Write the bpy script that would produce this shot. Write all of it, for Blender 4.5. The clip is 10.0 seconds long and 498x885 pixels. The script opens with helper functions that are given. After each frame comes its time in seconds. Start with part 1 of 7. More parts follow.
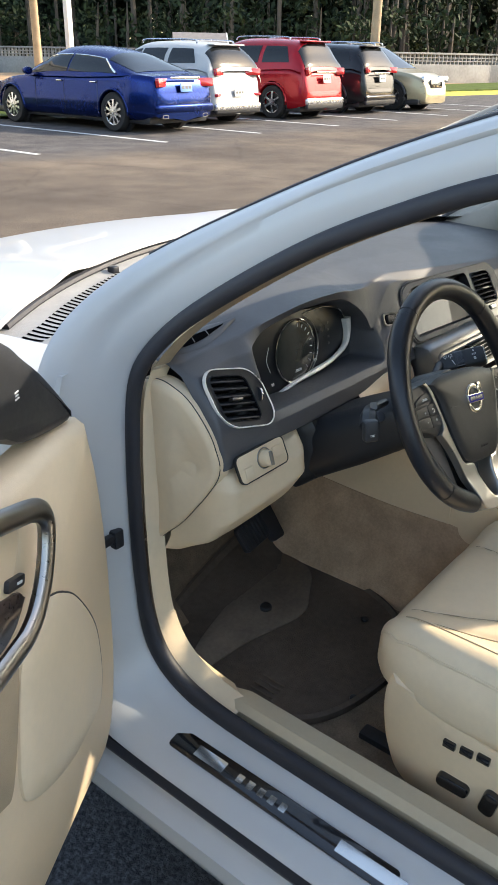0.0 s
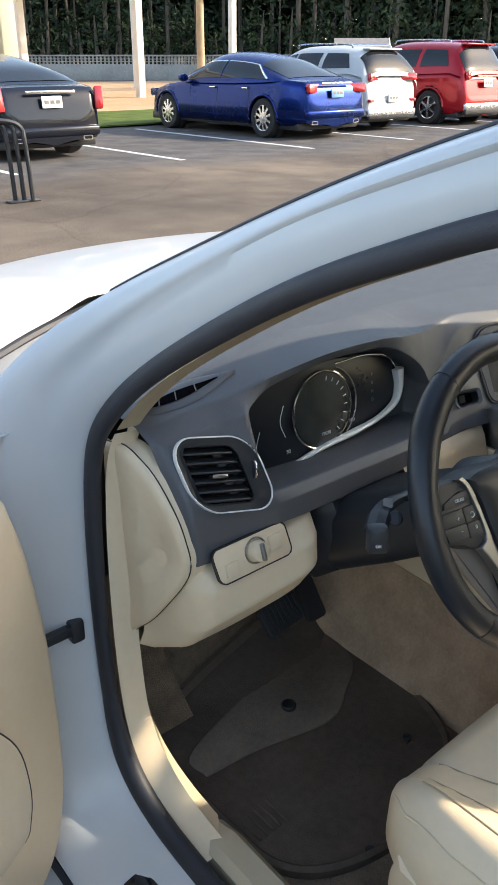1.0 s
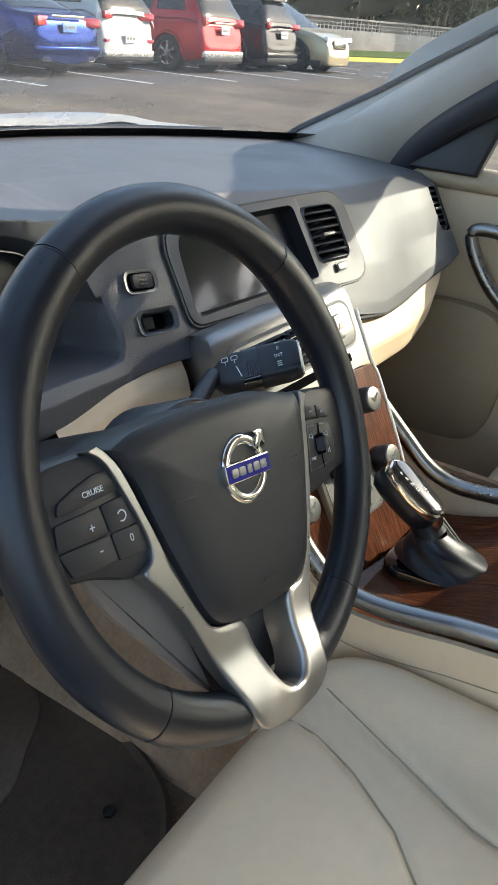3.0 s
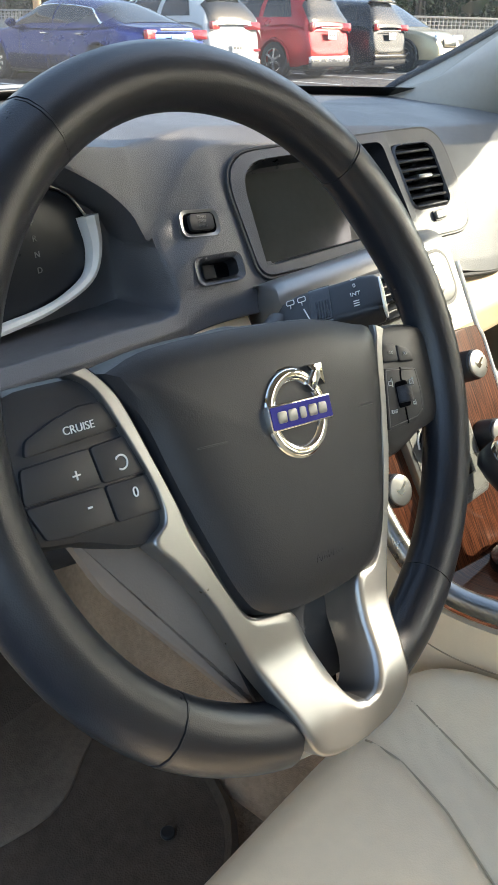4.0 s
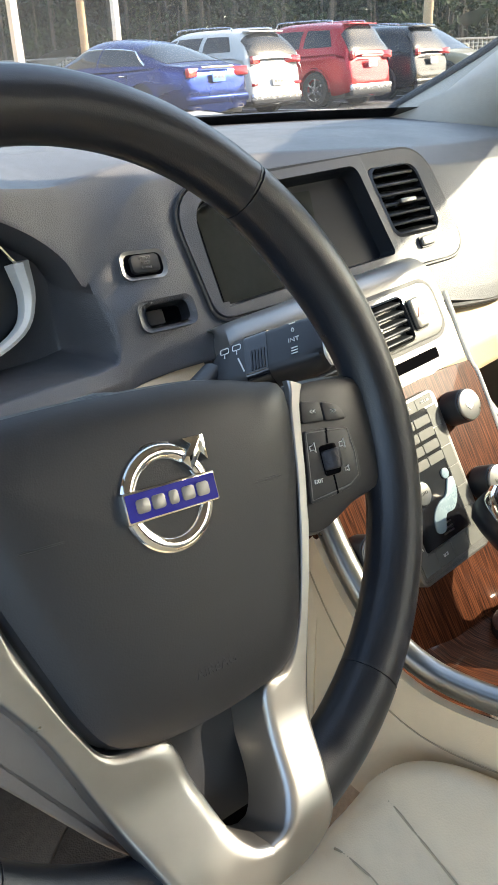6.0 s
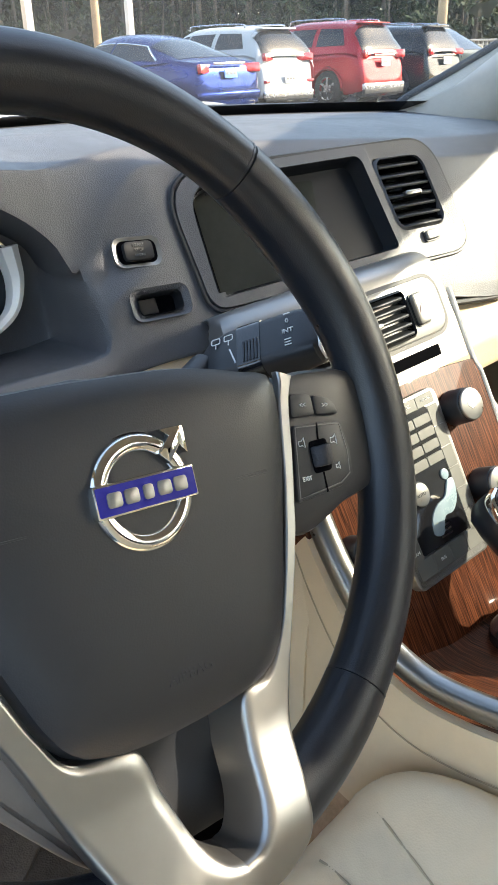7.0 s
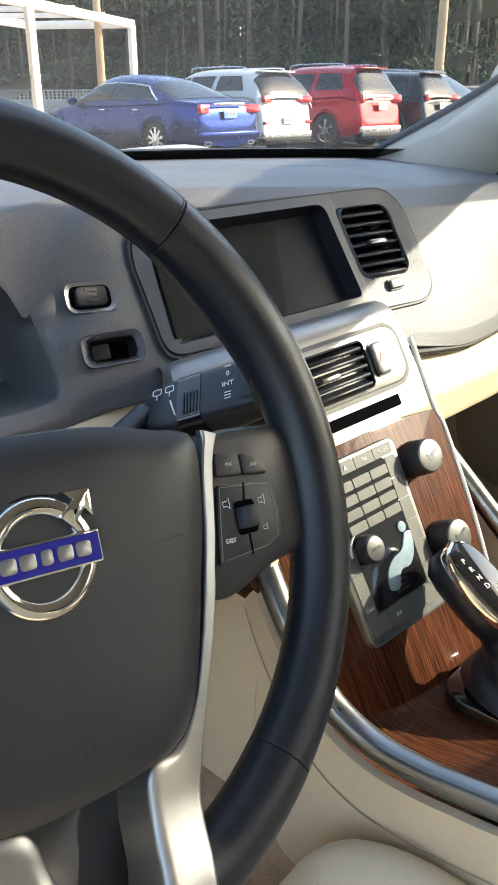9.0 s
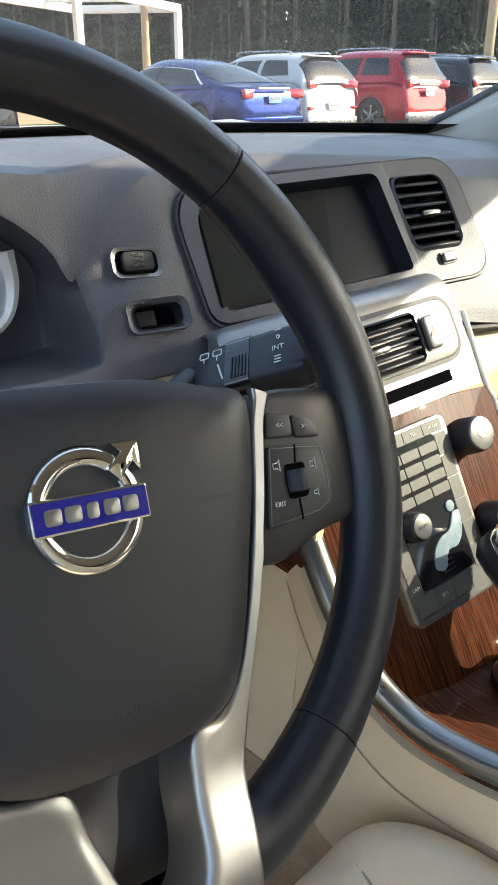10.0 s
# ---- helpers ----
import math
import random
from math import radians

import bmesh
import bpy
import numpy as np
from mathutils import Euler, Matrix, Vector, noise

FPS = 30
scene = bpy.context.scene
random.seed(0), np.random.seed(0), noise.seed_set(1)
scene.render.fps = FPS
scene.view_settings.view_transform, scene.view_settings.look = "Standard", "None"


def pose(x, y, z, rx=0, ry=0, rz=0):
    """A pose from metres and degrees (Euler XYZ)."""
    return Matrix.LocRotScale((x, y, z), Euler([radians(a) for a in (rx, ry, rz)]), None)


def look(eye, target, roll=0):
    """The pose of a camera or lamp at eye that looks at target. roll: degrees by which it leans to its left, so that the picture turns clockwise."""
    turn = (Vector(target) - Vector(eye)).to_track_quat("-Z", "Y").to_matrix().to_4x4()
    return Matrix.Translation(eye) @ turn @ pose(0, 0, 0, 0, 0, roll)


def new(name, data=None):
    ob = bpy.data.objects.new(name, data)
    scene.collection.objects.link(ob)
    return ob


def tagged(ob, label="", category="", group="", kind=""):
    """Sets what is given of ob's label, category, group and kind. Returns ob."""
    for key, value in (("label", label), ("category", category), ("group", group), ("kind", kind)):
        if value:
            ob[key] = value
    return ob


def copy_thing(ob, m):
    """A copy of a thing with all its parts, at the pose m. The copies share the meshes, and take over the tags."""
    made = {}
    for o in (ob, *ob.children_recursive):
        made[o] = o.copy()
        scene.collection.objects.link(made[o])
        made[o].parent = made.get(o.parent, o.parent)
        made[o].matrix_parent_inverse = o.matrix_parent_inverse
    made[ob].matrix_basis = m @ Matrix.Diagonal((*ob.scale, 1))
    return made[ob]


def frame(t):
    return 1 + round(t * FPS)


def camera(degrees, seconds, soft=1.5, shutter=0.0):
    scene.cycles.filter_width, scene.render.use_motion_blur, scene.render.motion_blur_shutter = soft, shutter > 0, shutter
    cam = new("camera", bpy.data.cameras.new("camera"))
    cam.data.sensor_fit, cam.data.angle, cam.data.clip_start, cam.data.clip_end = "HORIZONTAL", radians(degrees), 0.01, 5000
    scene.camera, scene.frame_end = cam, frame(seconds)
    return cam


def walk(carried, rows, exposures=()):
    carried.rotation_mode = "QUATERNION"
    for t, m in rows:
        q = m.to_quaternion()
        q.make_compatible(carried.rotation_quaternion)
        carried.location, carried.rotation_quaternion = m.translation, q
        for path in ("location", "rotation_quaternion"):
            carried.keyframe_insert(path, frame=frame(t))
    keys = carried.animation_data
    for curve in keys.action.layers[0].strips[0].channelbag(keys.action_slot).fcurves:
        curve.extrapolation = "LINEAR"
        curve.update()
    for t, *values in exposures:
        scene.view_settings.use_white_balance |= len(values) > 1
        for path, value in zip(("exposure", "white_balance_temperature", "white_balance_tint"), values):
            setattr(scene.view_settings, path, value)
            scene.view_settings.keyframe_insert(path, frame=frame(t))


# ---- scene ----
cam = camera(34.5, 10.0)
PATH = [
    (0, (-1.506, -0.46, 1.385), (-0.099, 0.662, 0.513), 1.0),
    (0.5, (-1.343, -0.402, 1.36), (-0.089, 0.881, 0.476), -0.1),
    (1, (-1.154, -0.408, 1.361), (0.017, 0.965, 0.498), 0.1),
    (1.5, (-1.026, -0.429, 1.351), (0.178, 0.927, 0.507), 0.4),
    (2, (-0.940, -0.351, 1.332), (0.437, 0.810, 0.462), 1.5),
    (2.2, (-0.895, -0.325, 1.314), (0.542, 0.753, 0.433), 1.5),
    (3.3, (-0.737, -0.236, 1.121), (0.788, 0.656, 0.183), 5.4),
    (3.5, (-0.714, -0.234, 1.1), (0.771, 0.717, 0.155), 4.7),
    (4, (-0.673, -0.225, 1.08), (0.696, 0.901, 0.154), 1.2),
    (4.5, (-0.635, -0.238, 1.074), (0.682, 0.977, 0.185), -0.9),
    (5, (-0.616, -0.251, 1.071), (0.687, 0.991, 0.2), -2.4),
    (5.5, (-0.577, -0.246, 1.07), (0.726, 1.001, 0.206), -2.8),
    (6.8, (-0.546, -0.233, 1.062), (0.743, 1.028, 0.198), -1.7),
    (7, (-0.539, -0.233, 1.058), (0.75, 1.026, 0.191), -1.5),
    (7.5, (-0.537, -0.241, 1.067), (0.76, 1.023, 0.218), -1.1),
    (8, (-0.533, -0.24, 1.071), (0.779, 1.024, 0.246), -0.6),
    (8.5, (-0.519, -0.244, 1.068), (0.805, 1.022, 0.265), -0.3),
    (9, (-0.504, -0.247, 1.064), (0.821, 1.026, 0.274), -0.2),
    (9.5, (-0.502, -0.255, 1.068), (0.8, 1.037, 0.27), 0.0),
    (10, (-0.503, -0.236, 1.046), (0.749, 1.092, 0.229), 0.0),
]
EXPOSURES = [(0.0, 1.98, 7700, 10), (1.0, 2.02, 7450, 10), (1.5, 2.10, 7000, 10), (2.0, 2.20, 7800, 10), (3.5, 2.37, 6950, 10), (4.5, 2.82, 7700, 10), (7.5, 2.86, 7450, 10), (10.0, 2.56, 7400, 10)]
walk(cam, [(t, look(eye, target, roll)) for t, eye, target, roll in PATH], exposures=EXPOSURES)

# ---- world, sun ----
SUN = Vector((1.55, -1.05, 1.0)).normalized()      # towards the sun
world = bpy.data.worlds.new("sky")
scene.world = world
world.use_nodes = True
wn = world.node_tree.nodes
sky = wn.new("ShaderNodeTexSky")
sky.sky_type = "NISHITA"
sky.sun_disc = False
sky.sun_elevation = math.asin(SUN.z)
sky.sun_rotation = math.atan2(SUN.x, SUN.y)
sky.air_density, sky.dust_density, sky.ozone_density = 1.0, 1.0, 0.8
wn["Background"].inputs["Strength"].default_value = 0.15
world.node_tree.links.new(sky.outputs["Color"], wn["Background"].inputs["Color"])
sun_data = bpy.data.lights.new("sun", "SUN")
sun_data.energy = 2.0
sun_data.angle = radians(0.6)
sun_data.color = (1.0, 0.94, 0.84)
sun_ob = new("sun", sun_data)
sun_ob.matrix_world = look((30, -20, 20), (30 - SUN.x, -20 - SUN.y, 20 - SUN.z))


# ---- materials ----
def mat(name, color, rough=0.5, metal=0.0, vary=0.12, scale=6.0, grain=0.0, grain_scale=400.0, coat=0.0, rough_vary=0.08,
        tint=None, spec=0.5, piece=0.0):
    """A surface with soft blotches, fine grain relief and uneven gloss."""
    m = bpy.data.materials.new(name)
    m.use_nodes = True
    t = m.node_tree
    b = t.nodes["Principled BSDF"]
    b.inputs["Metallic"].default_value = metal
    b.inputs["Coat Weight"].default_value = coat
    b.inputs["Coat Roughness"].default_value = 0.04
    b.inputs["Specular IOR Level"].default_value = spec
    pos = t.nodes.new("ShaderNodeTexCoord")
    big = t.nodes.new("ShaderNodeTexNoise")
    big.inputs["Scale"].default_value = scale
    big.inputs["Detail"].default_value = 6
    fine = t.nodes.new("ShaderNodeTexNoise")
    fine.inputs["Scale"].default_value = scale * 11
    fine.inputs["Detail"].default_value = 3
    for n in (big, fine):
        t.links.new(pos.outputs["Object"], n.inputs["Vector"])
    both = t.nodes.new("ShaderNodeMix")
    both.inputs[0].default_value = 0.35
    t.links.new(big.outputs[0], both.inputs[2])
    t.links.new(fine.outputs[0], both.inputs[3])
    last = both.outputs[0]
    if piece:
        info = t.nodes.new("ShaderNodeObjectInfo")
        add = t.nodes.new("ShaderNodeMix")
        add.inputs[0].default_value = piece
        t.links.new(last, add.inputs[2])
        t.links.new(info.outputs["Random"], add.inputs[3])
        last = add.outputs[0]
    ramp = t.nodes.new("ShaderNodeValToRGB")
    lo = tuple(c * (1 - vary) for c in color)
    hi = tuple(min(1.0, c * (1 + vary)) for c in (tint or color))
    ramp.color_ramp.elements[0].position, ramp.color_ramp.elements[0].color = 0.3, (*lo, 1)
    ramp.color_ramp.elements[1].position, ramp.color_ramp.elements[1].color = 0.7, (*hi, 1)
    t.links.new(last, ramp.inputs[0])
    t.links.new(ramp.outputs[0], b.inputs["Base Color"])
    rr = t.nodes.new("ShaderNodeMapRange")
    rr.inputs[1].default_value, rr.inputs[2].default_value = 0.3, 0.7
    rr.inputs[3].default_value, rr.inputs[4].default_value = max(0.02, rough - rough_vary), min(1, rough + rough_vary)
    t.links.new(both.outputs[0], rr.inputs[0])
    t.links.new(rr.outputs[0], b.inputs["Roughness"])
    if grain:
        g = t.nodes.new("ShaderNodeTexVoronoi")
        g.inputs["Scale"].default_value = grain_scale
        t.links.new(pos.outputs["Object"], g.inputs["Vector"])
        bump = t.nodes.new("ShaderNodeBump")
        bump.inputs["Strength"].default_value = grain
        bump.inputs["Distance"].default_value = 0.002
        t.links.new(g.outputs["Distance"], bump.inputs["Height"])
        t.links.new(bump.outputs[0], b.inputs["Normal"])
    return m


def wood_mat():
    """Glossy walnut veneer: long streaks under a clear coat."""
    m = bpy.data.materials.new("walnut veneer")
    m.use_nodes = True
    t = m.node_tree
    b = t.nodes["Principled BSDF"]
    b.inputs["Roughness"].default_value = 0.45
    b.inputs["Specular IOR Level"].default_value = 0.06
    b.inputs["Coat Weight"].default_value = 0.25
    b.inputs["Coat Roughness"].default_value = 0.02
    pos = t.nodes.new("ShaderNodeTexCoord")
    mp = t.nodes.new("ShaderNodeMapping")
    mp.inputs["Scale"].default_value = (900, 26, 26)
    mp.inputs["Rotation"].default_value = (0, 0.06, 0.12)
    t.links.new(pos.outputs["Object"], mp.inputs[0])
    n = t.nodes.new("ShaderNodeTexNoise")
    n.inputs["Scale"].default_value = 1.0
    n.inputs["Detail"].default_value = 5
    n.inputs["Distortion"].default_value = 0.6
    t.links.new(mp.outputs[0], n.inputs["Vector"])
    r = t.nodes.new("ShaderNodeValToRGB")
    r.color_ramp.elements[0].position, r.color_ramp.elements[0].color = 0.35, (0.020, 0.007, 0.004, 1)
    r.color_ramp.elements[1].position, r.color_ramp.elements[1].color = 0.68, (0.155, 0.052, 0.024, 1)
    e = r.color_ramp.elements.new(0.52)
    e.color = (0.080, 0.025, 0.012, 1)
    t.links.new(n.outputs[0], r.inputs[0])
    t.links.new(r.outputs[0], b.inputs["Base Color"])
    return m


def glass_mat(name, tint=(1, 1, 1), dark=0.0, dust=0.0):
    """Thin automotive glass: mostly clear, a mirror at grazing angles, with a film of dust."""
    m = bpy.data.materials.new(name)
    m.use_nodes = True
    t = m.node_tree
    t.nodes.clear()
    out = t.nodes.new("ShaderNodeOutputMaterial")
    clear = t.nodes.new("ShaderNodeBsdfTransparent")
    clear.inputs[0].default_value = (*[c * (1 - dark) for c in tint], 1)
    gloss = t.nodes.new("ShaderNodeBsdfGlossy")
    gloss.inputs["Roughness"].default_value = 0.015
    fr = t.nodes.new("ShaderNodeFresnel")
    fr.inputs["IOR"].default_value = 1.5
    mix = t.nodes.new("ShaderNodeMixShader")
    t.links.new(fr.outputs[0], mix.inputs[0])
    t.links.new(clear.outputs[0], mix.inputs[1])
    t.links.new(gloss.outputs[0], mix.inputs[2])
    film = t.nodes.new("ShaderNodeBsdfDiffuse")
    film.inputs[0].default_value = (.8, .8, .78, 1)
    tc = t.nodes.new("ShaderNodeTexCoord")
    dn = t.nodes.new("ShaderNodeTexNoise")
    dn.inputs["Scale"].default_value = 5.0
    dn.inputs["Detail"].default_value = 6
    t.links.new(tc.outputs["Object"], dn.inputs["Vector"])
    dr = t.nodes.new("ShaderNodeMapRange")
    dr.inputs[1].default_value, dr.inputs[2].default_value = .3, .75
    dr.inputs[3].default_value, dr.inputs[4].default_value = dust * .6, dust * 1.4
    t.links.new(dn.outputs[0], dr.inputs[0])
    dusty = t.nodes.new("ShaderNodeMixShader")
    t.links.new(dr.outputs[0], dusty.inputs[0])
    t.links.new(mix.outputs[0], dusty.inputs[1])
    t.links.new(film.outputs[0], dusty.inputs[2])
    t.links.new(dusty.outputs[0], out.inputs[0])
    return m


def paint(name, color, rough=0.25, metal=0.0):
    return mat(name, color, rough=rough, metal=metal, vary=0.04, scale=1.5, coat=0.32, rough_vary=0.04, spec=0.25)


M = {
    "white_paint": mat("white pearl paint", (0.52, 0.52, 0.515), 0.42, 0.0, 0.03, 2.0, coat=0.38, rough_vary=0.05),
    "cream": mat("cream trim plastic", (0.72, 0.57, 0.39), 0.5, 0, 0.05, 9, grain=0.12, grain_scale=900, spec=0.4),
    "leather": mat("cream seat leather", (0.735, 0.595, 0.415), 0.42, 0, 0.06, 8, grain=0.10, grain_scale=800, spec=0.45),
    "charcoal": mat("charcoal soft dash skin", (0.078, 0.080, 0.088), 0.46, 0, 0.08, 10, grain=0.16, grain_scale=900, spec=0.58),
    "black": mat("black plastic", (0.0175, 0.019, 0.0225), 0.45, 0, 0.12, 12, grain=0.06, grain_scale=1200),
    "black_leather": mat("black wheel leather", (0.011, 0.013, 0.018), 0.34, 0, 0.15, 14, grain=0.07, grain_scale=1300),
    "rubber": mat("black rubber seal", (0.022, 0.023, 0.030), 0.55, 0, 0.2, 20, grain=0.15, grain_scale=700),
    "gloss_black": mat("gloss black", (0.010, 0.010, 0.012), 0.12, 0, 0.1, 10, coat=0.6, rough_vary=0.04),
    "silver": mat("satin silver trim", (0.31, 0.305, 0.295), 0.30, 1.0, 0.05, 12, rough_vary=0.05),
    "spoke_silver": mat("satin painted silver", (0.30, 0.295, 0.285), 0.31, 0.90, 0.05, 12, rough_vary=0.06),
    "silver_plastic": mat("pale silver stack plastic", (0.29, 0.285, 0.275), 0.36, 0.75, 0.05, 14, rough_vary=0.05),
    "bright_ring": mat("bright satin ring", (0.82, 0.82, 0.80), 0.32, 0.25, 0.04, 12, rough_vary=0.05),
    "chrome": mat("chrome", (0.80, 0.78, 0.73), 0.07, 1.0, 0.03, 10, rough_vary=0.04),
    "carpet": mat("brown carpet", (0.245, 0.18, 0.127), 0.95, 0, 0.35, 30, grain=1.0, grain_scale=500, spec=0.1),
    "mat": mat("worn brown floor mat", (0.105, 0.080, 0.062), 0.8, 0, 0.40, 7, grain=0.35, grain_scale=450, spec=0.25),
    "mat_pad": mat("rubbed heel pad", (0.185, 0.145, 0.112), 0.75, 0, 0.3, 11, grain=0.25, grain_scale=500, spec=0.25),
    "tan_trim": mat("tan pillar trim", (0.42, 0.33, 0.22), 0.65, 0, 0.08, 10, grain=0.2, grain_scale=700),
    "pillar_grey": mat("grey pillar cloth", (0.40, 0.365, 0.32), 0.8, 0, 0.06, 12, grain=0.3, grain_scale=900, spec=0.2),
    "screen_black": mat("matt black screen surround", (0.010, 0.012, 0.016), 0.32, 0, 0.1, 10, spec=0.3),
    "grey_trim": mat("grey headliner trim", (0.42, 0.41, 0.39), 0.8, 0, 0.06, 12, grain=0.3, grain_scale=900, spec=0.2),
    "button": mat("grey keypad button", (0.120, 0.118, 0.108), 0.50, 0.1, 0.06, 40, piece=0.15),
    "dark_button": mat("dark soft button", (0.020, 0.021, 0.024), 0.45, 0, 0.1, 30, grain=0.03, grain_scale=1500),
    "ink": mat("white printed ink", (0.72, 0.72, 0.70), 0.6, 0, 0.04, 60),
    "emblem_blue": mat("blue enamel", (0.012, 0.014, 0.24), 0.40, 0.0, 0.1, 80, spec=0.2),
    "lcd": mat("dark lcd glass", (0.030, 0.033, 0.030), 0.09, 0, 0.15, 12, coat=0.3),
    "pale_blue": mat("pale blue lens", (0.24, 0.32, 0.36), 0.3, 0, 0.05, 50),
    "taupe": mat("dark taupe lower trim", (0.29, 0.230, 0.185), 0.6, 0, 0.12, 8, grain=0.05, grain_scale=800, spec=0.35),
    "carpet_tan": mat("rubbed tan carpet", (0.49, 0.345, 0.235), 0.95, 0, 0.28, 16, grain=0.6, grain_scale=600, spec=0.1),
    "cowl_pale": mat("weathered pale grey cowl plastic", (0.30, 0.295, 0.285), 0.6, 0, 0.15, 9, grain=0.2, grain_scale=500),
    "cowl_grey": mat("faded grey plastic", (0.16, 0.155, 0.15), 0.7, 0, 0.15, 12),
    # black without gloss that holds the slots' shade in its colour
    "void": mat("unlit slot black", (0.004, 0.004, 0.005), 1.0, 0, 0.1, 10, spec=0.0),
    "sill_beige": mat("beige sill trim plastic", (0.50, 0.41, 0.285), 0.55, 0, 0.06, 9, grain=0.15, grain_scale=900, spec=0.4),
    "walnut": wood_mat(),
    "glass": glass_mat("windscreen glass", (0.93, 0.96, 0.95), dust=0.25),
    "side_glass": glass_mat("side glass", (0.80, 0.86, 0.84), dust=0.03),
    "dark_glass": mat("dark tinted car glass", (0.012, 0.014, 0.016), 0.06, 0, 0.1, 3, rough_vary=0.02, spec=0.35),
    "tyre": mat("tyre rubber", (0.018, 0.018, 0.019), 0.8, 0, 0.2, 20),
    "alloy": mat("bright alloy wheel", (0.60, 0.61, 0.63), 0.25, 0.9, 0.05, 10),
}


# ---- building blocks ----
def thing(name, label, category, group="", kind="", at=(0, 0, 0)):
    ob = new(name)
    ob.empty_display_size = 0.1
    ob.location = at
    return tagged(ob, label, category, group, kind)


def part(name, bm, material, parent=None, label="", smooth=True, angle=40):
    me = bpy.data.meshes.new(name)
    bm.normal_update()
    if smooth:
        lim = radians(angle)
        for f in bm.faces:
            f.smooth = True
        for e in bm.edges:
            if len(e.link_faces) != 2 or e.calc_face_angle(0) > lim:
                e.smooth = False
    bm.to_mesh(me)
    bm.free()
    for m in material if isinstance(material, (list, tuple)) else (material,):
        me.materials.append(m)
    ob = new(name, me)
    if parent is not None:
        ob.parent = parent
        up = parent
        off = Vector((0, 0, 0))
        while up is not None:
            off += up.location
            up = up.parent
        ob.matrix_parent_inverse = Matrix.Translation(-off)
    if label:
        ob["label"] = label
    return ob


def moved(bm, m):
    bmesh.ops.transform(bm, matrix=m, verts=bm.verts)
    return bm


def join(*bms):
    out = bms[0]
    for b in bms[1:]:
        me = bpy.data.meshes.new("tmp")
        b.to_mesh(me)
        out.from_mesh(me)
        bpy.data.meshes.remove(me)
        b.free()
    return out


def box(sx, sy, sz, bevel=0.0, seg=2, at=(0, 0, 0)):
    bm = bmesh.new()
    bmesh.ops.create_cube(bm, size=1)
    bmesh.ops.scale(bm, vec=(sx, sy, sz), verts=bm.verts)
    if bevel:
        bmesh.ops.bevel(bm, geom=bm.edges[:], offset=bevel, segments=seg, profile=0.5, affect="EDGES")
    bmesh.ops.translate(bm, vec=at, verts=bm.verts)
    return bm


def cyl(r, h, seg=32, bevel=0.0, r2=None, at=(0, 0, 0)):
    """A disc or drum along z, its base at z = 0."""
    bm = bmesh.new()
    bmesh.ops.create_cone(bm, cap_ends=True, segments=seg, radius1=r, radius2=r if r2 is None else r2, depth=h)
    bmesh.ops.translate(bm, vec=(0, 0, h / 2), verts=bm.verts)
    if bevel:
        rim = [e for e in bm.edges if len(e.link_faces) == 2 and e.calc_face_angle(0) > 0.7]
        bmesh.ops.bevel(bm, geom=rim, offset=bevel, segments=3, profile=0.5, affect="EDGES")
    bmesh.ops.translate(bm, vec=at, verts=bm.verts)
    return bm


def grid(fn, nu, nv, close_u=False, close_v=False):
    """A surface from fn(u, v) with u and v from 0 to 1."""
    bm = bmesh.new()
    rows = [[bm.verts.new(fn(i / (nu if close_u else nu - 1), j / (nv if close_v else nv - 1))) for j in range(nv)] for i in range(nu)]
    for i in range(nu if close_u else nu - 1):
        for j in range(nv if close_v else nv - 1):
            a, b = rows[i], rows[(i + 1) % nu]
            bm.faces.new((a[j], b[j], b[(j + 1) % nv], a[(j + 1) % nv]))
    return bm


def thick(bm, d):
    """Gives an open sheet thickness d along its normals."""
    bm.normal_update()
    bmesh.ops.solidify(bm, geom=bm.faces[:], thickness=d)
    bmesh.ops.recalc_face_normals(bm, faces=bm.faces[:])
    return bm


def smooth_line(pts, n):
    """Catmull-Rom through pts, n points in all."""
    p = np.array(pts, float)
    q = np.vstack([2 * p[0] - p[1], p, 2 * p[-1] - p[-2]])
    out = []
    for s in np.linspace(0, len(p) - 1, n):
        i = min(int(s), len(p) - 2)
        t = s - i
        a, b, c, d = q[i], q[i + 1], q[i + 2], q[i + 3]
        out.append(0.5 * (2 * b + (c - a) * t + (2 * a - 5 * b + 4 * c - d) * t * t + (3 * b - a - 3 * c + d) * t ** 3))
    return [Vector(v) for v in out]


def tube(pts, radius, seg=12, closed=False, flat=1.0, up=(0, 0, 1), caps=True):
    """A round or oval bar along pts; radius may be a number or one for each point."""
    pts = [Vector(p) for p in pts]
    n = len(pts)
    rs = [radius] * n if isinstance(radius, (int, float)) else list(radius)
    bm = bmesh.new()
    rings = []
    for i, p in enumerate(pts):
        a = pts[(i - 1) % n] if closed or i else p
        b = pts[(i + 1) % n] if closed or i < n - 1 else p
        d = (b - a).normalized()
        side = d.cross(Vector(up))
        side = side.normalized() if side.length > 1e-5 else Vector((1, 0, 0))
        top = side.cross(d).normalized()
        rings.append([bm.verts.new(p + rs[i] * (math.cos(w) * side + flat * math.sin(w) * top))
                      for w in (2 * math.pi * k / seg for k in range(seg))])
    for i in range(n if closed else n - 1):
        a, b = rings[i], rings[(i + 1) % n]
        for k in range(seg):
            bm.faces.new((a[k], a[(k + 1) % seg], b[(k + 1) % seg], b[k]))
    if caps and not closed:
        bm.faces.new(rings[0])
        bm.faces.new(rings[-1][::-1])
    bmesh.ops.recalc_face_normals(bm, faces=bm.faces[:])
    return bm


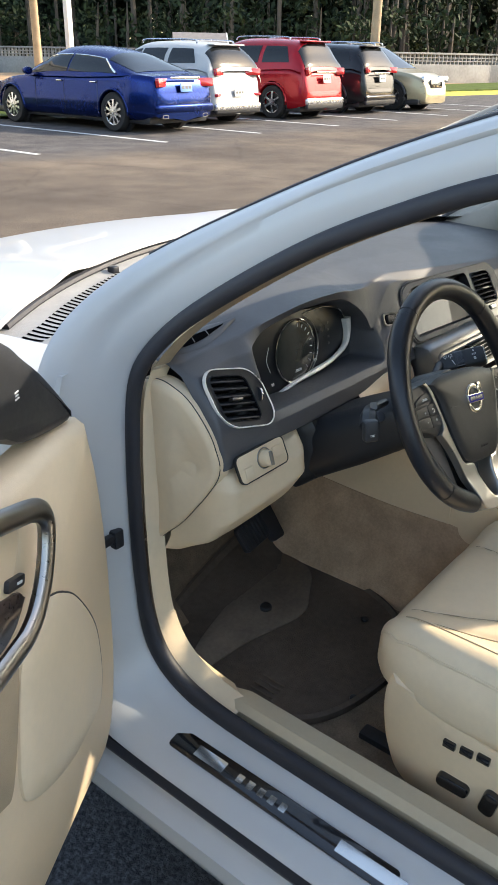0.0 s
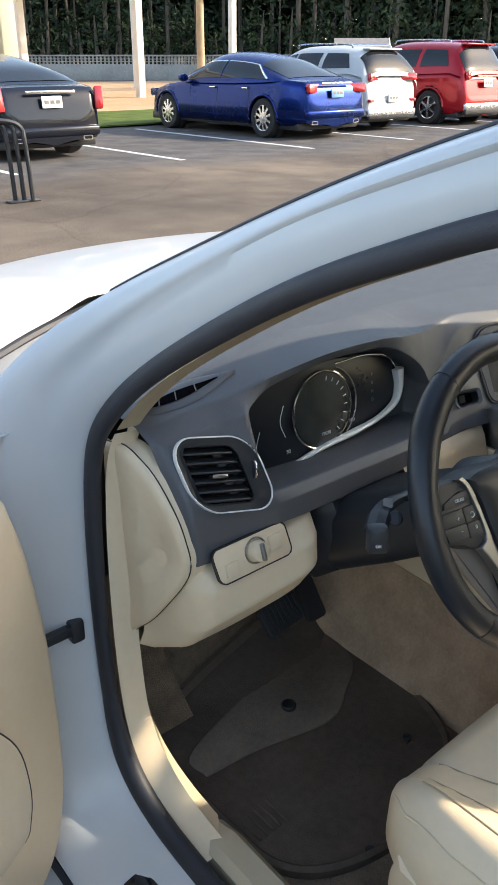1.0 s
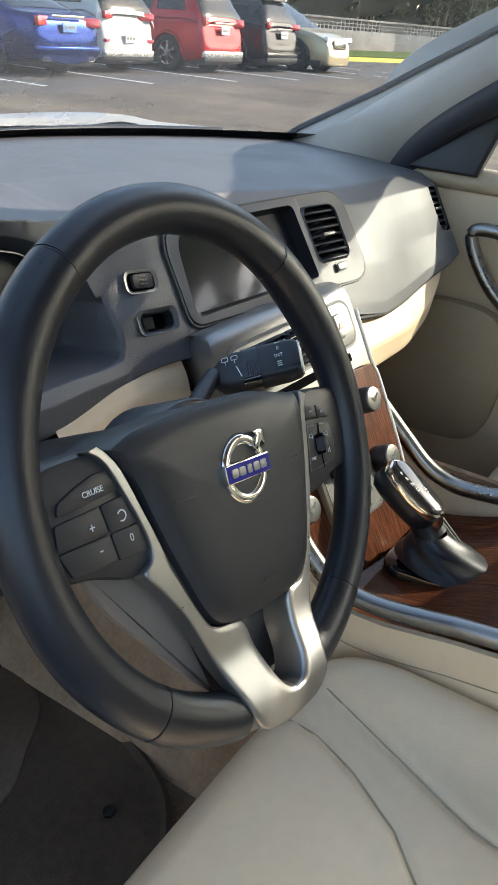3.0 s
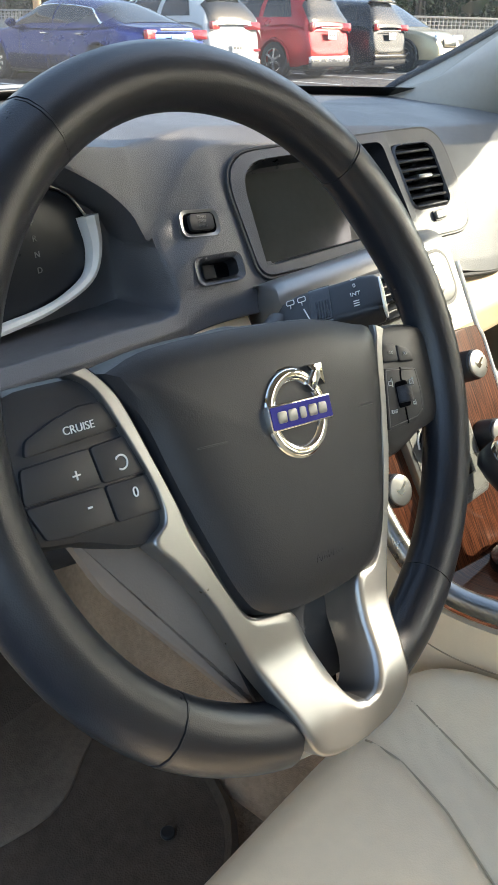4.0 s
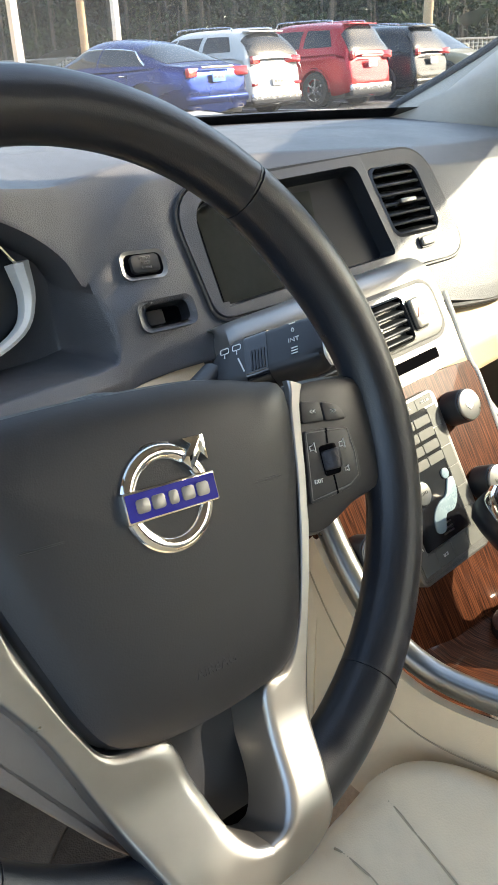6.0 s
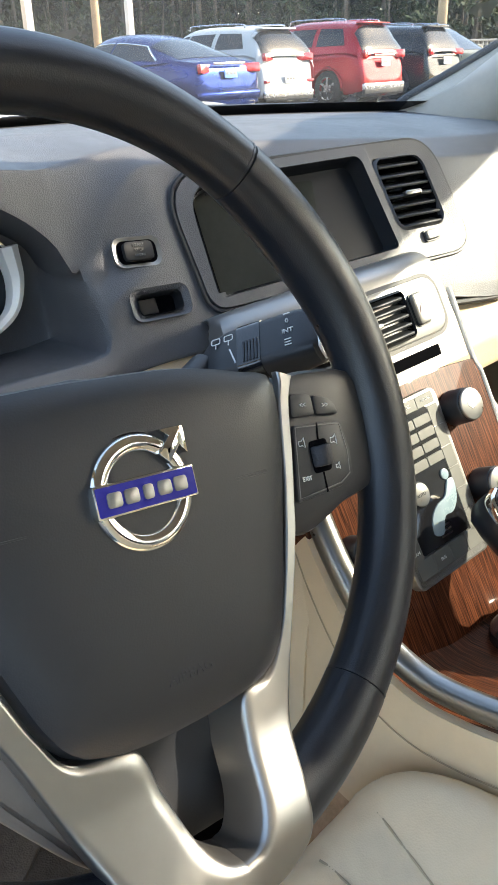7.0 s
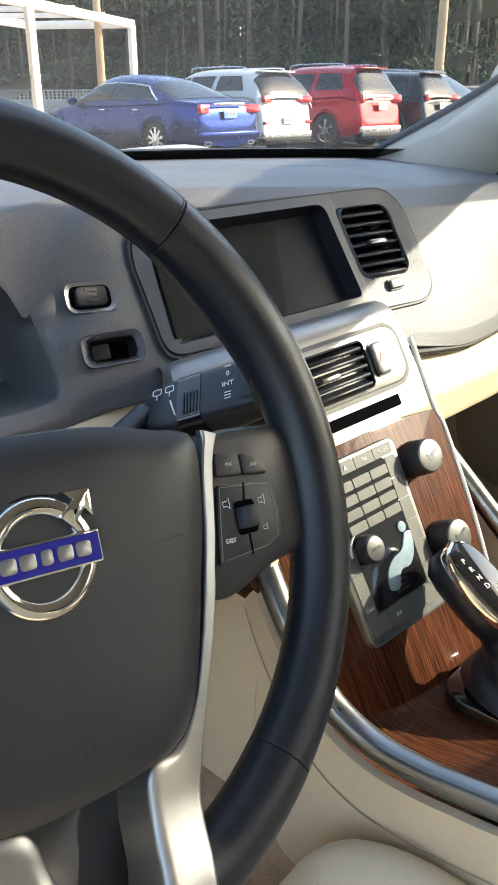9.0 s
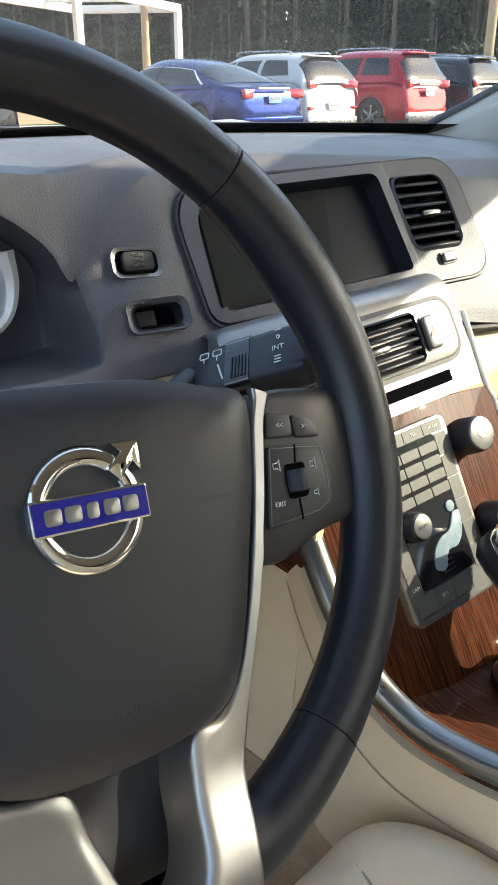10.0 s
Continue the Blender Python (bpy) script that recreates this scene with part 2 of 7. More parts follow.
def loft(rings, caps=True):
    """Joins rings of equally many points into a closed-round skin."""
    bm = bmesh.new()
    vs = [[bm.verts.new(p) for p in r] for r in rings]
    n = len(vs[0])
    for a, b in zip(vs, vs[1:]):
        for k in range(n):
            bm.faces.new((a[k], a[(k + 1) % n], b[(k + 1) % n], b[k]))
    if caps:
        bm.faces.new(vs[0][::-1])
        bm.faces.new(vs[-1])
    bmesh.ops.recalc_face_normals(bm, faces=bm.faces[:])
    return bm


def round_outline(w, h, r, seg=5):
    """A rounded rectangle's outline in x, y."""
    out = []
    for cx, cy, a0 in ((w / 2 - r, h / 2 - r, 0), (-w / 2 + r, h / 2 - r, 90), (-w / 2 + r, -h / 2 + r, 180), (w / 2 - r, -h / 2 + r, 270)):
        for k in range(seg + 1):
            a = radians(a0 + 90 * k / seg)
            out.append((cx + r * math.cos(a), cy + r * math.sin(a)))
    return out


def plate(outline, d, bevel=0.0, z=0.0):
    """A flat slab from an outline in x, y, its back at z, with a softened front edge."""
    def shrink(o, s):
        o = np.array(o)
        n = len(o)
        t = np.roll(o, -1, 0) - np.roll(o, 1, 0)
        t /= np.linalg.norm(t, axis=1)[:, None] + 1e-12
        area = sum(o[i][0] * o[(i + 1) % n][1] - o[(i + 1) % n][0] * o[i][1] for i in range(n))
        nrm = np.stack([-t[:, 1], t[:, 0]], 1) * (1 if area > 0 else -1)
        return o + nrm * s
    rings = [[(x, y, z) for x, y in outline], [(x, y, z + d - bevel) for x, y in outline]]
    if bevel:
        rings.append([(x, y, z + d - 0.3 * bevel) for x, y in shrink(outline, 0.3 * bevel)])
        rings.append([(x, y, z + d) for x, y in shrink(outline, bevel)])
    return loft(rings)


def ring_plate(outer, inner, d, z=0.0, lift=0.0):
    """A frame between two outlines of equally many points."""
    a = [(x, y, z) for x, y in outer]
    b = [(x, y, z + d) for x, y in outer]
    c = [(x, y, z + d + lift) for x, y in inner]
    e = [(x, y, z) for x, y in inner]
    bm = loft([a, b, c, e, a], caps=False)
    bmesh.ops.remove_doubles(bm, verts=bm.verts, dist=1e-6)
    return bm


def text_bm(word, size, depth=0.0004):
    """Lettering in the built-in font, centred, in x, y."""
    cu = bpy.data.curves.new("word", "FONT")
    cu.body, cu.size, cu.extrude = word, size, depth
    cu.align_x, cu.align_y = "CENTER", "CENTER"
    ob = bpy.data.objects.new("word", cu)
    scene.collection.objects.link(ob)
    dg = bpy.context.evaluated_depsgraph_get()
    me = bpy.data.meshes.new_from_object(ob.evaluated_get(dg))
    bm = bmesh.new()
    bm.from_mesh(me)
    bpy.data.objects.remove(ob)
    bpy.data.curves.remove(cu)
    bpy.data.meshes.remove(me)
    return bm


def axes(origin, x, y):
    """The pose whose x and y axes lie along x and (nearly) y."""
    x = Vector(x).normalized()
    z = x.cross(Vector(y)).normalized()
    y = z.cross(x)
    m = Matrix((x, y, z)).transposed().to_4x4()
    m.translation = origin
    return m


ROW_SLOPES = {}


def row_slopes(rows):
    """Slopes of each line through the rows that never overshoot them."""
    xs = np.array([r[0] for r in rows])
    ps = np.array([r[1] for r in rows])
    h = np.diff(xs)[:, None, None]
    d = np.diff(ps, axis=0) / h
    m = np.zeros_like(ps)
    m[0], m[-1] = d[0], d[-1]
    w1, w2 = 2 * h[1:] + h[:-1], h[1:] + 2 * h[:-1]
    same = d[:-1] * d[1:] > 1e-12
    safe_a, safe_b = np.where(same, d[:-1], 1.0), np.where(same, d[1:], 1.0)
    m[1:-1] = np.where(same, (w1 + w2) / (w1 / safe_a + w2 / safe_b), 0.0)
    return xs, ps, m


def lerp_rows(rows, x):
    """Interpolates rows (x, [(y, z), ...]) smoothly over x."""
    k = id(rows)
    if k not in ROW_SLOPES:
        ROW_SLOPES[k] = (row_slopes(rows), {})
    (xs, ps, m), seen = ROW_SLOPES[k]
    x = round(min(max(x, xs[0]), xs[-1]), 6)
    if x not in seen:
        i = max(0, min(len(xs) - 2, int(np.searchsorted(xs, x, "right")) - 1))
        h = xs[i + 1] - xs[i]
        t = (x - xs[i]) / h
        p = ((1 + 2 * t) * (1 - t) ** 2) * ps[i] + (t * (1 - t) ** 2 * h) * m[i] + (t * t * (3 - 2 * t)) * ps[i + 1] + (t * t * (t - 1) * h) * m[i + 1]
        seen[x] = [(float(q[0]), float(q[1])) for q in p]
    return seen[x]


def poly_at(pts, s):
    """A point at the share s of an open line, by its steps."""
    p = s * (len(pts) - 1)
    i = min(int(p), len(pts) - 2)
    t = p - i
    return ((1 - t) * pts[i][0] + t * pts[i + 1][0], (1 - t) * pts[i][1] + t * pts[i + 1][1])


def corners(pts, radii, seg=7):
    """An outline with rounded corners through the given corner points."""
    out = []
    for i, (p, r) in enumerate(zip(pts, radii)):
        p, a, b = Vector(p), Vector(pts[i - 1]), Vector(pts[(i + 1) % len(pts)])
        q0, q1 = p + (a - p).normalized() * r, p + (b - p).normalized() * r
        for k in range(seg + 1):
            t = k / seg
            v = q0 * (1 - t) ** 2 + p * 2 * t * (1 - t) + q1 * t ** 2
            out.append((v.x, v.y))
    return out


# ---- the white sedan: body ----
sedan = thing("white_sedan", "pearl white four-door sedan with its front door open", "car")

# lines round the driver's door opening: seal inner edge, seal outer edge, ridge, outer edge
JAMB = [
    ((-.720, -.80, .370), (-.742, -.80, .365), (-.800, -.80, .352), (-.862, -.80, .335)),
    ((-.720, -.30, .370), (-.742, -.30, .365), (-.800, -.30, .352), (-.862, -.30, .335)),
    ((-.720, .10, .370), (-.742, .10, .365), (-.800, .10, .352), (-.862, .10, .335)),
    ((-.722, .26, .385), (-.745, .275, .370), (-.800, .29, .355), (-.862, .32, .335)),
    ((-.727, .335, .44), (-.748, .362, .420), (-.800, .38, .400), (-.862, .42, .360)),
    ((-.730, .366, .53), (-.750, .400, .520), (-.800, .41, .500), (-.865, .46, .480)),
    ((-.728, .376, .73), (-.750, .408, .735), (-.800, .415, .735), (-.870, .47, .735)),
    ((-.716, .383, .915), (-.742, .412, .930), (-.790, .425, .930), (-.860, .47, .930)),
    ((-.703, .364, .959), (-.725, .400, .985), (-.760, .425, 1.00), (-.800, .47, 1.03)),
    ((-.685, .320, 1.02), (-.700, .353, 1.045), (-.700, .375, 1.075), (-.690, .40, 1.115)),
    ((-.664, .220, 1.09), (-.672, .245, 1.122), (-.668, .26, 1.155), (-.643, .28, 1.180)),
    ((-.642, .105, 1.163), (-.648, .125, 1.198), (-.642, .135, 1.228), (-.615, .135, 1.251)),
    ((-.628, .000, 1.207), (-.634, .017, 1.243), (-.628, .025, 1.270), (-.602, .010, 1.300)),
    ((-.618, -.075, 1.24), (-.625, -.060, 1.275), (-.618, -.05, 1.299), (-.594, -.07, 1.328)),
    ((-.607, -.20, 1.275), (-.614, -.195, 1.312), (-.606, -.19, 1.345), (-.580, -.19, 1.366)),
    ((-.600, -.40, 1.30), (-.608, -.40, 1.337), (-.600, -.40, 1.372), (-.560, -.40, 1.420)),
    ((-.600, -.62, 1.29), (-.610, -.64, 1.330), (-.600, -.65, 1.365), (-.565, -.66, 1.415)),
    ((-.660, -.76, 1.15), (-.670, -.80, 1.160), (-.680, -.83, 1.170), (-.700, -.86, 1.180)),
    ((-.710, -.80, .850), (-.730, -.84, .850), (-.760, -.86, .850), (-.800, -.88, .850)),
    ((-.720, -.80, .450), (-.742, -.84, .440), (-.800, -.85, .430), (-.860, -.88, .420)),
]
NJ = 180
EDGE = [smooth_line([row[k] for row in JAMB], NJ) for k in range(4)]


def eased(line, n):
    """The line with its small kinks drawn out."""
    for _ in range(n):
        line = [line[0]] + [b * .5 + (a + c) * .25 for a, b, c in zip(line, line[1:], line[2:])] + [line[-1]]
    return line


EDGE = [eased(line, 45) for line in EDGE]
EDGE[1] = [a.lerp(b, .60) for a, b in zip(EDGE[0], EDGE[1])]


def strip(lines, lo=0, hi=NJ, bulge=0.0, per=4):
    """A skin across neighbouring lines, rounded outwards by bulge."""
    def fn(u, v):
        i = lo + round(u * (hi - lo - 1))
        s = v * (len(lines) - 1)
        k = min(int(s), len(lines) - 2)
        t = s - k
        p = lines[k][i].lerp(lines[k + 1][i], t)
        return p + Vector((-bulge * math.sin(math.pi * t), 0, 0))
    return grid(fn, hi - lo, per * (len(lines) - 1) + 1)


ridge = [a.lerp(b, 0.55) + Vector((-.010, 0, 0)) for a, b in zip(EDGE[2], EDGE[3])]
part("door_frame", strip([EDGE[1], EDGE[2], ridge, EDGE[3]], bulge=0.004), M["white_paint"], sedan)
seal_mid = [a.lerp(b, 0.5) + Vector((-.006, 0, 0)) for a, b in zip(EDGE[0], EDGE[1])]
part("door_seal", tube(seal_mid, [.0135 + .0055 * min(1, max(0, (.56 - p.z) / .10)) for p in seal_mid], 12, flat=0.75, up=(1, 0, 0)), M["rubber"], sedan, "black rubber door seal")

g0, g1 = round(NJ * .475), round(NJ * .80)
part("screen_gasket", tube([p.lerp(q, .10) + Vector((.003, .002, .001)) for p, q in zip(EDGE[3][g0:g1], ridge[g0:g1])], .0026, 8), M["rubber"], sedan, "black gasket along the windscreen")
# trim strips inside the seal: cream on the hinge pillar, tan along the screen pillar
inner = [Vector((p.x + .030, p.y - .004, p.z)) for p in EDGE[0]]
deep = [Vector((p.x + .055, p.y + .020, p.z + .012)) for p in EDGE[0]]
c0, c1 = round(NJ * 0.345), round(NJ * 0.77)
part("pillar_trim", strip([EDGE[0], inner, deep], c0 + 12, c1, bulge=0.003), M["tan_trim"], sedan, "tan fabric trim of the screen pillar")
kick_in = [Vector((p.x + .035, p.y - .006, p.z + (.012 if p.z < .5 else 0))) for p in EDGE[0]]
kick_deep = [Vector((p.x + .060, p.y + .05, p.z + .0)) for p in EDGE[0]]
k0 = round(NJ * 0.135)
part("kick_trim", strip([EDGE[0], kick_in, kick_deep], k0, c0 + 12, bulge=0.004), M["cream"], sedan, "cream plastic kick trim beside the footwell")

# sill trim inside the seal
def sill_trim():
    out = []
    for y in np.linspace(-.75, .235, 24):
        e = min(1.0, max(0.0, (.235 - y) / .03)) ** 0.5
        out.append([(x, y, z) for x, z in ((-.712, .352), (-.712, .372 + .012 * e), (-.700, .380 + .014 * e), (-.668, .378 + .014 * e), (-.655, .366 + .01 * e), (-.652, .30))])
    return loft(out)


part("sill_trim", sill_trim(), M["sill_beige"], sedan, "cream plastic sill cover")

# rocker below the opening: black groove, white sill step, black lower edge
rows = [(-.862, .335), (-.868, .320), (-.862, .306), (-.870, .300), (-.897, .290), (-.902, .265), (-.893, .245), (-.880, .240), (-.862, .205), (-.80, .19), (-.70, .20)]
def rocker(lo, hi):
    pts = rows[lo:hi + 1]
    return grid(lambda u, v: (poly_at(pts, v)[0] + .02 * max(0, (u - .93) / .07) ** 2 * 0, -.95 + u * 1.47, poly_at(pts, v)[1]), 30, 4 * (hi - lo) + 1)


part("sill_groove", rocker(0, 2), M["rubber"], sedan)
part("sill_step", rocker(2, 6), M["white_paint"], sedan)
part("sill_under", rocker(6, 10), M["black"], sedan)

# front wing, bonnet, cowl
def hood_edge(x):
    s = abs(x) / .74
    return .918 - .205 * s ** 2


def hood_fn(u, v):
    x = -.74 + 1.48 * u
    y0 = hood_edge(x)
    y = y0 + (2.05 - .35 * (abs(x) / .74) ** 2 - y0) * v
    s = abs(x) / .74
    z = .978 - .020 * s ** 2 - .015 * s ** 8 - .20 * v ** 1.7 - .03 * v
    z += .010 * math.exp(-((abs(x) - .47) / .05) ** 2) * (1 - v)
    return (x, y, z)


hood = thick(grid(hood_fn, 61, 31), -.012)
part("bonnet", hood, M["white_paint"], sedan)


def wing_fn(side):
    def fn(u, v):
        y = .44 + 1.35 * u
        x = .752 + .125 * math.sin(min(1, v * 1.25) * math.pi / 2) ** 0.8 + .03 * math.sin(u * 2)
        z = .965 - .02 * u - .19 * u ** 2 * (1 - v * .5) - .03 * v - .62 * max(0, v - .35) ** 1.1
        if u < .12:
            x -= .02 * (1 - u / .12) ** 2
        return (side * x, y, z)
    return fn


for side, nm in ((-1, "wing"), (1, "wing")):
    part(nm, grid(wing_fn(side), 40, 24), M["white_paint"], sedan)


def screen_base(x):
    s = abs(x) / .65
    return Vector((x, .785 - .255 * s ** 2, .982 - .006 * s ** 2))


def screen_top(x):
    s = abs(x) / .65
    return Vector((x * .89, -.10 - .09 * s ** 2, 1.408 - .022 * s ** 2))


def screen_fn(u, v):
    x = -.66 + 1.32 * u
    a, b = screen_base(x), screen_top(x)
    p = a.lerp(b, v)
    bow = math.sin(math.pi * v)
    return p + Vector((math.copysign(.004, x) * bow, .012 * bow, .012 * bow))


ws = part("windscreen", grid(screen_fn, 41, 25), M["glass"], sedan, "clear curved windscreen")
ws.visible_shadow = False


def frit_fn(u, v):
    x = -.66 + 1.32 * u
    p = Vector(screen_fn(u, .0 + .036 * v))
    return p + Vector((0, -.006, -.003))


part("screen_border", grid(frit_fn, 61, 3), M["gloss_black"], sedan)


# padded roof edge inside, above the screen
part("header_trim", thick(grid(lambda u, v: Vector(screen_fn(.03 + .94 * u, .875 + .12 * v)) + Vector((0, -.012, -.014 - .014 * math.sin(math.pi * v))), 31, 7), .006), M["grey_trim"], sedan, "grey roof edge trim above the windscreen")


# cowl: pale slotted panel between bonnet and screen
def cowl_fn(u, v):
    x = -.74 + 1.48 * u
    a = Vector((x, hood_edge(x) + .02, .970 - .020 * (abs(x) / .74) ** 2 - .012 * (abs(x) / .74) ** 8))
    b = screen_base(max(-.66, min(.66, x))) + Vector((0, .0, .0))
    b.x = x
    p = a.lerp(b, v)
    p.z -= .016 * math.sin(math.pi * v) + .004
    return p


cowl = part("cowl", grid(cowl_fn, 81, 7), M["cowl_pale"], sedan, "pale grey cowl panel with dark air slots")
# black strip in the dark band just behind the bonnet edge
part("bonnet_seal", tube([Vector(cowl_fn(u, .07)) + Vector((0, 0, .003)) for u in np.linspace(.02, .98, 60)], .009, 8), M["rubber"], cowl, "black strip along the bonnet edge")
for i in range(96):
    u = .018 + .964 * i / 95
    part("air_slot", grid(lambda p, q: Vector(cowl_fn(u + (p - .5) * .0046, .30 + .26 * q)) + Vector((0, 0, .0006)), 2, 5), M["void"], cowl)
for x in (-.345, .345):
    part("washer_nozzle", box(.018, .022, .016, .004, 2, at=Vector(cowl_fn((x + .74) / 1.48, .24)) + Vector((0, 0, .006))), M["black"], cowl)
wip = smooth_line([(-.40, .720, .982), (-.15, .780, .988), (.05, .790, .990)], 12)
part("wiper", tube(wip, .006, 8), M["black"], sedan)
part("wiper", tube(smooth_line([(.05, .775, .988), (.30, .735, .988), (.52, .640, .984)], 12), .007, 8), M["black"], sedan)

# roof, far side and back of the cabin
def roof_fn(u, v):
    x = -.56 + 1.12 * u
    s = abs(x) / .56
    y0 = -.10 - .09 * s ** 2
    y = y0 + (-2.0 - y0) * v
    return (x * (1 - .08 * v), y, 1.408 - .022 * s ** 2 + .045 * math.sin(math.pi * min(1, v * 1.15)) - .08 * v ** 3)


part("roof", thick(grid(roof_fn, 25, 30), .03), [M["white_paint"]], sedan)
part("headliner", moved(grid(roof_fn, 25, 30), Matrix.Translation((0, 0, -.036))), M["grey_trim"], sedan)

mir = [[Vector((-p.x, p.y, p.z + (.05, .05, .045, .02)[min(k, 3)] * min(1, max(0, (-.26 - p.y) / .2)))) for p in line] for k, line in enumerate(EDGE)]
r0, r1 = round(NJ * .37), round(NJ * .86)
part("far_pillar", strip([mir[1], mir[2], mir[3]], r0, r1, bulge=-.004), M["white_paint"], sedan)


def rail_drop(y):
    """How far the door's window frame reaches below the opening: most at the front."""
    return min(1, max(0, (y + .40) / .22))


part("far_window_frame", tube([p + Vector((-.004, -.012 * rail_drop(p.y), .006 - .020 * rail_drop(p.y))) for p in mir[0][r0 + 6:r1]], [.010 + .020 * rail_drop(p.y) for p in mir[0][r0 + 6:r1]], 10), M["rubber"], sedan, "black window frame of the far door")


# grey inner trim of the far screen pillar, wide where it meets the dash
FAR_EDGE = smooth_line([(.600, .560, .968), (.640, .545, .992), (.675, .495, 1.025), (.694, .420, 1.068), (.682, .330, 1.118), (.648, .210, 1.180), (.615, .080, 1.255), (.590, -.08, 1.335), (.575, -.25, 1.385), (.560, -.45, 1.410), (.560, -.62, 1.410)], 70)


def far_trim_fn(u, v):
    i = r0 + round(u * (round(NJ * .80) - r0 - 1))
    a = mir[0][i] + Vector((-.028, 0, 0))
    p = a.lerp(FAR_EDGE[round(u * 69)], v)
    return p + Vector((-.018 * math.sin(math.pi * v), -.014 * math.sin(math.pi * v), 0))


part("screen_gasket", tube([far_trim_fn(u, 1.0) + Vector((-.004, .002, .001)) for u in np.linspace(0, 1, 50)], .0055, 8), M["rubber"], sedan, "black gasket along the far screen edge")
part("pillar_trim", grid(far_trim_fn, 70, 9), M["pillar_grey"], sedan, "grey cloth trim of the screen pillar")


AXLES = (1.36, -1.42)


def flank_fn(side, y0, y1):
    """A body side with its wheel arches pressed in."""
    def fn(u, v):
        y = y0 + (y1 - y0) * u
        z = .20 + (.955 - .02 * max(0, -y - 1.2) ** 2 * 0 - .20) * v
        x = .872 - .085 * max(0, v - .55) ** 1.6 / .45 ** 1.6 - .05 * max(0, .25 - v) / .25 + .006 * math.exp(-((v - .72) / .05) ** 2)
        e = max(0, (-y - 1.95) / .75)
        x -= .16 * e ** 2.2
        for a in AXLES:
            if math.hypot(y - a, z - .33) < .385:
                x -= .16
        return (side * x, y, z)
    return fn


part("far_flank", grid(flank_fn(1, -2.72, .46), 120, 34), M["white_paint"], sedan)
part("near_flank", grid(flank_fn(-1, -2.72, -.86), 80, 34), M["white_paint"], sedan)


def tail_fn(u, v):
    x = (-.74 + 1.48 * u)
    s = abs(x) / .74
    pts = [(-1.98, 1.03), (-2.35, 1.035), (-2.62, 1.02), (-2.70, .98), (-2.74, .80), (-2.78, .62), (-2.78, .45), (-2.70, .22)]
    y, z = poly_at(pts, v)
    return (x, y + .10 * s ** 3, z - .03 * s ** 4)


part("boot_lid", grid(tail_fn, 24, 40), M["white_paint"], sedan)
part("rear_window", grid(lambda u, v: (-.60 + 1.20 * u + (.10 - .2 * u) * v, -2.15 + .50 * v, 1.02 + .33 * v), 10, 8), M["dark_glass"], sedan)


def nose_fn(u, v):
    x = -.74 + 1.48 * u
    s = abs(x) / .74
    x0, y0, z0 = hood_fn(u, 1.0)
    pts = [(0, z0), (.05, z0 - .06), (.09, .60), (.11, .45), (.09, .30), (.0, .20)]
    y, z = poly_at(pts, v)
    return (x, y0 + y - .0, z)


part("front_bumper", grid(nose_fn, 30, 26), M["white_paint"], sedan)
part("grille", moved(plate(round_outline(.62, .20, .05), .03, .008), axes((0, 2.125, .62), (-1, 0, 0), (0, -.1, 1))), M["gloss_black"], sedan)
for s in (-1, 1):
    part("head_lamp", moved(plate(round_outline(.34, .12, .04), .05, .015), axes((s * .55, 1.90, .70), (-1, s * -.55, 0), (0, -.3, 1))), M["alloy"], sedan)
    part("tail_lamp", moved(plate(round_outline(.12, .42, .04), .05, .015), axes((s * .68, -2.62, .80), (1, s * -.35, 0), (0, .1, 1))), mat("red sedan lens", (.45, .012, .016), .15, 0, .1, 8, coat=1.0), sedan)
for sx in (-1, 1):
    part("centre_pillar", loft([[(sx * x, y + dy, z) for x, dy in ((.70 - k, -.07), (.70 - k, .05), (.76 - k, .06), (.78 - k, -.08))]
                                for y, z, k in ((-.81, .95, 0.0), (-.81, 1.15, .06), (-.75, 1.36, .14))]), M["grey_trim"], sedan)
    part("rear_pillar", loft([[(sx * x, y + dy, z) for x, dy in ((.64 - k, -.20), (.64 - k, .12), (.74 - k, .14), (.74 - k, -.22))]
                              for y, z, k in ((-1.98, .95, 0.0), (-1.85, 1.20, .08), (-1.70, 1.38, .12))]), M["white_paint"], sedan)
part("far_window", grid(lambda u, v: (.735 - .13 * v, .36 - 1.10 * u - .28 * v * (1 - u), .95 + .34 * v), 10, 8), M["side_glass"], sedan)
gl = part("near_rear_window", grid(lambda u, v: (-.735 + .13 * v, -.86 - .95 * u + .1 * v * u, .95 + .36 * v), 10, 8), M["side_glass"], sedan)
gl.visible_shadow = False
gl = part("far_window", grid(lambda u, v: (.735 - .13 * v, -.86 - .95 * u + .1 * v * u, .95 + .36 * v), 10, 8), M["side_glass"], sedan)
gl.visible_shadow = False
part("rear_bulkhead", box(1.5, .05, .75, .01, at=(0, -1.75, .62)), M["grey_trim"], sedan)
part("parcel_shelf", box(1.4, .6, .03, .01, at=(0, -1.95, .97)), M["grey_trim"], sedan)

# floor pan, bulkhead, tunnel
def floor_fn(u, v):
    x = -.70 + 1.4 * u
    y = -1.8 + 2.58 * v
    z = .288 + max(0, y - .50) ** 1.25 * 1.35
    return (x, y, z)


part("floor_pan", thick(grid(floor_fn, 20, 40), -.02), M["carpet"], sedan, "dark brown carpet floor")
part("bulkhead", box(1.36, .04, .48, .01, at=(0, .72, .66)), M["black"], sedan)


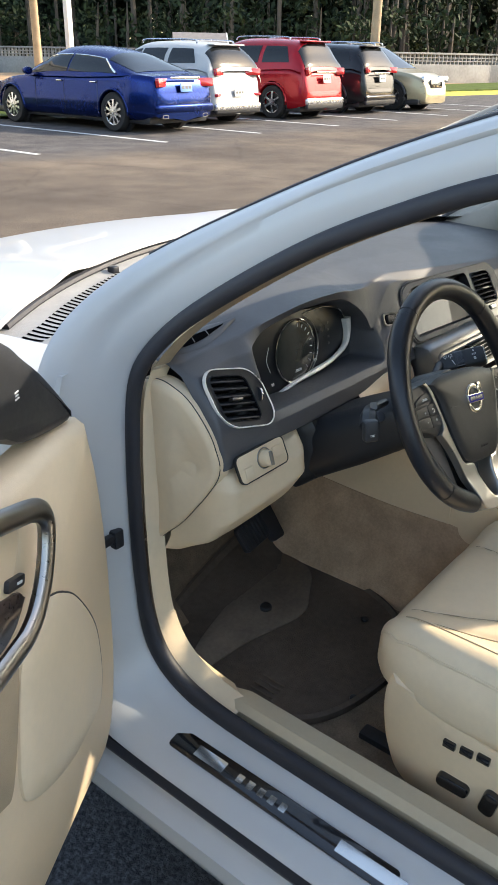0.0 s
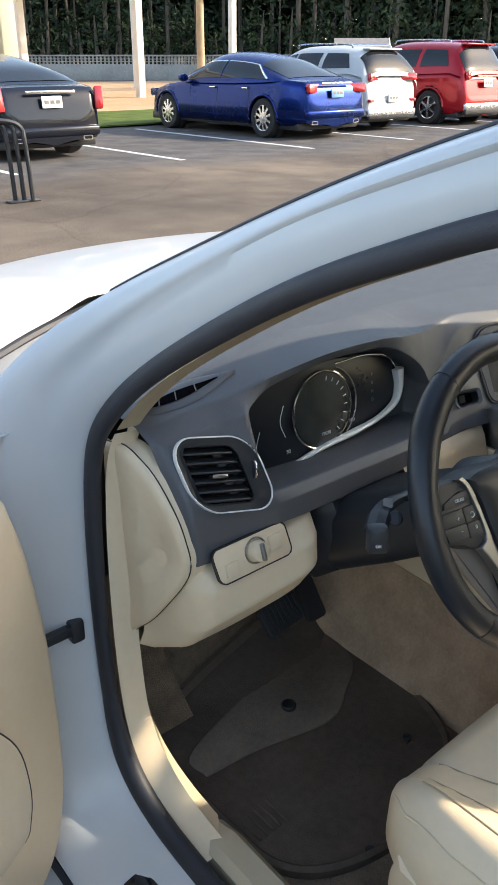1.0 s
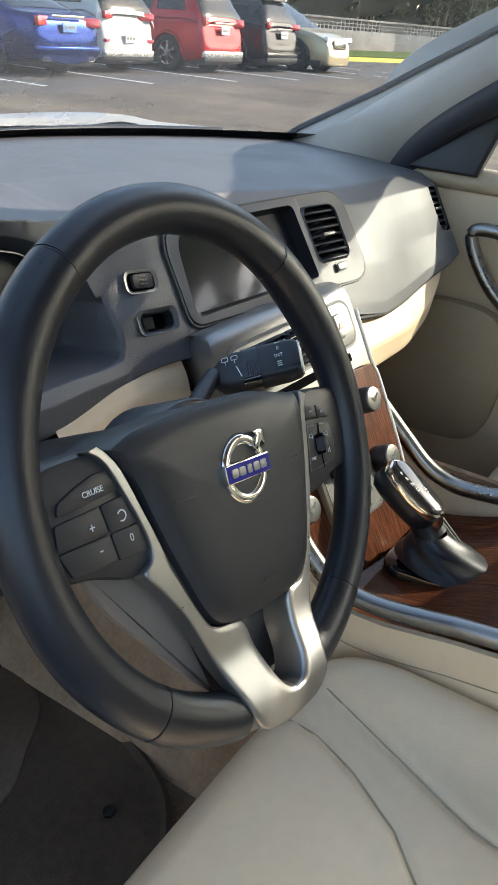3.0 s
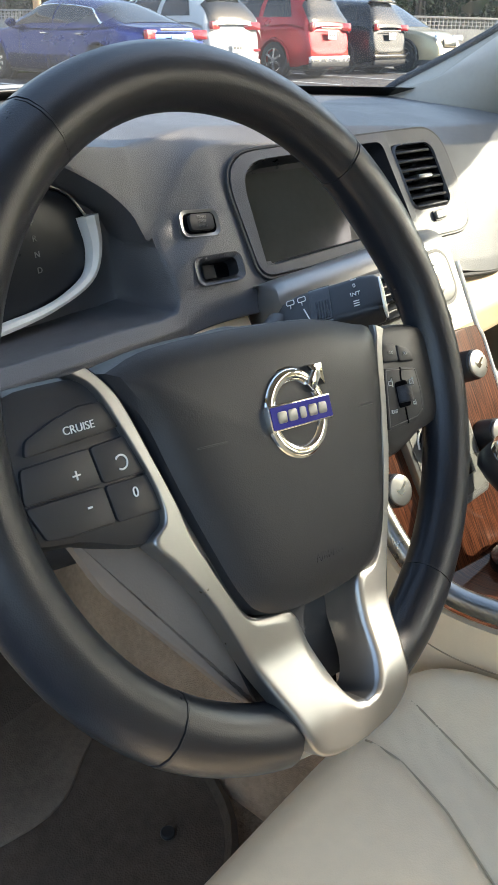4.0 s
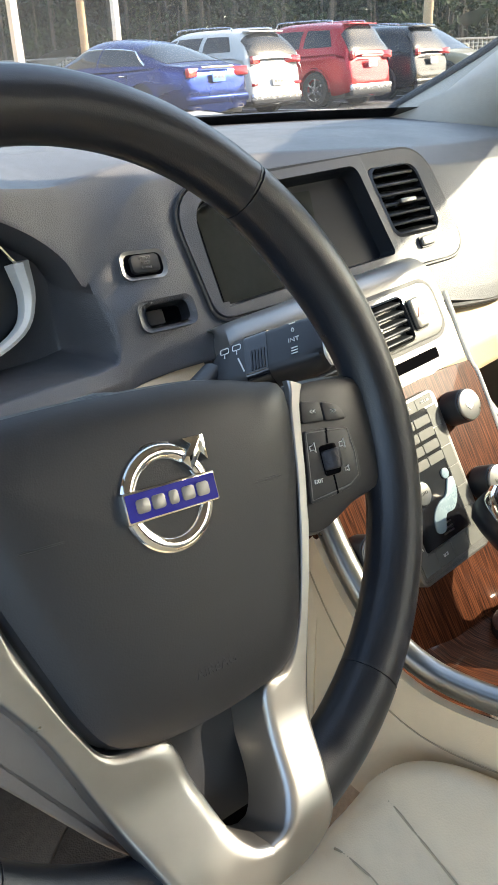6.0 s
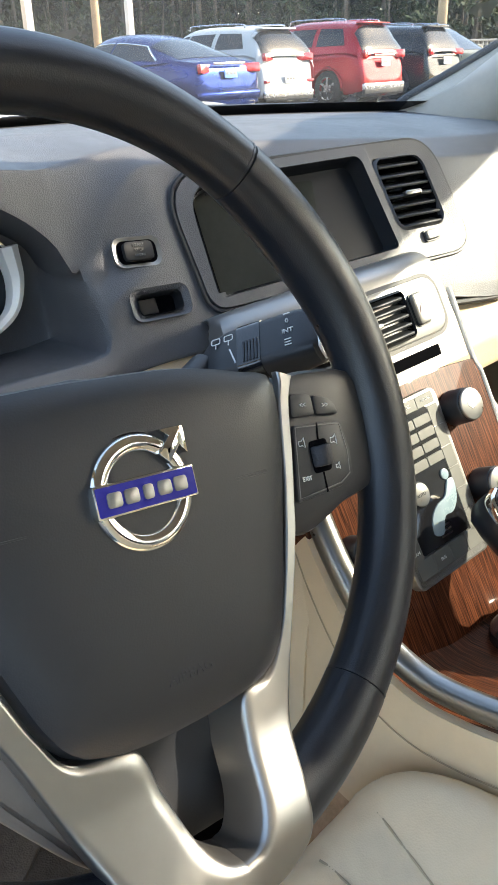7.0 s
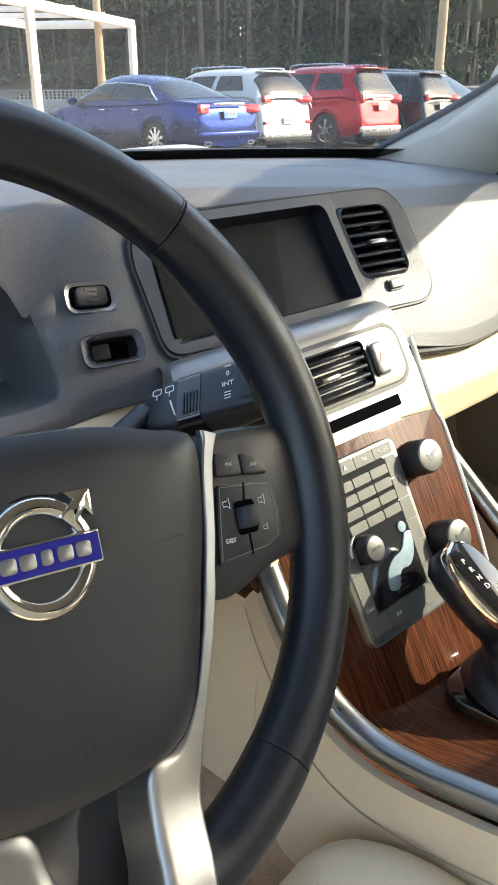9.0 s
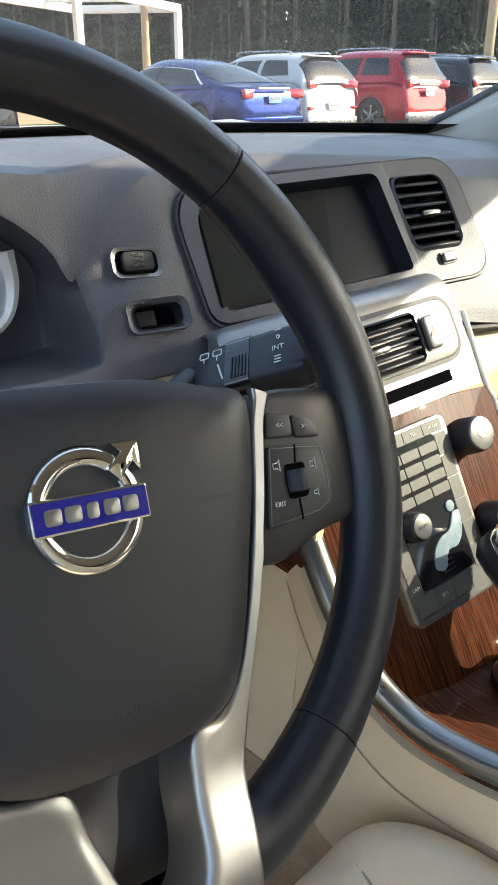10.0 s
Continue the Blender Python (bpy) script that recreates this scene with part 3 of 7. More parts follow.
# ---- open driver's door ----
HINGE = Vector((-.85, .47, 0))
TH = radians(60)
DM = Matrix(((-math.sin(TH), 0, math.cos(TH), HINGE.x), (-math.cos(TH), 0, -math.sin(TH), HINGE.y), (0, 1, 0, 0), (0, 0, 0, 1)))
# in the door: x along it from the hinge, y up, z towards the seat; the trim skin lies at DZ
DZ = .112
door = thing("car_door", "open driver's door with cream inner trim", "car door")


def door_part(name, bm, material, parent=None, label="", **k):
    return part(name, moved(bm, DM), material, parent or door, label, **k)


OUT = [(.07, .930), (.045, .84), (.028, .712), (.026, .60), (.030, .481), (.050, .40), (.085, .352), (.15, .345), (.40, .362), (1.03, .40), (1.06, .50), (1.05, .95), (.95, .99), (.60, .975), (.30, .955), (.135, .945)]
outline = [(p.x, p.y) for p in smooth_line([(x, y, 0) for x, y in OUT + OUT[:1]], 90)[:-1]]


def shrunk(o, s):
    cx, cy = .5, .65
    return [(x + (cx - x) * s * 1.0, y + (cy - y) * s * 1.3) for x, y in o]


door_part("trim_panel", loft([[(x, y, .060) for x, y in outline], [(x, y, .088) for x, y in outline], [(x, y, .104) for x, y in shrunk(outline, .018)],
                              [(x, y, DZ) for x, y in shrunk(outline, .05)], [(x, y, DZ + .003) for x, y in shrunk(outline, .5)]]), M["cream"])
# steel shell behind the trim, with white edges
door_part("door_shell", loft([[(x - .025 * (x < .2), y - .02, .058) for x, y in outline], [(x - .035 * (x < .2), y - .03, .02) for x, y in outline],
                              [(x - .04 * (x < .2), y - .05, -.045) for x, y in shrunk(outline, .01)]]), M["white_paint"])
# lower pocket: a raised bin with a rolled front edge
bin_line = smooth_line([(.278, .784, 0), (.242, .764, 0), (.195, .722, 0), (.140, .636, 0), (.126, .557, 0), (.134, .505, 0), (.158, .483, 0), (.27, .493, 0), (.381, .551, 0), (.405, .60, 0), (.385, .70, 0), (.362, .757, 0), (.32, .785, 0)], 60)
bo = [(p.x, p.y) for p in bin_line]
door_part("door_pocket", loft([[(x, y, DZ - .01) for x, y in bo], [(x, y, DZ + .007) for x, y in bo], [(x, y, DZ + .009) for x, y in [(a + (.27 - a) * .02, b + (.63 - b) * .02) for a, b in bo]],
                               [(x, y, DZ + .012) for x, y in [(a + (.27 - a) * .3, b + (.63 - b) * .3) for a, b in bo]]]), M["leather"], None, "cream leather-covered door bin")
door_part("pocket_seam", tube([(p.x, p.y, DZ + .0075) for p in bin_line[:30]], [.0017 - .0012 * i / 29 for i in range(30)], 6), M["black"])
slot = [(p.x, p.y) for p in smooth_line([(.376, .757, 0), (.386, .715, 0), (.428, .618, 0), (.47, .625, 0), (.62, .66, 0), (.62, .79, 0), (.45, .785, 0), (.376, .757, 0)], 30)[:-1]]
door_part("pocket_mouth", plate(slot, .008, .003, DZ + .001), M["tan_trim"])
# silver pull, armrest inlay, switch, lock
pull = smooth_line([(.66, 1.01, DZ + .015), (.48, .988, DZ + .024), (.385, .962, DZ + .03), (.330, .938, DZ + .03), (.313, .912, DZ + .03), (.326, .878, DZ + .032), (.353, .846, DZ + .034), (.388, .824, DZ + .034), (.44, .818, DZ + .03), (.66, .83, DZ + .02)], 60)
door_part("pull_handle", tube(pull, .0135, 12, flat=.7, up=(0, 0, 1)), M["silver"], None, "satin silver door pull loop")
inlay = [(p.x, p.y) for p in smooth_line([(.335, .928, 0), (.40, .955, 0), (.64, .985, 0), (.65, .845, 0), (.45, .830, 0), (.402, .838, 0), (.375, .857, 0), (.347, .893, 0), (.335, .928, 0)], 40)[:-1]]
door_part("inlay", plate(inlay, .010, .003, DZ), M["leather"])
wood = [(p.x, p.y) for p in smooth_line([(.350, .836, 0), (.388, .862, 0), (.60, .92, 0), (.62, .84, 0), (.44, .815, 0), (.385, .815, 0), (.350, .836, 0)], 30)[:-1]]
door_part("wood_inlay", plate(wood, .004, .001, DZ + .0095), mat("dark satin wood", (.05, .034, .03), .32, 0, .3, 30, coat=.3), None, "dark walnut inlay")
sw = door_part("lock_switch", moved(plate(round_outline(.042, .014, .004), .006, .0015), Matrix.Translation((.369, .868, DZ + .0098)) @ pose(0, 0, 0, 0, 0, 20)), M["black"])
door_part("key_line", moved(box(.012, .003, .001), Matrix.Translation((.364, .866, DZ + .0162)) @ pose(0, 0, 0, 0, 0, 20)), M["ink"], sw)
# black sail behind the mirror, with its bars of writing
sail = [(p.x, p.y) for p in smooth_line([(.098, .950, 0), (.125, .944, 0), (.245, .972, 0), (.302, 1.002, 0), (.38, 1.03, 0), (.38, 1.16, 0), (.272, 1.108, 0), (.229, 1.075, 0), (.18, 1.036, 0), (.115, .972, 0), (.098, .950, 0)], 36)[:-1]]
sl = door_part("mirror_sail", plate(sail, .045, .012, .055), M["black"], None, "black mirror corner cover with a small printed mark")
for k, wd in enumerate((.009, .007, .010)):
    door_part("printed_bar", moved(box(wd, .0016, .001), Matrix.Translation((.262, 1.045 - .004 * k, .1008))), M["ink"], sl)
# window frame and pane over the belt line
wf = smooth_line([(.095, .955, .05), (.16, 1.03, .045), (.26, 1.115, .035), (.40, 1.19, .02), (.62, 1.27, 0), (.85, 1.29, -.015), (1.0, 1.25, -.015), (1.05, .97, .04)], 50)
door_part("window_frame", tube(wf, .02, 10, flat=.7), M["white_paint"])
door_part("window_seal", tube([p + Vector((.008, -.016, .012)) for p in wf], .011, 8), M["rubber"])


def pane_fn(u, v):
    x = .13 + .90 * u
    top = float(np.interp(x, [p.x for p in wf[:44]], [p.y for p in wf[:44]]))
    y = .955 + (top - .01 - .955) * v
    return (x, y, .045 - .06 * (y - .955) / .33)


pn = door_part("window_pane", grid(pane_fn, 24, 8), M["side_glass"])
pn.visible_shadow = False
# outside mirror: white shell and glass
ms = moved(loft([[(.02 + .09 * s * math.cos(a) * 1.0, s * .075 * math.sin(a), zz) for a in (2 * math.pi * k / 24 for k in range(24))] for zz, s in ((0, .25), (.01, .7), (.04, .96), (.085, 1.0), (.10, .97))]), Matrix.Translation((.17, 1.01, -.17)))
mp = door_part("mirror", ms, M["white_paint"], None, "white outside mirror")
door_part("mirror_foot", box(.06, .05, .12, .015, at=(.14, .965, -.03)), M["black"], mp)
# hinges and the cable boot between door and pillar
for z in (.815, .50):
    hg = part("door_hinge", join(box(.050, .030, .050, .008, 2, at=(-.835, .452, z)), box(.020, .060, .036, .006, 2, at=(-.812, .470, z)), moved(cyl(.011, .074, 14, .002), Matrix.Translation((-.856, .455, z - .037)))), M["white_paint"], sedan, "white painted door hinge")
    part("hinge_bolt", moved(cyl(.010, .010, 6, .001), Matrix.Translation((-.835, .436, z)) @ pose(0, 0, 0, 90, 0, 0)), M["silver"], hg)
part("cable_boot", tube(smooth_line([(-.80, .462, .70), (-.83, .452, .705), (-.86, .45, .70), (-.89, .462, .69)], 24), [.017 + .003 * math.sin(i * 1.6) for i in range(24)], 12), M["rubber"], sedan, "ribbed black cable boot")
# door check strap and its cover on the pillar
part("door_check", join(box(.050, .012, .016, .003, at=(-.800, .400, .672)), box(.020, .026, .034, .004, at=(-.770, .405, .668))), M["black"], sedan, "black door check strap")

# ---- dashboard ----
dash = thing("dashboard", "charcoal soft-touch dashboard with cream lower panels", "dashboard")
DASH = [
    (-.700, [(.52, .955), (.46, .955), (.425, .955), (.405, .950), (.398, .940), (.392, .920), (.385, .890), (.378, .860), (.372, .82), (.368, .790), (.45, .77)]),
    (-.672, [(.54, .965), (.47, .964), (.400, .960), (.345, .957), (.312, .944), (.287, .915), (.267, .886), (.259, .860), (.255, .836), (.251, .803), (.40, .76)]),
    (-.600, [(.585, .972), (.49, .980), (.390, .978), (.330, .972), (.305, .955), (.283, .920), (.265, .885), (.257, .858), (.250, .832), (.246, .803), (.40, .78)]),
    (-.562, [(.61, .974), (.50, .986), (.385, .988), (.318, .979), (.292, .960), (.272, .922), (.258, .888), (.250, .865), (.245, .845), (.242, .815), (.40, .79)]),
    (-.548, [(.62, .975), (.50, .988), (.385, .992), (.315, .982), (.300, .965), (.310, .945), (.305, .868), (.250, .864), (.243, .850), (.241, .820), (.40, .79)]),
    (-.500, [(.65, .976), (.51, .993), (.385, 1.002), (.308, .993), (.310, .980), (.350, .960), (.342, .846), (.254, .860), (.244, .848), (.241, .818), (.40, .79)]),
    (-.390, [(.71, .978), (.53, .998), (.390, 1.012), (.302, 1.004), (.310, .990), (.362, .968), (.348, .840), (.257, .856), (.246, .845), (.243, .815), (.40, .79)]),
    (-.300, [(.74, .979), (.54, .996), (.392, 1.008), (.303, 1.001), (.307, .987), (.358, .966), (.345, .842), (.256, .854), (.246, .843), (.243, .815), (.40, .79)]),
    (-.270, [(.745, .979), (.545, .996), (.395, 1.007), (.305, .997), (.305, .980), (.355, .962), (.345, .842), (.256, .854), (.246, .843), (.243, .815), (.40, .79)]),
    (-.240, [(.750, .980), (.55, .995), (.400, 1.005), (.309, .991), (.303, .965), (.352, .950), (.343, .844), (.255, .853), (.246, .843), (.243, .815), (.40, .79)]),
    (-.216, [(.755, .980), (.555, .995), (.402, 1.004), (.313, .988), (.302, .949), (.348, .938), (.340, .845), (.254, .852), (.246, .842), (.243, .816), (.40, .79)]),
    (-.199, [(.760, .981), (.56, .994), (.405, 1.004), (.315, .986), (.297, .930), (.344, .924), (.336, .848), (.254, .853), (.246, .842), (.242, .820), (.40, .79)]),
    (-.190, [(.762, .981), (.56, .994), (.407, 1.003), (.316, .986), (.290, .908), (.340, .904), (.334, .850), (.254, .855), (.246, .843), (.242, .824), (.40, .79)]),
    (-.1865, [(.763, .981), (.56, .994), (.409, 1.003), (.317, .986), (.2905, .912), (.280, .898), (.268, .877), (.259, .862), (.250, .850), (.243, .834), (.40, .79)]),
    (-.100, [(.78, .982), (.56, .992), (.420, 1.000), (.325, .994), (.305, .980), (.290, .950), (.266, .905), (.251, .876), (.240, .856), (.230, .838), (.40, .79)]),
    (.020, [(.79, .982), (.56, .990), (.415, .996), (.294, .990), (.277, .975), (.262, .950), (.238, .905), (.222, .872), (.212, .856), (.202, .838), (.40, .79)]),
    (.130, [(.785, .982), (.55, .988), (.400, .992), (.272, .984), (.253, .968), (.238, .945), (.2135, .900), (.196, .868), (.187, .852), (.180, .838), (.40, .79)]),
    (.260, [(.745, .981), (.53, .985), (.390, .988), (.254, .976), (.227, .958), (.209, .930), (.184, .885), (.170, .855), (.162, .838), (.156, .822), (.40, .79)]),
    (.450, [(.66, .979), (.50, .980), (.395, .980), (.272, .966), (.242, .948), (.225, .920), (.205, .880), (.189, .855), (.179, .840), (.173, .826), (.40, .79)]),
    (.635, [(.555, .976), (.47, .968), (.395, .964), (.288, .954), (.256, .937), (.240, .910), (.220, .876), (.206, .855), (.198, .842), (.192, .832), (.40, .79)]),
    (.665, [(.540, .975), (.465, .962), (.410, .958), (.322, .948), (.296, .932), (.282, .908), (.266, .878), (.256, .858), (.250, .846), (.246, .838), (.41, .795)]),
    (.690, [(.525, .975), (.46, .955), (.425, .950), (.385, .940), (.370, .925), (.360, .905), (.350, .880), (.342, .862), (.338, .850), (.335, .840), (.42, .80)]),
]


def dash_fn(u, v):
    x = -.682 + 1.372 * u
    y, z = poly_at(lerp_rows(DASH, x), v)
    return (x, y, z)


def cut_hole(bm, m, w, h, lean=0.0):
    """Opens a hole in a skin where a framed part sits."""
    inv = m.inverted()
    gone = []
    for f in bm.faces:
        p = inv @ f.calc_center_median()
        if abs(p.z) < .03 and (abs(p.y) * 2 / h) ** 5 + (abs(p.x - lean * p.y) * 2 / w) ** 5 < 1:
            gone.append(f)
    bmesh.ops.delete(bm, geom=gone, context="FACES")


VENT_L = axes((-.612, .272, .902), (.10, -.018, -.020), (.02, .46, .89))
DASH_FACE = axes((.1613, .2235, .9301), (.9798, -.1995, .0158), (.0795, .4604, .8841))
VENT_C = DASH_FACE @ Matrix.Translation((.0040, .0030, 0))
VENT_R = axes((.606, .240, .905), (.97, -.06, .0), (.02, .45, .89))
SCREEN = DASH_FACE @ Matrix.Translation((-.1420, -.0060, 0))
top_bm = grid(dash_fn, 421, 121)
bmesh.ops.smooth_vert(top_bm, verts=[v for v in top_bm.verts if not v.is_boundary], factor=.35, use_axis_x=True, use_axis_y=True, use_axis_z=True)
cut_hole(top_bm, VENT_L, .107, .083, -.38)
cut_hole(top_bm, VENT_C, .074, .084, -.15)
cut_hole(top_bm, VENT_R, .058, .084, -.12)
cut_hole(top_bm, SCREEN, .221, .111, -.05)
cut_hole(top_bm, DASH_FACE @ Matrix.Translation((-.2977, -.0515, 0)), .050, .0235)
part("dash_top", top_bm, M["charcoal"], dash, angle=50)


def dash_top_z(x, y):
    """Height of the dash top at x, y."""
    pts = lerp_rows(DASH, x)[:4][::-1]
    return float(np.interp(y, [p[0] for p in pts], [p[1] for p in pts]))


def dash_point(x, z):
    """The face of the dash at x and the height z: the place and its outward normal."""
    pts = lerp_rows(DASH, x)[3:10]
    for (ya, za), (yb, zb) in zip(pts, pts[1:]):
        if zb <= z <= za:
            t = (za - z) / (za - zb)
            return Vector((x, ya + (yb - ya) * t, z)), Vector((0, -(za - zb), -(yb - ya))).normalized() * 1.0
    return Vector((x, pts[-1][0], z)), Vector((0, -1, 0))


# cream lower panel before the driver's knees, wrapping round to the door side
LOW = [
    (-.694, [(.42, .93), (.372, .922), (.358, .87), (.340, .80), (.345, .70), (.352, .655), (.366, .625), (.42, .62)]),
    (-.680, [(.40, .85), (.310, .83), (.285, .80), (.262, .765), (.270, .70), (.300, .655), (.340, .628), (.42, .62)]),
    (-.655, [(.33, .80), (.266, .795), (.250, .785), (.236, .765), (.238, .715), (.270, .672), (.330, .640), (.42, .63)]),
    (-.580, [(.33, .81), (.262, .808), (.248, .800), (.232, .775), (.226, .730), (.252, .690), (.320, .660), (.42, .64)]),
    (-.510, [(.33, .815), (.256, .812), (.244, .805), (.224, .780), (.218, .745), (.240, .710), (.310, .680), (.42, .66)]),
    (-.480, [(.33, .818), (.262, .815), (.254, .806), (.240, .782), (.238, .752), (.262, .722), (.32, .690), (.42, .67)]),
    (-.466, [(.33, .80), (.30, .80), (.290, .79), (.285, .775), (.285, .757), (.30, .735), (.33, .71), (.42, .68)]),
]
part("knee_panel", grid(lambda u, v: (lambda x: (x, *poly_at(lerp_rows(LOW, x), v)))(-.694 + .228 * u), 61, 43), M["cream"], dash, "cream plastic knee panel", angle=80)
# end cover on the door side
cover = [(p.y, p.z) for p in smooth_line([(0, .405, .925), (0, .360, .934), (0, .316, .920), (0, .284, .886), (0, .262, .845), (0, .256, .795), (0, .302, .722), (0, .346, .672), (0, .400, .640), (0, .412, .78), (0, .405, .925)], 64)[:-1]]


def cover_x(y, d):
    return d + .014 * max(0, (.335 - y) / .08) ** 1.3


def cover_ring(d, s):
    return [(cover_x(y, d), y + (.340 - y) * s, z + (.79 - z) * s) for y, z in cover]


part("end_cover", loft([cover_ring(-.672, 0), cover_ring(-.700, 0), cover_ring(-.7035, .03), cover_ring(-.7045, .12), cover_ring(-.7010, .42), cover_ring(-.7000, .55), cover_ring(-.7030, .8)]), M["cream"], dash, "cream end cover with a finger dent", angle=60)
part("cover_gap", tube([Vector(p) + Vector((.0045, 0, 0)) for p in cover_ring(-.7005, -.003)], .0009, 6, closed=True), M["black"], dash)


def air_vent(name, m, w, h, r, slats, rim_mat, parent, lean=0.0, bezel=.008, deep=.028, tab_x=0.0):
    """A framed vent with a dark well, slats and a thumb tab."""
    o, i = round_outline(w, h, r, 6), round_outline(w - 2 * bezel, h - 2 * bezel, max(.002, r - bezel * .6), 6)
    sk = lambda pts: [(x + lean * y, y) for x, y in pts]
    v = part(name, moved(ring_plate(sk(o), sk(i), .004, -.004, .003), m), rim_mat, parent)
    part("well", moved(loft([[(x, y, .0) for x, y in sk(i)], [(x * .94, y * .94, -deep) for x, y in sk(i)]], caps=False), m), M["gloss_black"], v)
    part("well_back", moved(plate(sk([(x * .96, y * .96) for x, y in i]), .001, 0, -deep), m), M["gloss_black"], v)
    for k in range(slats):
        y = (k + .5) / slats * (h - 2 * bezel) - (h - 2 * bezel) / 2
        s = box(w - 2 * bezel - .004 - .35 * r * (abs(y) > .3 * h), .003, min(.017, deep * .75 + .006), .001, 1)
        moved(s, Matrix.Translation((lean * y, y, -min(.006, deep * .3))) @ pose(0, 0, 0, 24))
        part("slat", moved(s, m), M["black"], v)
    part("tab", moved(box(.022, .005, .012, .0018, 2, at=(tab_x, -.002, .001)), m), M["silver"], v)
    return v


# the driver's vent: a thin bright ring round a dark face, slats and a thumbwheel
vm = VENT_L @ Matrix.Translation((-.002, 0, 0))
vsk = lambda pts, dx=0.0: [(x - .38 * y + dx, y) for x, y in pts]
ring = part("vent_ring", moved(ring_plate(vsk(round_outline(.1185, .0945, .034, 8)), vsk(round_outline(.1150, .0910, .032, 8)), .0065, -.004, .0), vm @ Matrix.Translation((0, 0, .002))), M["bright_ring"], dash, "thin bright vent ring")
part("vent_face", moved(ring_plate(vsk(round_outline(.1155, .0915, .031, 8)), vsk(round_outline(.078, .072, .014, 8), -.009), .004, -.004, -.002), vm @ Matrix.Translation((0, 0, .003))), M["black"], ring)
air_vent("air_vent", vm @ Matrix.Translation((-.009, 0, .001)), .080, .074, .014, 6, M["black"], dash, lean=-.38, bezel=.002)
part("thumbwheel", moved(moved(cyl(.013, .006, 24, .001), pose(.040, .004, -.004, 0, 90, 0)), vm), M["black"], dash)
part("wheel_rim", moved(tube([(.043, .004 + .0125 * math.cos(a), -.004 + .0125 * math.sin(a)) for a in np.linspace(.7, 2.5, 12)], .0015, 6), vm), M["chrome"], dash)

# the narrow demister vent on top
leaf_a = smooth_line([(-.662, .376, 0), (-.648, .358, 0), (-.603, .343, 0), (-.530, .352, 0)], 24)
leaf_b = smooth_line([(-.662, .378, 0), (-.625, .393, 0), (-.580, .388, 0), (-.530, .354, 0)], 24)


def leaf_pt(i, v, up):
    p = leaf_a[i].lerp(leaf_b[i], v)
    return Vector((p.x, p.y, dash_top_z(p.x, p.y) + up))


part("demister_vent", grid(lambda u, v: leaf_pt(round(u * 23), v, .0045 - .004 * max(0, abs(2 * v - 1) - .6) / .4), 24, 9), M["charcoal"], dash, angle=60)
dsl = part("demister_slot", grid(lambda u, v: leaf_pt(2 + round(u * 18), .42 + (v - .5) * .42 * math.sin(math.pi * (.08 + .84 * u)), .0052), 19, 5), M["void"], dash)
for k in (8, 12, 16):
    part("rib", tube([leaf_pt(k, .24, .0050), leaf_pt(k, .62, .0050)], .0009, 6), M["charcoal"], dsl)

# instruments
gm = axes((-.385, .340, .902), (1, -.02, 0), (0, .13, 1))
shape = [(p.x, p.y) for p in smooth_line([(-.150, -.060, 0), (-.155, -.02, 0), (-.135, .035, 0), (-.085, .062, 0), (-.02, .072, 0), (.06, .068, 0), (.135, .052, 0), (.163, .030, 0), (.166, .0, 0), (.152, -.028, 0), (.10, -.045, 0), (.06, -.050, 0), (0, -.058, 0), (-.06, -.066, 0), (-.11, -.072, 0), (-.150, -.060, 0)], 80)[:-1]]
gauges = part("instrument_panel", moved(plate(shape, .012, .002, -.006), gm), M["screen_black"], dash, "unlit dark instrument cluster with a round dial")
part("dial", moved(cyl(.054, .004, 48, .001, at=(.000, .003, .006)), gm), M["lcd"], gauges)
part("dial_ring", moved(tube([(.000 + .057 * math.cos(a), .003 + .057 * math.sin(a), .010) for a in np.linspace(0, 2 * math.pi, 65)[:-1]], .0014, 8, closed=True), gm), M["chrome"], gauges, "thin chrome dial ring")
part("second_ring", moved(tube([(.010 + .060 * math.cos(a), .003 + .060 * math.sin(a), .009) for a in np.linspace(-1.1, 1.2, 30)], .0010, 6), gm), M["silver"], gauges)
lower = smooth_line([(-.148, -.066, .008), (-.09, -.071, .010), (-.05, -.060, .012), (0, -.052, .012), (.06, -.047, .012), (.11, -.040, .012), (.150, -.024, .012), (.163, .0, .010), (.162, .028, .008)], 40)
part("lower_chrome", moved(tube(lower, [.0052 - .0015 * abs(math.sin(i * .16)) + .0050 * max(0, (i - 25) / 14) for i in range(40)], 8, flat=1.2), gm), M["bright_ring"], gauges)
part("upper_ring", moved(tube(smooth_line([(.03, .064, .008), (.09, .064, .008), (.14, .052, .008), (.162, .028, .008)], 20), .0014, 6), gm), M["chrome"], gauges)
for k in range(9):
    a = radians(78 - 16 * k)
    part("tick", moved(moved(box(.0065, .0012, .0006), pose(.000 + .046 * math.cos(a), .003 + .046 * math.sin(a), .0106, 0, 0, math.degrees(a))), gm), M["ink"], gauges)
for word, x, y, s in (("77078", .004, -.034, .0075), ("93", -.066, -.043, .008), ("100", .062, -.030, .008)):
    part("figures", moved(moved(text_bm(word, s), Matrix.Translation((x, y, .0112 if word == "77078" else .0064))), gm), M["ink"], gauges)
for k, word in enumerate("PRND"):
    part("figures", moved(moved(text_bm(word, .007), Matrix.Translation((.108, .03 - .013 * k, .0064))), gm), M["cowl_grey"], gauges)
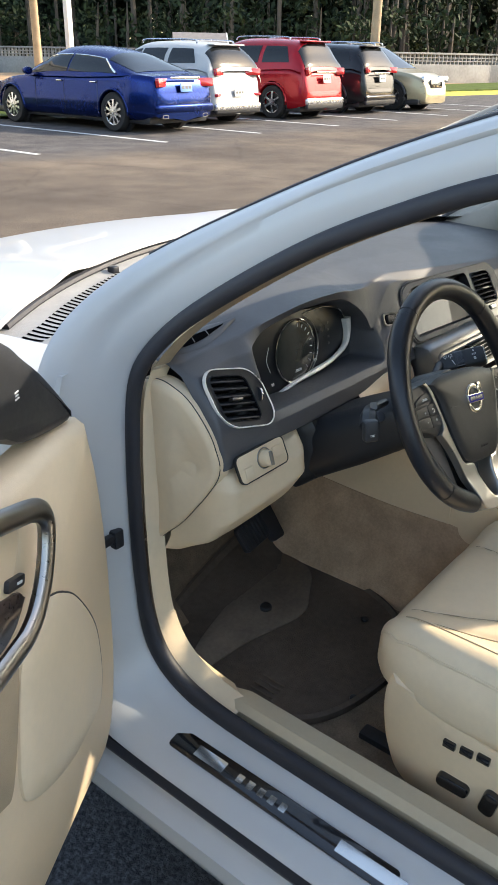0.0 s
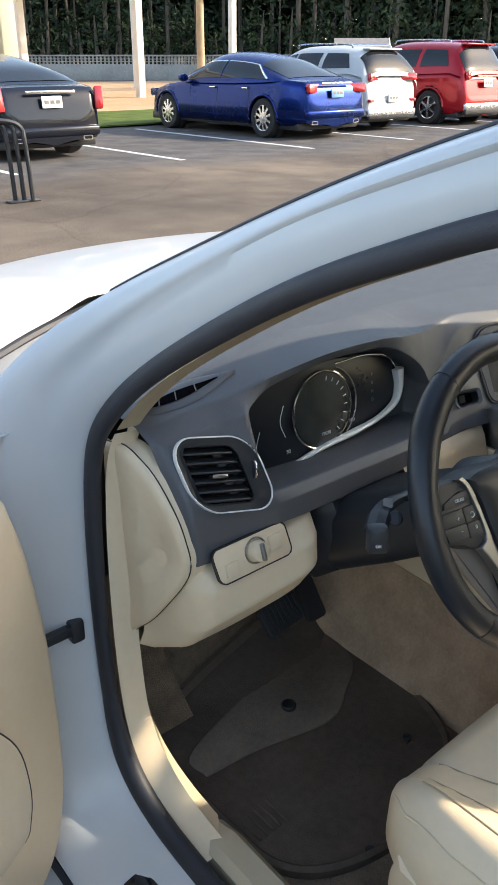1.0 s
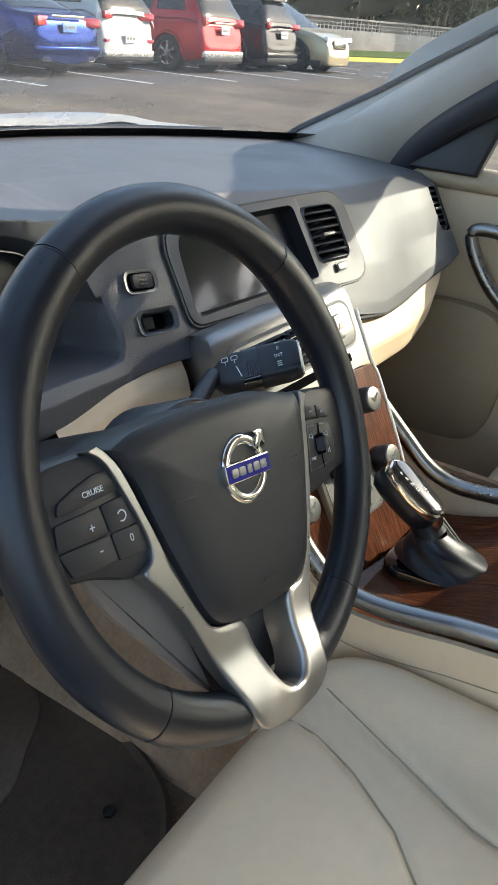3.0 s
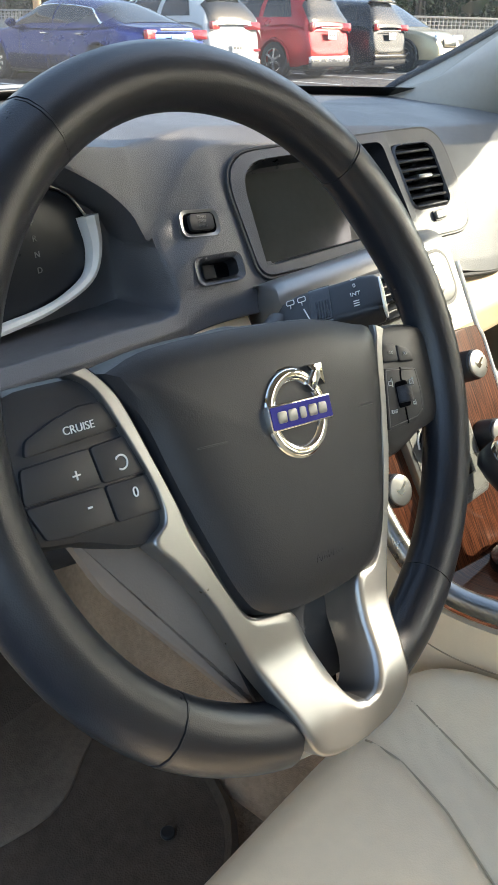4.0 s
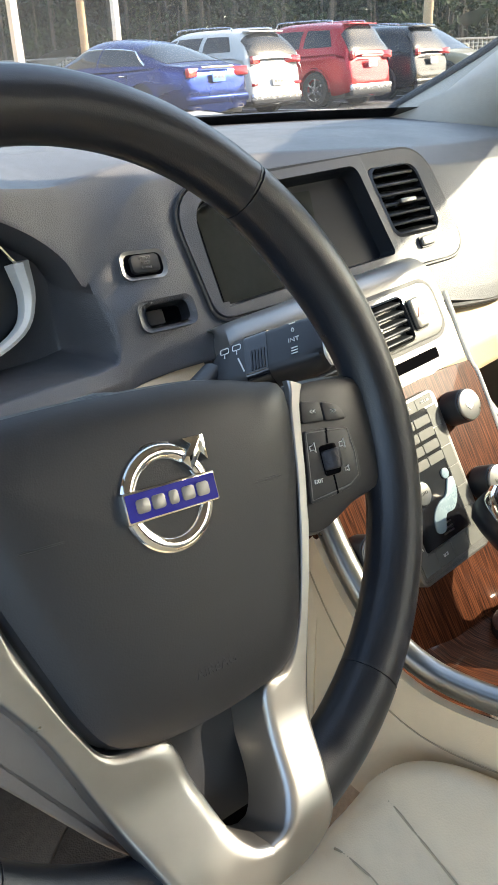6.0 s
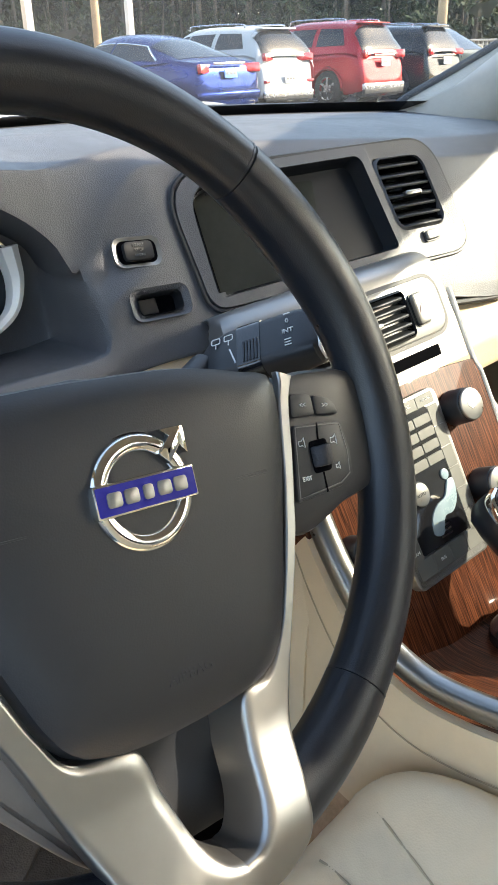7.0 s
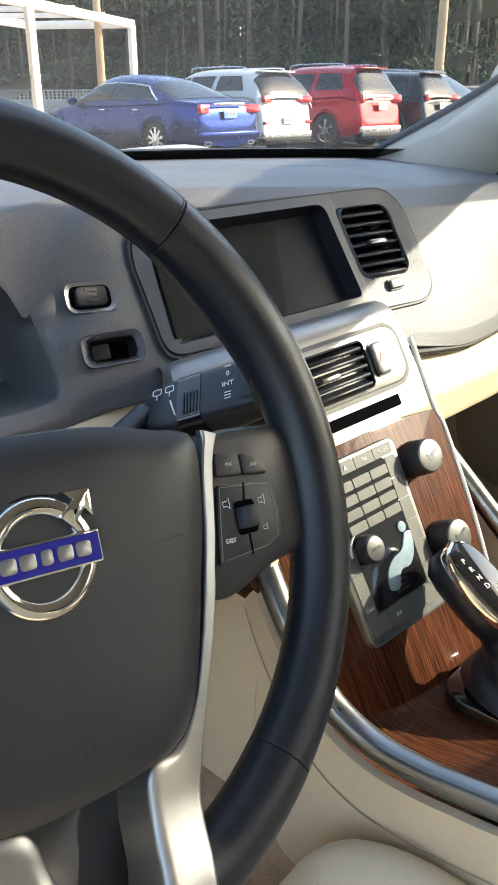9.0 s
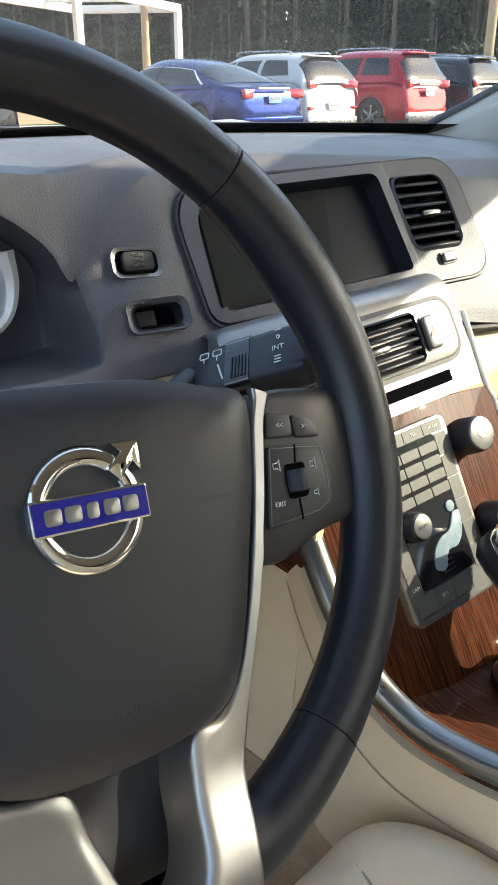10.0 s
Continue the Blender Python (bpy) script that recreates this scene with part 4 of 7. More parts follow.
for x, y0, y1 in ((-.115, -.045, .0), (-.070, -.020, .026)):
    part("scale_line", moved(tube(smooth_line([(x, y0, .0062), (x - .008, (y0 + y1) / 2, .0062), (x, y1, .0062)], 8), .0007, 5), gm), M["ink"], gauges)

# start button and key slot on the grey centre panel
sm = DASH_FACE @ Matrix.Translation((-.3043, -.0080, .003)) @ pose(0, 0, 0, 0, 0, -4)
ob = part("start_button", moved(plate(round_outline(.0255, .0150, .004), .0045, .0008), sm), M["tyre"], dash, "black start button in a silver surround", angle=25)
part("surround", moved(ring_plate(round_outline(.0415, .0245, .0075, 6), round_outline(.0345, .0190, .006, 6), .0050, -.004, -.001), sm), M["silver_plastic"], ob)
for k, word in enumerate(("START", "STOP", "ENGINE")):
    part("lettering", moved(moved(text_bm(word, .0034 if k < 2 else .0026), Matrix.Translation((0, .0042 - .0040 * k, .0048))), sm), M["cowl_grey"], ob)
part("button_well", moved(plate(round_outline(.0365, .0205, .006), .003, 0, -.003), sm), M["void"], ob)
km = DASH_FACE @ Matrix.Translation((-.2977, -.0515, .0045)) @ pose(0, 0, 0, 0, 0, -1.5)
ks = part("key_slot", moved(ring_plate(round_outline(.0535, .0265, .008, 6), round_outline(.0385, .0165, .005, 6), .0045, -.004, -.004), km), M["charcoal"], dash, angle=60)
part("slot_well", moved(loft([[(x, y, .0) for x, y in round_outline(.0390, .0170, .005, 6)], [(x * .92, y * .9, -.016) for x, y in round_outline(.0390, .0170, .005, 6)]], caps=False), km), M["black"], ks)
part("slot_back", moved(plate(round_outline(.037, .0155, .004), .002, 0, -.016), km), M["void"], ks)
part("slot_lip", moved(box(.016, .0125, .003, .001, at=(-.008, 0, -.010)), km), M["tyre"], ks)

# centre screen with its deep frame
scm = DASH_FACE
scr_o = corners([(-.0385, .0545), (-.262, .0500), (-.2515, -.0680), (-.0225, -.0640)], [.002, .045, .018, .002])
scr_i = corners([(-.0474, .0460), (-.2440, .0420), (-.2440, -.0605), (-.0310, -.0500)], [.010, .034, .008, .006])
part("screen_frame", moved(ring_plate(scr_o, [(x * .995 - .0007, y * .98) for x, y in scr_i], .0085, -.006, .0008), scm), M["charcoal"], dash, "charcoal frame round the display", angle=60)
part("screen_well", moved(loft([[(x * .995 - .0007, y * .98, .0034) for x, y in scr_i], [(-.140 + (x + .140) * .95, -.006 + (y + .006) * .90, -.014) for x, y in scr_i]], caps=False), scm), M["screen_black"], dash)
scr = part("screen", moved(plate([(-.140 + (x + .140) * .96, -.006 + (y + .006) * .92) for x, y in scr_i], .003, 0, -.0165), scm), M["screen_black"], dash, "blank dark centre display")
part("display", moved(plate(corners([(-.1000, .0330), (-.2320, .0330), (-.2320, -.0540), (-.1130, -.0490)], [.003] * 4, 3), .0012, 0, -.0134), scm), M["lcd"], scr)

# dark gap round the screen and vent surround
gap_o = corners([(.0480, .0560), (-.2645, .0525), (-.2540, -.0705), (.0700, -.0650)], [.034, .046, .018, .034], 10)
part("surround_gap", moved(tube([(x, y, .0005) for x, y in gap_o], .0020, 6, closed=True), scm), M["black"], dash)
# centre vent in a pale surround
vs_o = corners([(.0470, .0545), (-.0385, .0545), (-.0225, -.0640), (.0685, -.0640)], [.032, .002, .002, .034])
vs_i = corners([(.0320, .0390), (-.0345, .0405), (-.0215, -.0330), (.0400, -.0330)], [.016, .008, .008, .012])
part("vent_surround", moved(ring_plate(vs_o, vs_i, .0085, -.006, -.0015), scm), M["charcoal"], dash, angle=60)
air_vent("air_vent", scm @ Matrix.Translation((.0040, .0032, .0005)), .067, .075, .013, 7, M["charcoal"], dash, lean=-.150, bezel=.002)
bt = part("vent_button", moved(plate(round_outline(.0170, .0085, .002), .004, .001), scm @ Matrix.Translation((.0142, -.0430, .0020)) @ pose(0, 0, 0, 0, 0, 3)), M["silver_plastic"], dash)
part("button_rim", moved(ring_plate(round_outline(.0205, .0120, .003), round_outline(.0175, .0090, .002), .002, 0, 0), scm @ Matrix.Translation((.0142, -.0430, .0015)) @ pose(0, 0, 0, 0, 0, 3)), M["black"], bt)
# far vent
pvm = VENT_R
air_vent("air_vent", pvm, .052, .086, .014, 7, M["silver_plastic"], dash, lean=-.12, bezel=.006)
# cream lower half on the far side (glove box)
GLV = [
    (.100, [(.30, .828), (.195, .825), (.172, .815), (.150, .790), (.150, .752), (.185, .728), (.30, .71), (.40, .70)]),
    (.300, [(.30, .824), (.180, .821), (.162, .812), (.145, .785), (.148, .752), (.185, .728), (.30, .71), (.40, .70)]),
    (.430, [(.30, .827), (.192, .824), (.176, .816), (.162, .790), (.166, .754), (.200, .732), (.30, .715), (.40, .705)]),
    (.530, [(.30, .830), (.206, .827), (.194, .820), (.184, .803), (.188, .775), (.218, .755), (.30, .74), (.40, .73)]),
    (.600, [(.30, .833), (.226, .831), (.218, .827), (.214, .820), (.219, .810), (.240, .800), (.30, .79), (.40, .78)]),
    (.640, [(.32, .838), (.262, .836), (.258, .834), (.256, .832), (.260, .828), (.270, .824), (.32, .82), (.40, .81)]),
]
part("glove_box", grid(lambda u, v: (lambda x: (x, *poly_at(lerp_rows(GLV, x), v)))(.100 + .540 * u), 81, 43), M["cream"], dash, "cream glove box lid", angle=80)
# black bar that draws the shadow line under the dash lip
part("dash_strip", tube([dash_point(x, z)[0] + Vector((0, .004, -.004)) for x, z in zip(np.linspace(.12, .655, 40), np.interp(np.linspace(.12, .655, 40), [.12, .26, .45, .62, .655], [.836, .824, .828, .834, .839]))], .004, 8), M["black"], dash)

# light switch panel on the knee panel
lm = axes((-.597, .2405, .7985), (1, -.02, .015), (.02, .30, .95))
lp = part("light_panel", moved(plate([(x - .12 * y, y) for x, y in round_outline(.116, .046, .010, 6)], .005, .001), lm), M["cream"], dash, "cream light switch panel with a round knob")
part("panel_rim", moved(ring_plate([(x - .12 * y, y) for x, y in round_outline(.119, .049, .011, 6)], [(x - .12 * y, y) for x, y in round_outline(.1155, .0455, .010, 6)], .0052, 0, 0), lm), M["black"], lp)
part("light_knob", moved(moved(cyl(.0145, .016, 28, .003, r2=.0125), Matrix.Translation((.004, .002, .004))), lm), M["cream"], lp)
part("knob_grip", moved(box(.006, .024, .006, .002, at=(.004, .002, .021)), lm), M["silver_plastic"], lp)
part("knob_ring", moved(tube([(.004 + .0165 * math.cos(a), .002 + .0165 * math.sin(a), .0055) for a in np.linspace(0, 2 * math.pi, 33)[:-1]], .0012, 6, closed=True), lm), M["silver"], lp)
for x, y, w, h in ((-.036, -.008, .020, .018), (.036, .002, .022, .020)):
    part("switch", moved(plate(round_outline(w, h, .002), .0075, .001), lm @ Matrix.Translation((x, y, 0))), M["cream"], lp)
part("fuse_flap", moved(plate(round_outline(.05, .03, .004), .003, .001), axes((-.575, .246, .722), (1, -.05, .06), (0, -.45, .9))), M["cream"], dash)

# dark panel under the column, column shroud, knee bolster
COL = [
    (-.470, [(.40, .81), (.30, .80), (.285, .785), (.275, .76), (.280, .73), (.31, .70), (.42, .68)]),
    (-.440, [(.40, .825), (.25, .815), (.240, .800), (.232, .76), (.240, .70), (.275, .67), (.42, .66)]),
    (-.300, [(.40, .825), (.25, .815), (.238, .800), (.228, .76), (.236, .69), (.275, .66), (.42, .65)]),
    (-.200, [(.40, .835), (.25, .830), (.240, .815), (.228, .76), (.236, .69), (.275, .66), (.42, .65)]),
    (-.120, [(.40, .835), (.25, .835), (.238, .815), (.222, .76), (.225, .70), (.26, .66), (.42, .65)]),
]
part("column_panel", grid(lambda u, v: (lambda x: (x, *poly_at(lerp_rows(COL, x), v)))(-.470 + .35 * u), 40, 31), M["black"], dash)
part("knee_panel", grid(lambda u, v: (lambda x: (lambda p: (x, p[0] - .006, p[1] + .004))(poly_at(lerp_rows(COL, x), .12 + .88 * v)))(-.300 + .188 * u), 20, 31), M["cream"], dash, "cream lower panel beside the column")
WN = Vector((0, -math.cos(radians(27)), math.sin(radians(27))))
WC = Vector((-.366, .002, .906))


def shroud():
    rings = []
    for d, w, h, dz in ((.055, .050, .034, -.010), (.070, .058, .040, -.014), (.12, .068, .045, -.018), (.20, .078, .050, -.024), (.30, .085, .054, -.03)):
        c = WC - WN * d + Vector((0, 0, dz))
        m = axes(c, (1, 0, 0), (0, .454, .891))
        rings.append([m @ Vector((x, y, 0)) for x, y in round_outline(2 * w, 2 * h, .035, 6)])
    return loft(rings)


part("column_shroud", shroud(), M["black"], dash, "black steering column shroud")
# tan side of the tunnel and knee trim below
part("tunnel_carpet", thick(grid(lambda u, v: (-.134 - .070 * v ** 1.6 + .004 * math.sin(17 * u + 4 * v) * math.sin(math.pi * v), .66 - .98 * u, .520 - .230 * v + .004 * math.sin(11 * u)), 60, 20), .01), M["carpet_tan"], dash, "rubbed tan carpet on the tunnel side")
part("knee_side", thick(grid(lambda u, v: (-.100 - .034 * v ** 1.2 - .012 * math.sin(math.pi * v), .62 - .52 * u, .795 - .295 * v), 20, 14), .008), M["cream"], dash, "cream trim beside the driver's knee")
part("tunnel_side", thick(grid(lambda u, v: (.205 + .03 * v ** 2, .66 - 2.2 * u, .645 - .36 * v), 24, 14), -.01), M["carpet"], dash)

# ---- steering wheel ----
WM = axes((-.3662, .0079, .905), (.9873, -.0778, -.1387), (.1587, .4278, .8898))
wheel = thing("steering_wheel", "black leather steering wheel with satin silver spokes", "steering wheel")


def wpart(name, bm, material, parent=None, label="", **k):
    return part(name, moved(bm, WM), material, parent or wheel, label, **k)


def rim_arc(a0, a1, n, r=.1715, grow=0.0):
    """An arc of the rim, thicker at the grips at ten and two."""
    z0 = -.008
    pts, rad = [], []
    for a in np.linspace(a0, a1, n):
        g = math.exp(-((abs(((a - 90 + 180) % 360) - 180) - 55) / 16) ** 2)
        pts.append((r * math.cos(radians(a)), r * math.sin(radians(a)), z0 - .002 * g))
        rad.append(.0170 + .0016 * g + grow)
    return tube(pts, rad, 16, flat=.90, up=(0, 0, 1))


for a0, a1 in ((52, 128), (-50, 51.4), (128.6, 230)):
    wpart("rim", rim_arc(a0, a1, 40), M["black_leather"])
for a0, a1 in ((230.6, 256.5), (283.5, 309.4)):
    wpart("rim", rim_arc(a0, a1, 16, grow=.0003), M["black_leather"])
for a in (51.7, 128.3, 230.3, -50.3):
    wpart("rim_seam", tube([(.1715 * math.cos(radians(a)), .1715 * math.sin(radians(a)), -.008)] * 1 + [(.1715 * math.cos(radians(a + .4)), .1715 * math.sin(radians(a + .4)), -.008)], .0172, 16, flat=.9), M["black"])
st = bmesh.new()
for k in range(46):
    for a0, a1 in ((-40, 48), (132, 220)):
        a = radians(a0 + (a1 - a0) * k / 45)
        st = join(st, moved(box(.0008, .0022, .0008), axes((.1556 * math.cos(a), .1556 * math.sin(a), -.005), (-math.sin(a), math.cos(a), .3), (0, 0, 1))))
tagged(wpart("stitching", st, M["black"]), kind="stuff")

PAD = [(-.1085, .0290), (-.085, .0365), (-.04, .0405), (0, .0412), (.04, .0405), (.072, .0350), (.0915, .0282), (.0885, -.005), (.0800, -.036), (.0700, -.070), (.0600, -.0930), (.0480, -.1035), (.0280, -.1075), (0, -.1090), (-.0280, -.1075), (-.0480, -.1010), (-.0585, -.0880), (-.0680, -.066), (-.0800, -.0340), (-.0860, -.0155), (-.0935, .0064)]
pad_o = [(p.x, p.y) for p in smooth_line([(x, y, 0) for x, y in PAD + PAD[:1]], 70)[:-1]]
sc = lambda s, q=0.0: [(x * s, (y + .03) * s - .03 + q) for x, y in pad_o]
wpart("airbag_cover", loft([[(x, y, -.045) for x, y in sc(.97)], [(x, y, -.006) for x, y in sc(1.0)], [(x, y, .002) for x, y in sc(.978)], [(x, y, .0055) for x, y in sc(.93)],
                            [(x, y, .0085) for x, y in sc(.80)], [(x, y, .0103) for x, y in sc(.55)], [(x, y, .0108) for x, y in sc(.15)]]), M["black"], None, "black airbag cover with a chrome emblem", angle=30)
for x0, x1, r in ((-.070, -.034, .0007), (.033, .068, .0010)):
    wpart("crease", tube([(x0, -.0137, .0088), ((x0 + x1) / 2, -.0140, .0096), (x1, -.0140, .0088)], [.6 * r, r, .6 * r], 6), M["dark_button"])
# pods for the switches
for s in (-1, 1):
    pod = [(p.x * s, p.y) for p in smooth_line([(.100, .029, 0), (.125, .030, 0), (.156, .025, 0), (.162, .0, 0), (.157, -.034, 0), (.13, -.042, 0), (.098, -.051, 0), (.082, -.036, 0), (.100, .029, 0)], 40)[:-1]]
    if s < 0:
        pod = pod[::-1]
    wpart("switch_pod", plate(pod, .028, .006, -.032), M["dark_button"], None, "black pod of cruise and audio switches")
# satin silver fork
FORK_L = [(-.1215, .0300, -.1130, .0318), (-.1135, .0245, -.1060, .0250), (-.1065, .0132, -.0985, .0141), (-.0945, -.0156, -.0880, -.0155), (-.0895, -.033, -.0815, -.034), (-.0905, -.0430, -.0780, -.0445),
          (-.0985, -.0505, -.0745, -.0535), (-.0880, -.0640, -.0695, -.066), (-.0730, -.0870, -.0600, -.088), (-.0605, -.1160, -.0490, -.1025), (-.0515, -.1380, -.0225, -.1085), (-.0440, -.1560, -.0150, -.1300),
          (-.0350, -.1780, -.0075, -.1530), (-.0180, -.1850, .0010, -.1650), (.004, -.1865, .0100, -.1690)]
FORK_R = [(.1060, .0275, .0960, .0312), (.1035, .0235, .0958, .0250), (.0995, .0132, .0925, .0141), (.0935, -.0156, .0868, -.0155), (.0890, -.033, .0822, -.034), (.0868, -.0430, .0792, -.0445),
          (.0842, -.0505, .0765, -.0535), (.0795, -.0640, .0722, -.066), (.0705, -.0870, .0630, -.088), (.0610, -.1130, .0500, -.1040), (.0555, -.1320, .0350, -.1080), (.0515, -.1560, .0310, -.1300),
          (.0470, -.1740, .0275, -.1530), (.0300, -.1835, .0200, -.1665), (.004, -.1865, .0100, -.1690)]


def fork_fn(rows):
    """One leg of the fork: a rounded outer edge, a flat face and a deep wall along the slot."""
    ol, il = smooth_line([(a, b, 0) for a, b, c, d in rows], 81), smooth_line([(c, d, 0) for a, b, c, d in rows], 81)

    def fn(u, v):
        i = round(u * 80)
        w = (v - .06) / .82
        p = ol[i].lerp(il[i], min(1, max(0, w)))
        q = min(1, max(0, (-p.y - .120) / .05))
        z = .0005 + .0100 * q * q * (3 - 2 * q)
        z += -.010 * max(0, (.06 - v) / .06) - .0022 * max(0, 1 - v / .16) ** 2
        z -= .0016 * max(0, (v - .72) / .16) ** 2 * (v < .88)
        deep = min(1, max(0, (-p.y - .098) / .02))
        z -= (.004 + .022 * deep) * max(0, (v - .88) / .12)
        into = (il[i] - ol[i]).normalized() * (.0045 * deep * max(0, (v - .88) / .12))
        return (p.x + into.x, p.y + into.y, z)
    return fn


wpart("spoke_trim", join(grid(fork_fn(FORK_L), 81, 41), grid(fork_fn(FORK_R), 81, 41)), M["spoke_silver"], None, "satin silver forked spoke trim", angle=70)
wpart("spoke_foot", rim_arc(256.0, 284.0, 14, r=.1790, grow=-.0085), M["spoke_silver"])
# added plate; its black stands for the shade seen through the open slot
wpart("slot_back", plate([(-.034, -.095), (-.016, -.172), (.026, -.172), (.042, -.095)], .004, 0, -.030), M["void"])
wpart("spoke_back", plate([(x, y) for x, y in ((-.075, .02), (-.072, -.04), (-.036, -.165), (.040, -.165), (.078, -.04), (.080, .02))][::1], .012, .003, -.036), M["black"])
cover_l = corners([(-.060, -.030), (-.128, -.036), (-.112, -.070), (-.086, -.101), (-.046, -.150), (-.034, -.160), (-.030, -.120)], [.01, .004, .010, .015, .012, .006, .02], 4)
wpart("back_cover", plate(cover_l, .005, .002, -.031), M["taupe"], None, "taupe back cover of the spoke")
wpart("hub", cyl(.055, .06, 32, .004, at=(0, -.01, -.085)), M["black"])
# emblem: ring, arrow and enamel bar without lettering
EC = (0, -.0089, .0100)
EM = WM @ Matrix.Translation(EC)


def epart(name, bm, material, parent, label=""):
    return part(name, moved(bm, EM), material, parent, label)


em = epart("emblem", tube([(.0202 * math.cos(a), .0202 * math.sin(a), .0010) for a in np.linspace(0, 2 * math.pi, 97)[:-1]], .0036, 14, closed=True, flat=.50, up=(0, 0, 1)), M["chrome"], wheel, "round chrome emblem crossed by a blue enamel bar")
epart("emblem_edge", ring_plate([(.0246 * math.cos(a), .0246 * math.sin(a)) for a in np.linspace(0, 2 * math.pi, 65)[:-1]], [(.0232 * math.cos(a), .0232 * math.sin(a)) for a in np.linspace(0, 2 * math.pi, 65)[:-1]], .0006, -.0008), M["gloss_black"], em)
epart("arrow", moved(plate([(-.0075, -.0033), (.0015, -.0033), (.0015, -.0082), (.0098, 0), (.0015, .0082), (.0015, .0033), (-.0075, .0033)], .0034, .0008), pose(.0172, .0165, .0004, 0, 0, 45)), M["chrome"], em)
bar = epart("bar", plate(round_outline(.0486, .0134, .0010, 2), .0046, .0007), M["chrome"], em)
epart("enamel", plate(round_outline(.0468, .0114, .0006, 2), .0004, 0, .0045), M["emblem_blue"], em, "dark blue enamel field")
for k, wd in enumerate((.0068, .0068, .0050, .0068, .0068)):
    epart("emblem_mark", moved(plate(round_outline(wd, .0060, .0014, 3), .0006, .0002, .0048), Matrix.Translation((-.0158 + .0079 * k, 0, 0))), M["silver_plastic"], em)
wpart("lettering", moved(text_bm("AIRBAG", .0065, .0004), Matrix.Translation((.0045, -.0850, .0091))), M["rubber"])
wpart("horn_mark", ring_plate([(x + .003, y - .0762) for x, y in round_outline(.008, .006, .002, 3)], [(x + .003, y - .0762) for x, y in round_outline(.0062, .0042, .0015, 3)], .0006, .0092), M["rubber"])


def key(name, pts, word="", at=(0, 0), size=.009, turn=3):
    """A flat key of the pod: its rounded outline, raised, with its mark."""
    o = []
    for (ax, ay), (bx, by), (cx, cy) in zip(pts[-1:] + pts[:-1], pts, pts[1:] + pts[:1]):
        for k in range(4):
            t = k / 3
            p = Vector((bx, by)).lerp(Vector((ax, ay)), min(.45, .0022 / math.hypot(ax - bx, ay - by)))
            q = Vector((bx, by)).lerp(Vector((cx, cy)), min(.45, .0022 / math.hypot(cx - bx, cy - by)))
            v = p * (1 - t) ** 2 + Vector((bx, by)) * 2 * t * (1 - t) + q * t ** 2
            o.append((v.x, v.y))
    if sum(p[0] * q[1] - q[0] * p[1] for p, q in zip(o, o[1:] + o[:1])) < 0:
        o = o[::-1]
    k = wpart(name, plate(o, .0032, .0006, -.0052), M["dark_button"], angle=30)
    if word:
        wpart("lettering", moved(text_bm(word, size), pose(at[0], at[1], -.0019, 0, 0, turn)), M["ink"], k)
    return k


key("cruise_button", [(-.150, -.0002), (-.148, .0065), (-.1330, .0128), (-.1192, .0166), (-.1084, .0167), (-.1008, .0052), (-.1028, .0040), (-.135, .0010)], "CRUISE", (-.1222, .0073), .0050)
key("plus_button", [(-.153, -.0042), (-.136, -.0030), (-.1197, -.0019), (-.1168, -.0183), (-.1401, -.0188), (-.1545, -.0192)], "+", (-.1283, -.0125), .0085)
key("minus_button", [(-.1545, -.0202), (-.1401, -.0198), (-.1165, -.0194), (-.1138, -.0361), (-.1384, -.0361), (-.148, -.0350)], "-", (-.1254, -.0258), .0095)
rk = key("resume_button", [(-.1188, -.0018), (-.0973, .0002), (-.0920, -.0181), (-.1158, -.0184)])
wpart("resume_mark", tube([(-.1048 + .0032 * math.cos(a), -.0112 + .0032 * math.sin(a), -.0018) for a in np.linspace(-2.2, 2.6, 14)], .0005, 5), M["ink"], rk)
key("zero_button", [(-.1154, -.0195), (-.0912, -.0191), (-.0872, -.0367), (-.1128, -.0364)], "0", (-.1008, -.0258), .0066)
key("track_button", [(.1036, .0190), (.1180, .0168), (.1180, .0062), (.1015, .0074)], "<<", (.1105, .0122), .0042, -4)
key("track_button", [(.1190, .0166), (.1300, .0135), (.1338, .0095), (.1352, .0043), (.1190, .0060)], ">>", (.1262, .0100), .0042, -4)
ap = key("audio_pad", [(.1011, .0034), (.1190, .0022), (.1350, .0000), (.1376, -.0150), (.1362, -.0285), (.1271, -.0324), (.1100, -.0335), (.0935, -.0343)])
wpart("pad_bezel", tube([(x, y, -.0022) for x, y in ((.1022, .0020), (.1190, .0008), (.1335, -.0008), (.1352, -.0150), (.1338, -.0270), (.1262, -.0306), (.1100, -.0318), (.0955, -.0326))], .0005, 5, closed=True), M["cowl_grey"], ap)
wpart("thumb_roller", moved(cyl(.0062, .0105, 18, .001), pose(.1150, -.0092, -.002, 90, 0, 0)), M["rubber"], ap)
wpart("roller_well", plate([(x + .1150, y - .0145) for x, y in round_outline(.0125, .0165, .002, 3)], .0006, 0, -.0020), M["void"], ap)
wpart("lettering", moved(text_bm("EXIT", .0032), pose(.1028, -.0240, -.0019, 0, 0, -3)), M["ink"], ap)
for x, y, q in ((.1046, -.0062, .8), (.1272, -.0082, .8), (.1265, -.0219, .55)):
    horn = [(x + a * q, y + b * q) for a, b in ((-.003, -.0015), (0, -.0015), (.002, -.0035), (.002, .0035), (0, .0015), (-.003, .0015))]
    wpart("speaker_mark", tube([(a, b, -.0019) for a, b in horn], .00028, 4, closed=True), M["ink"], ap)
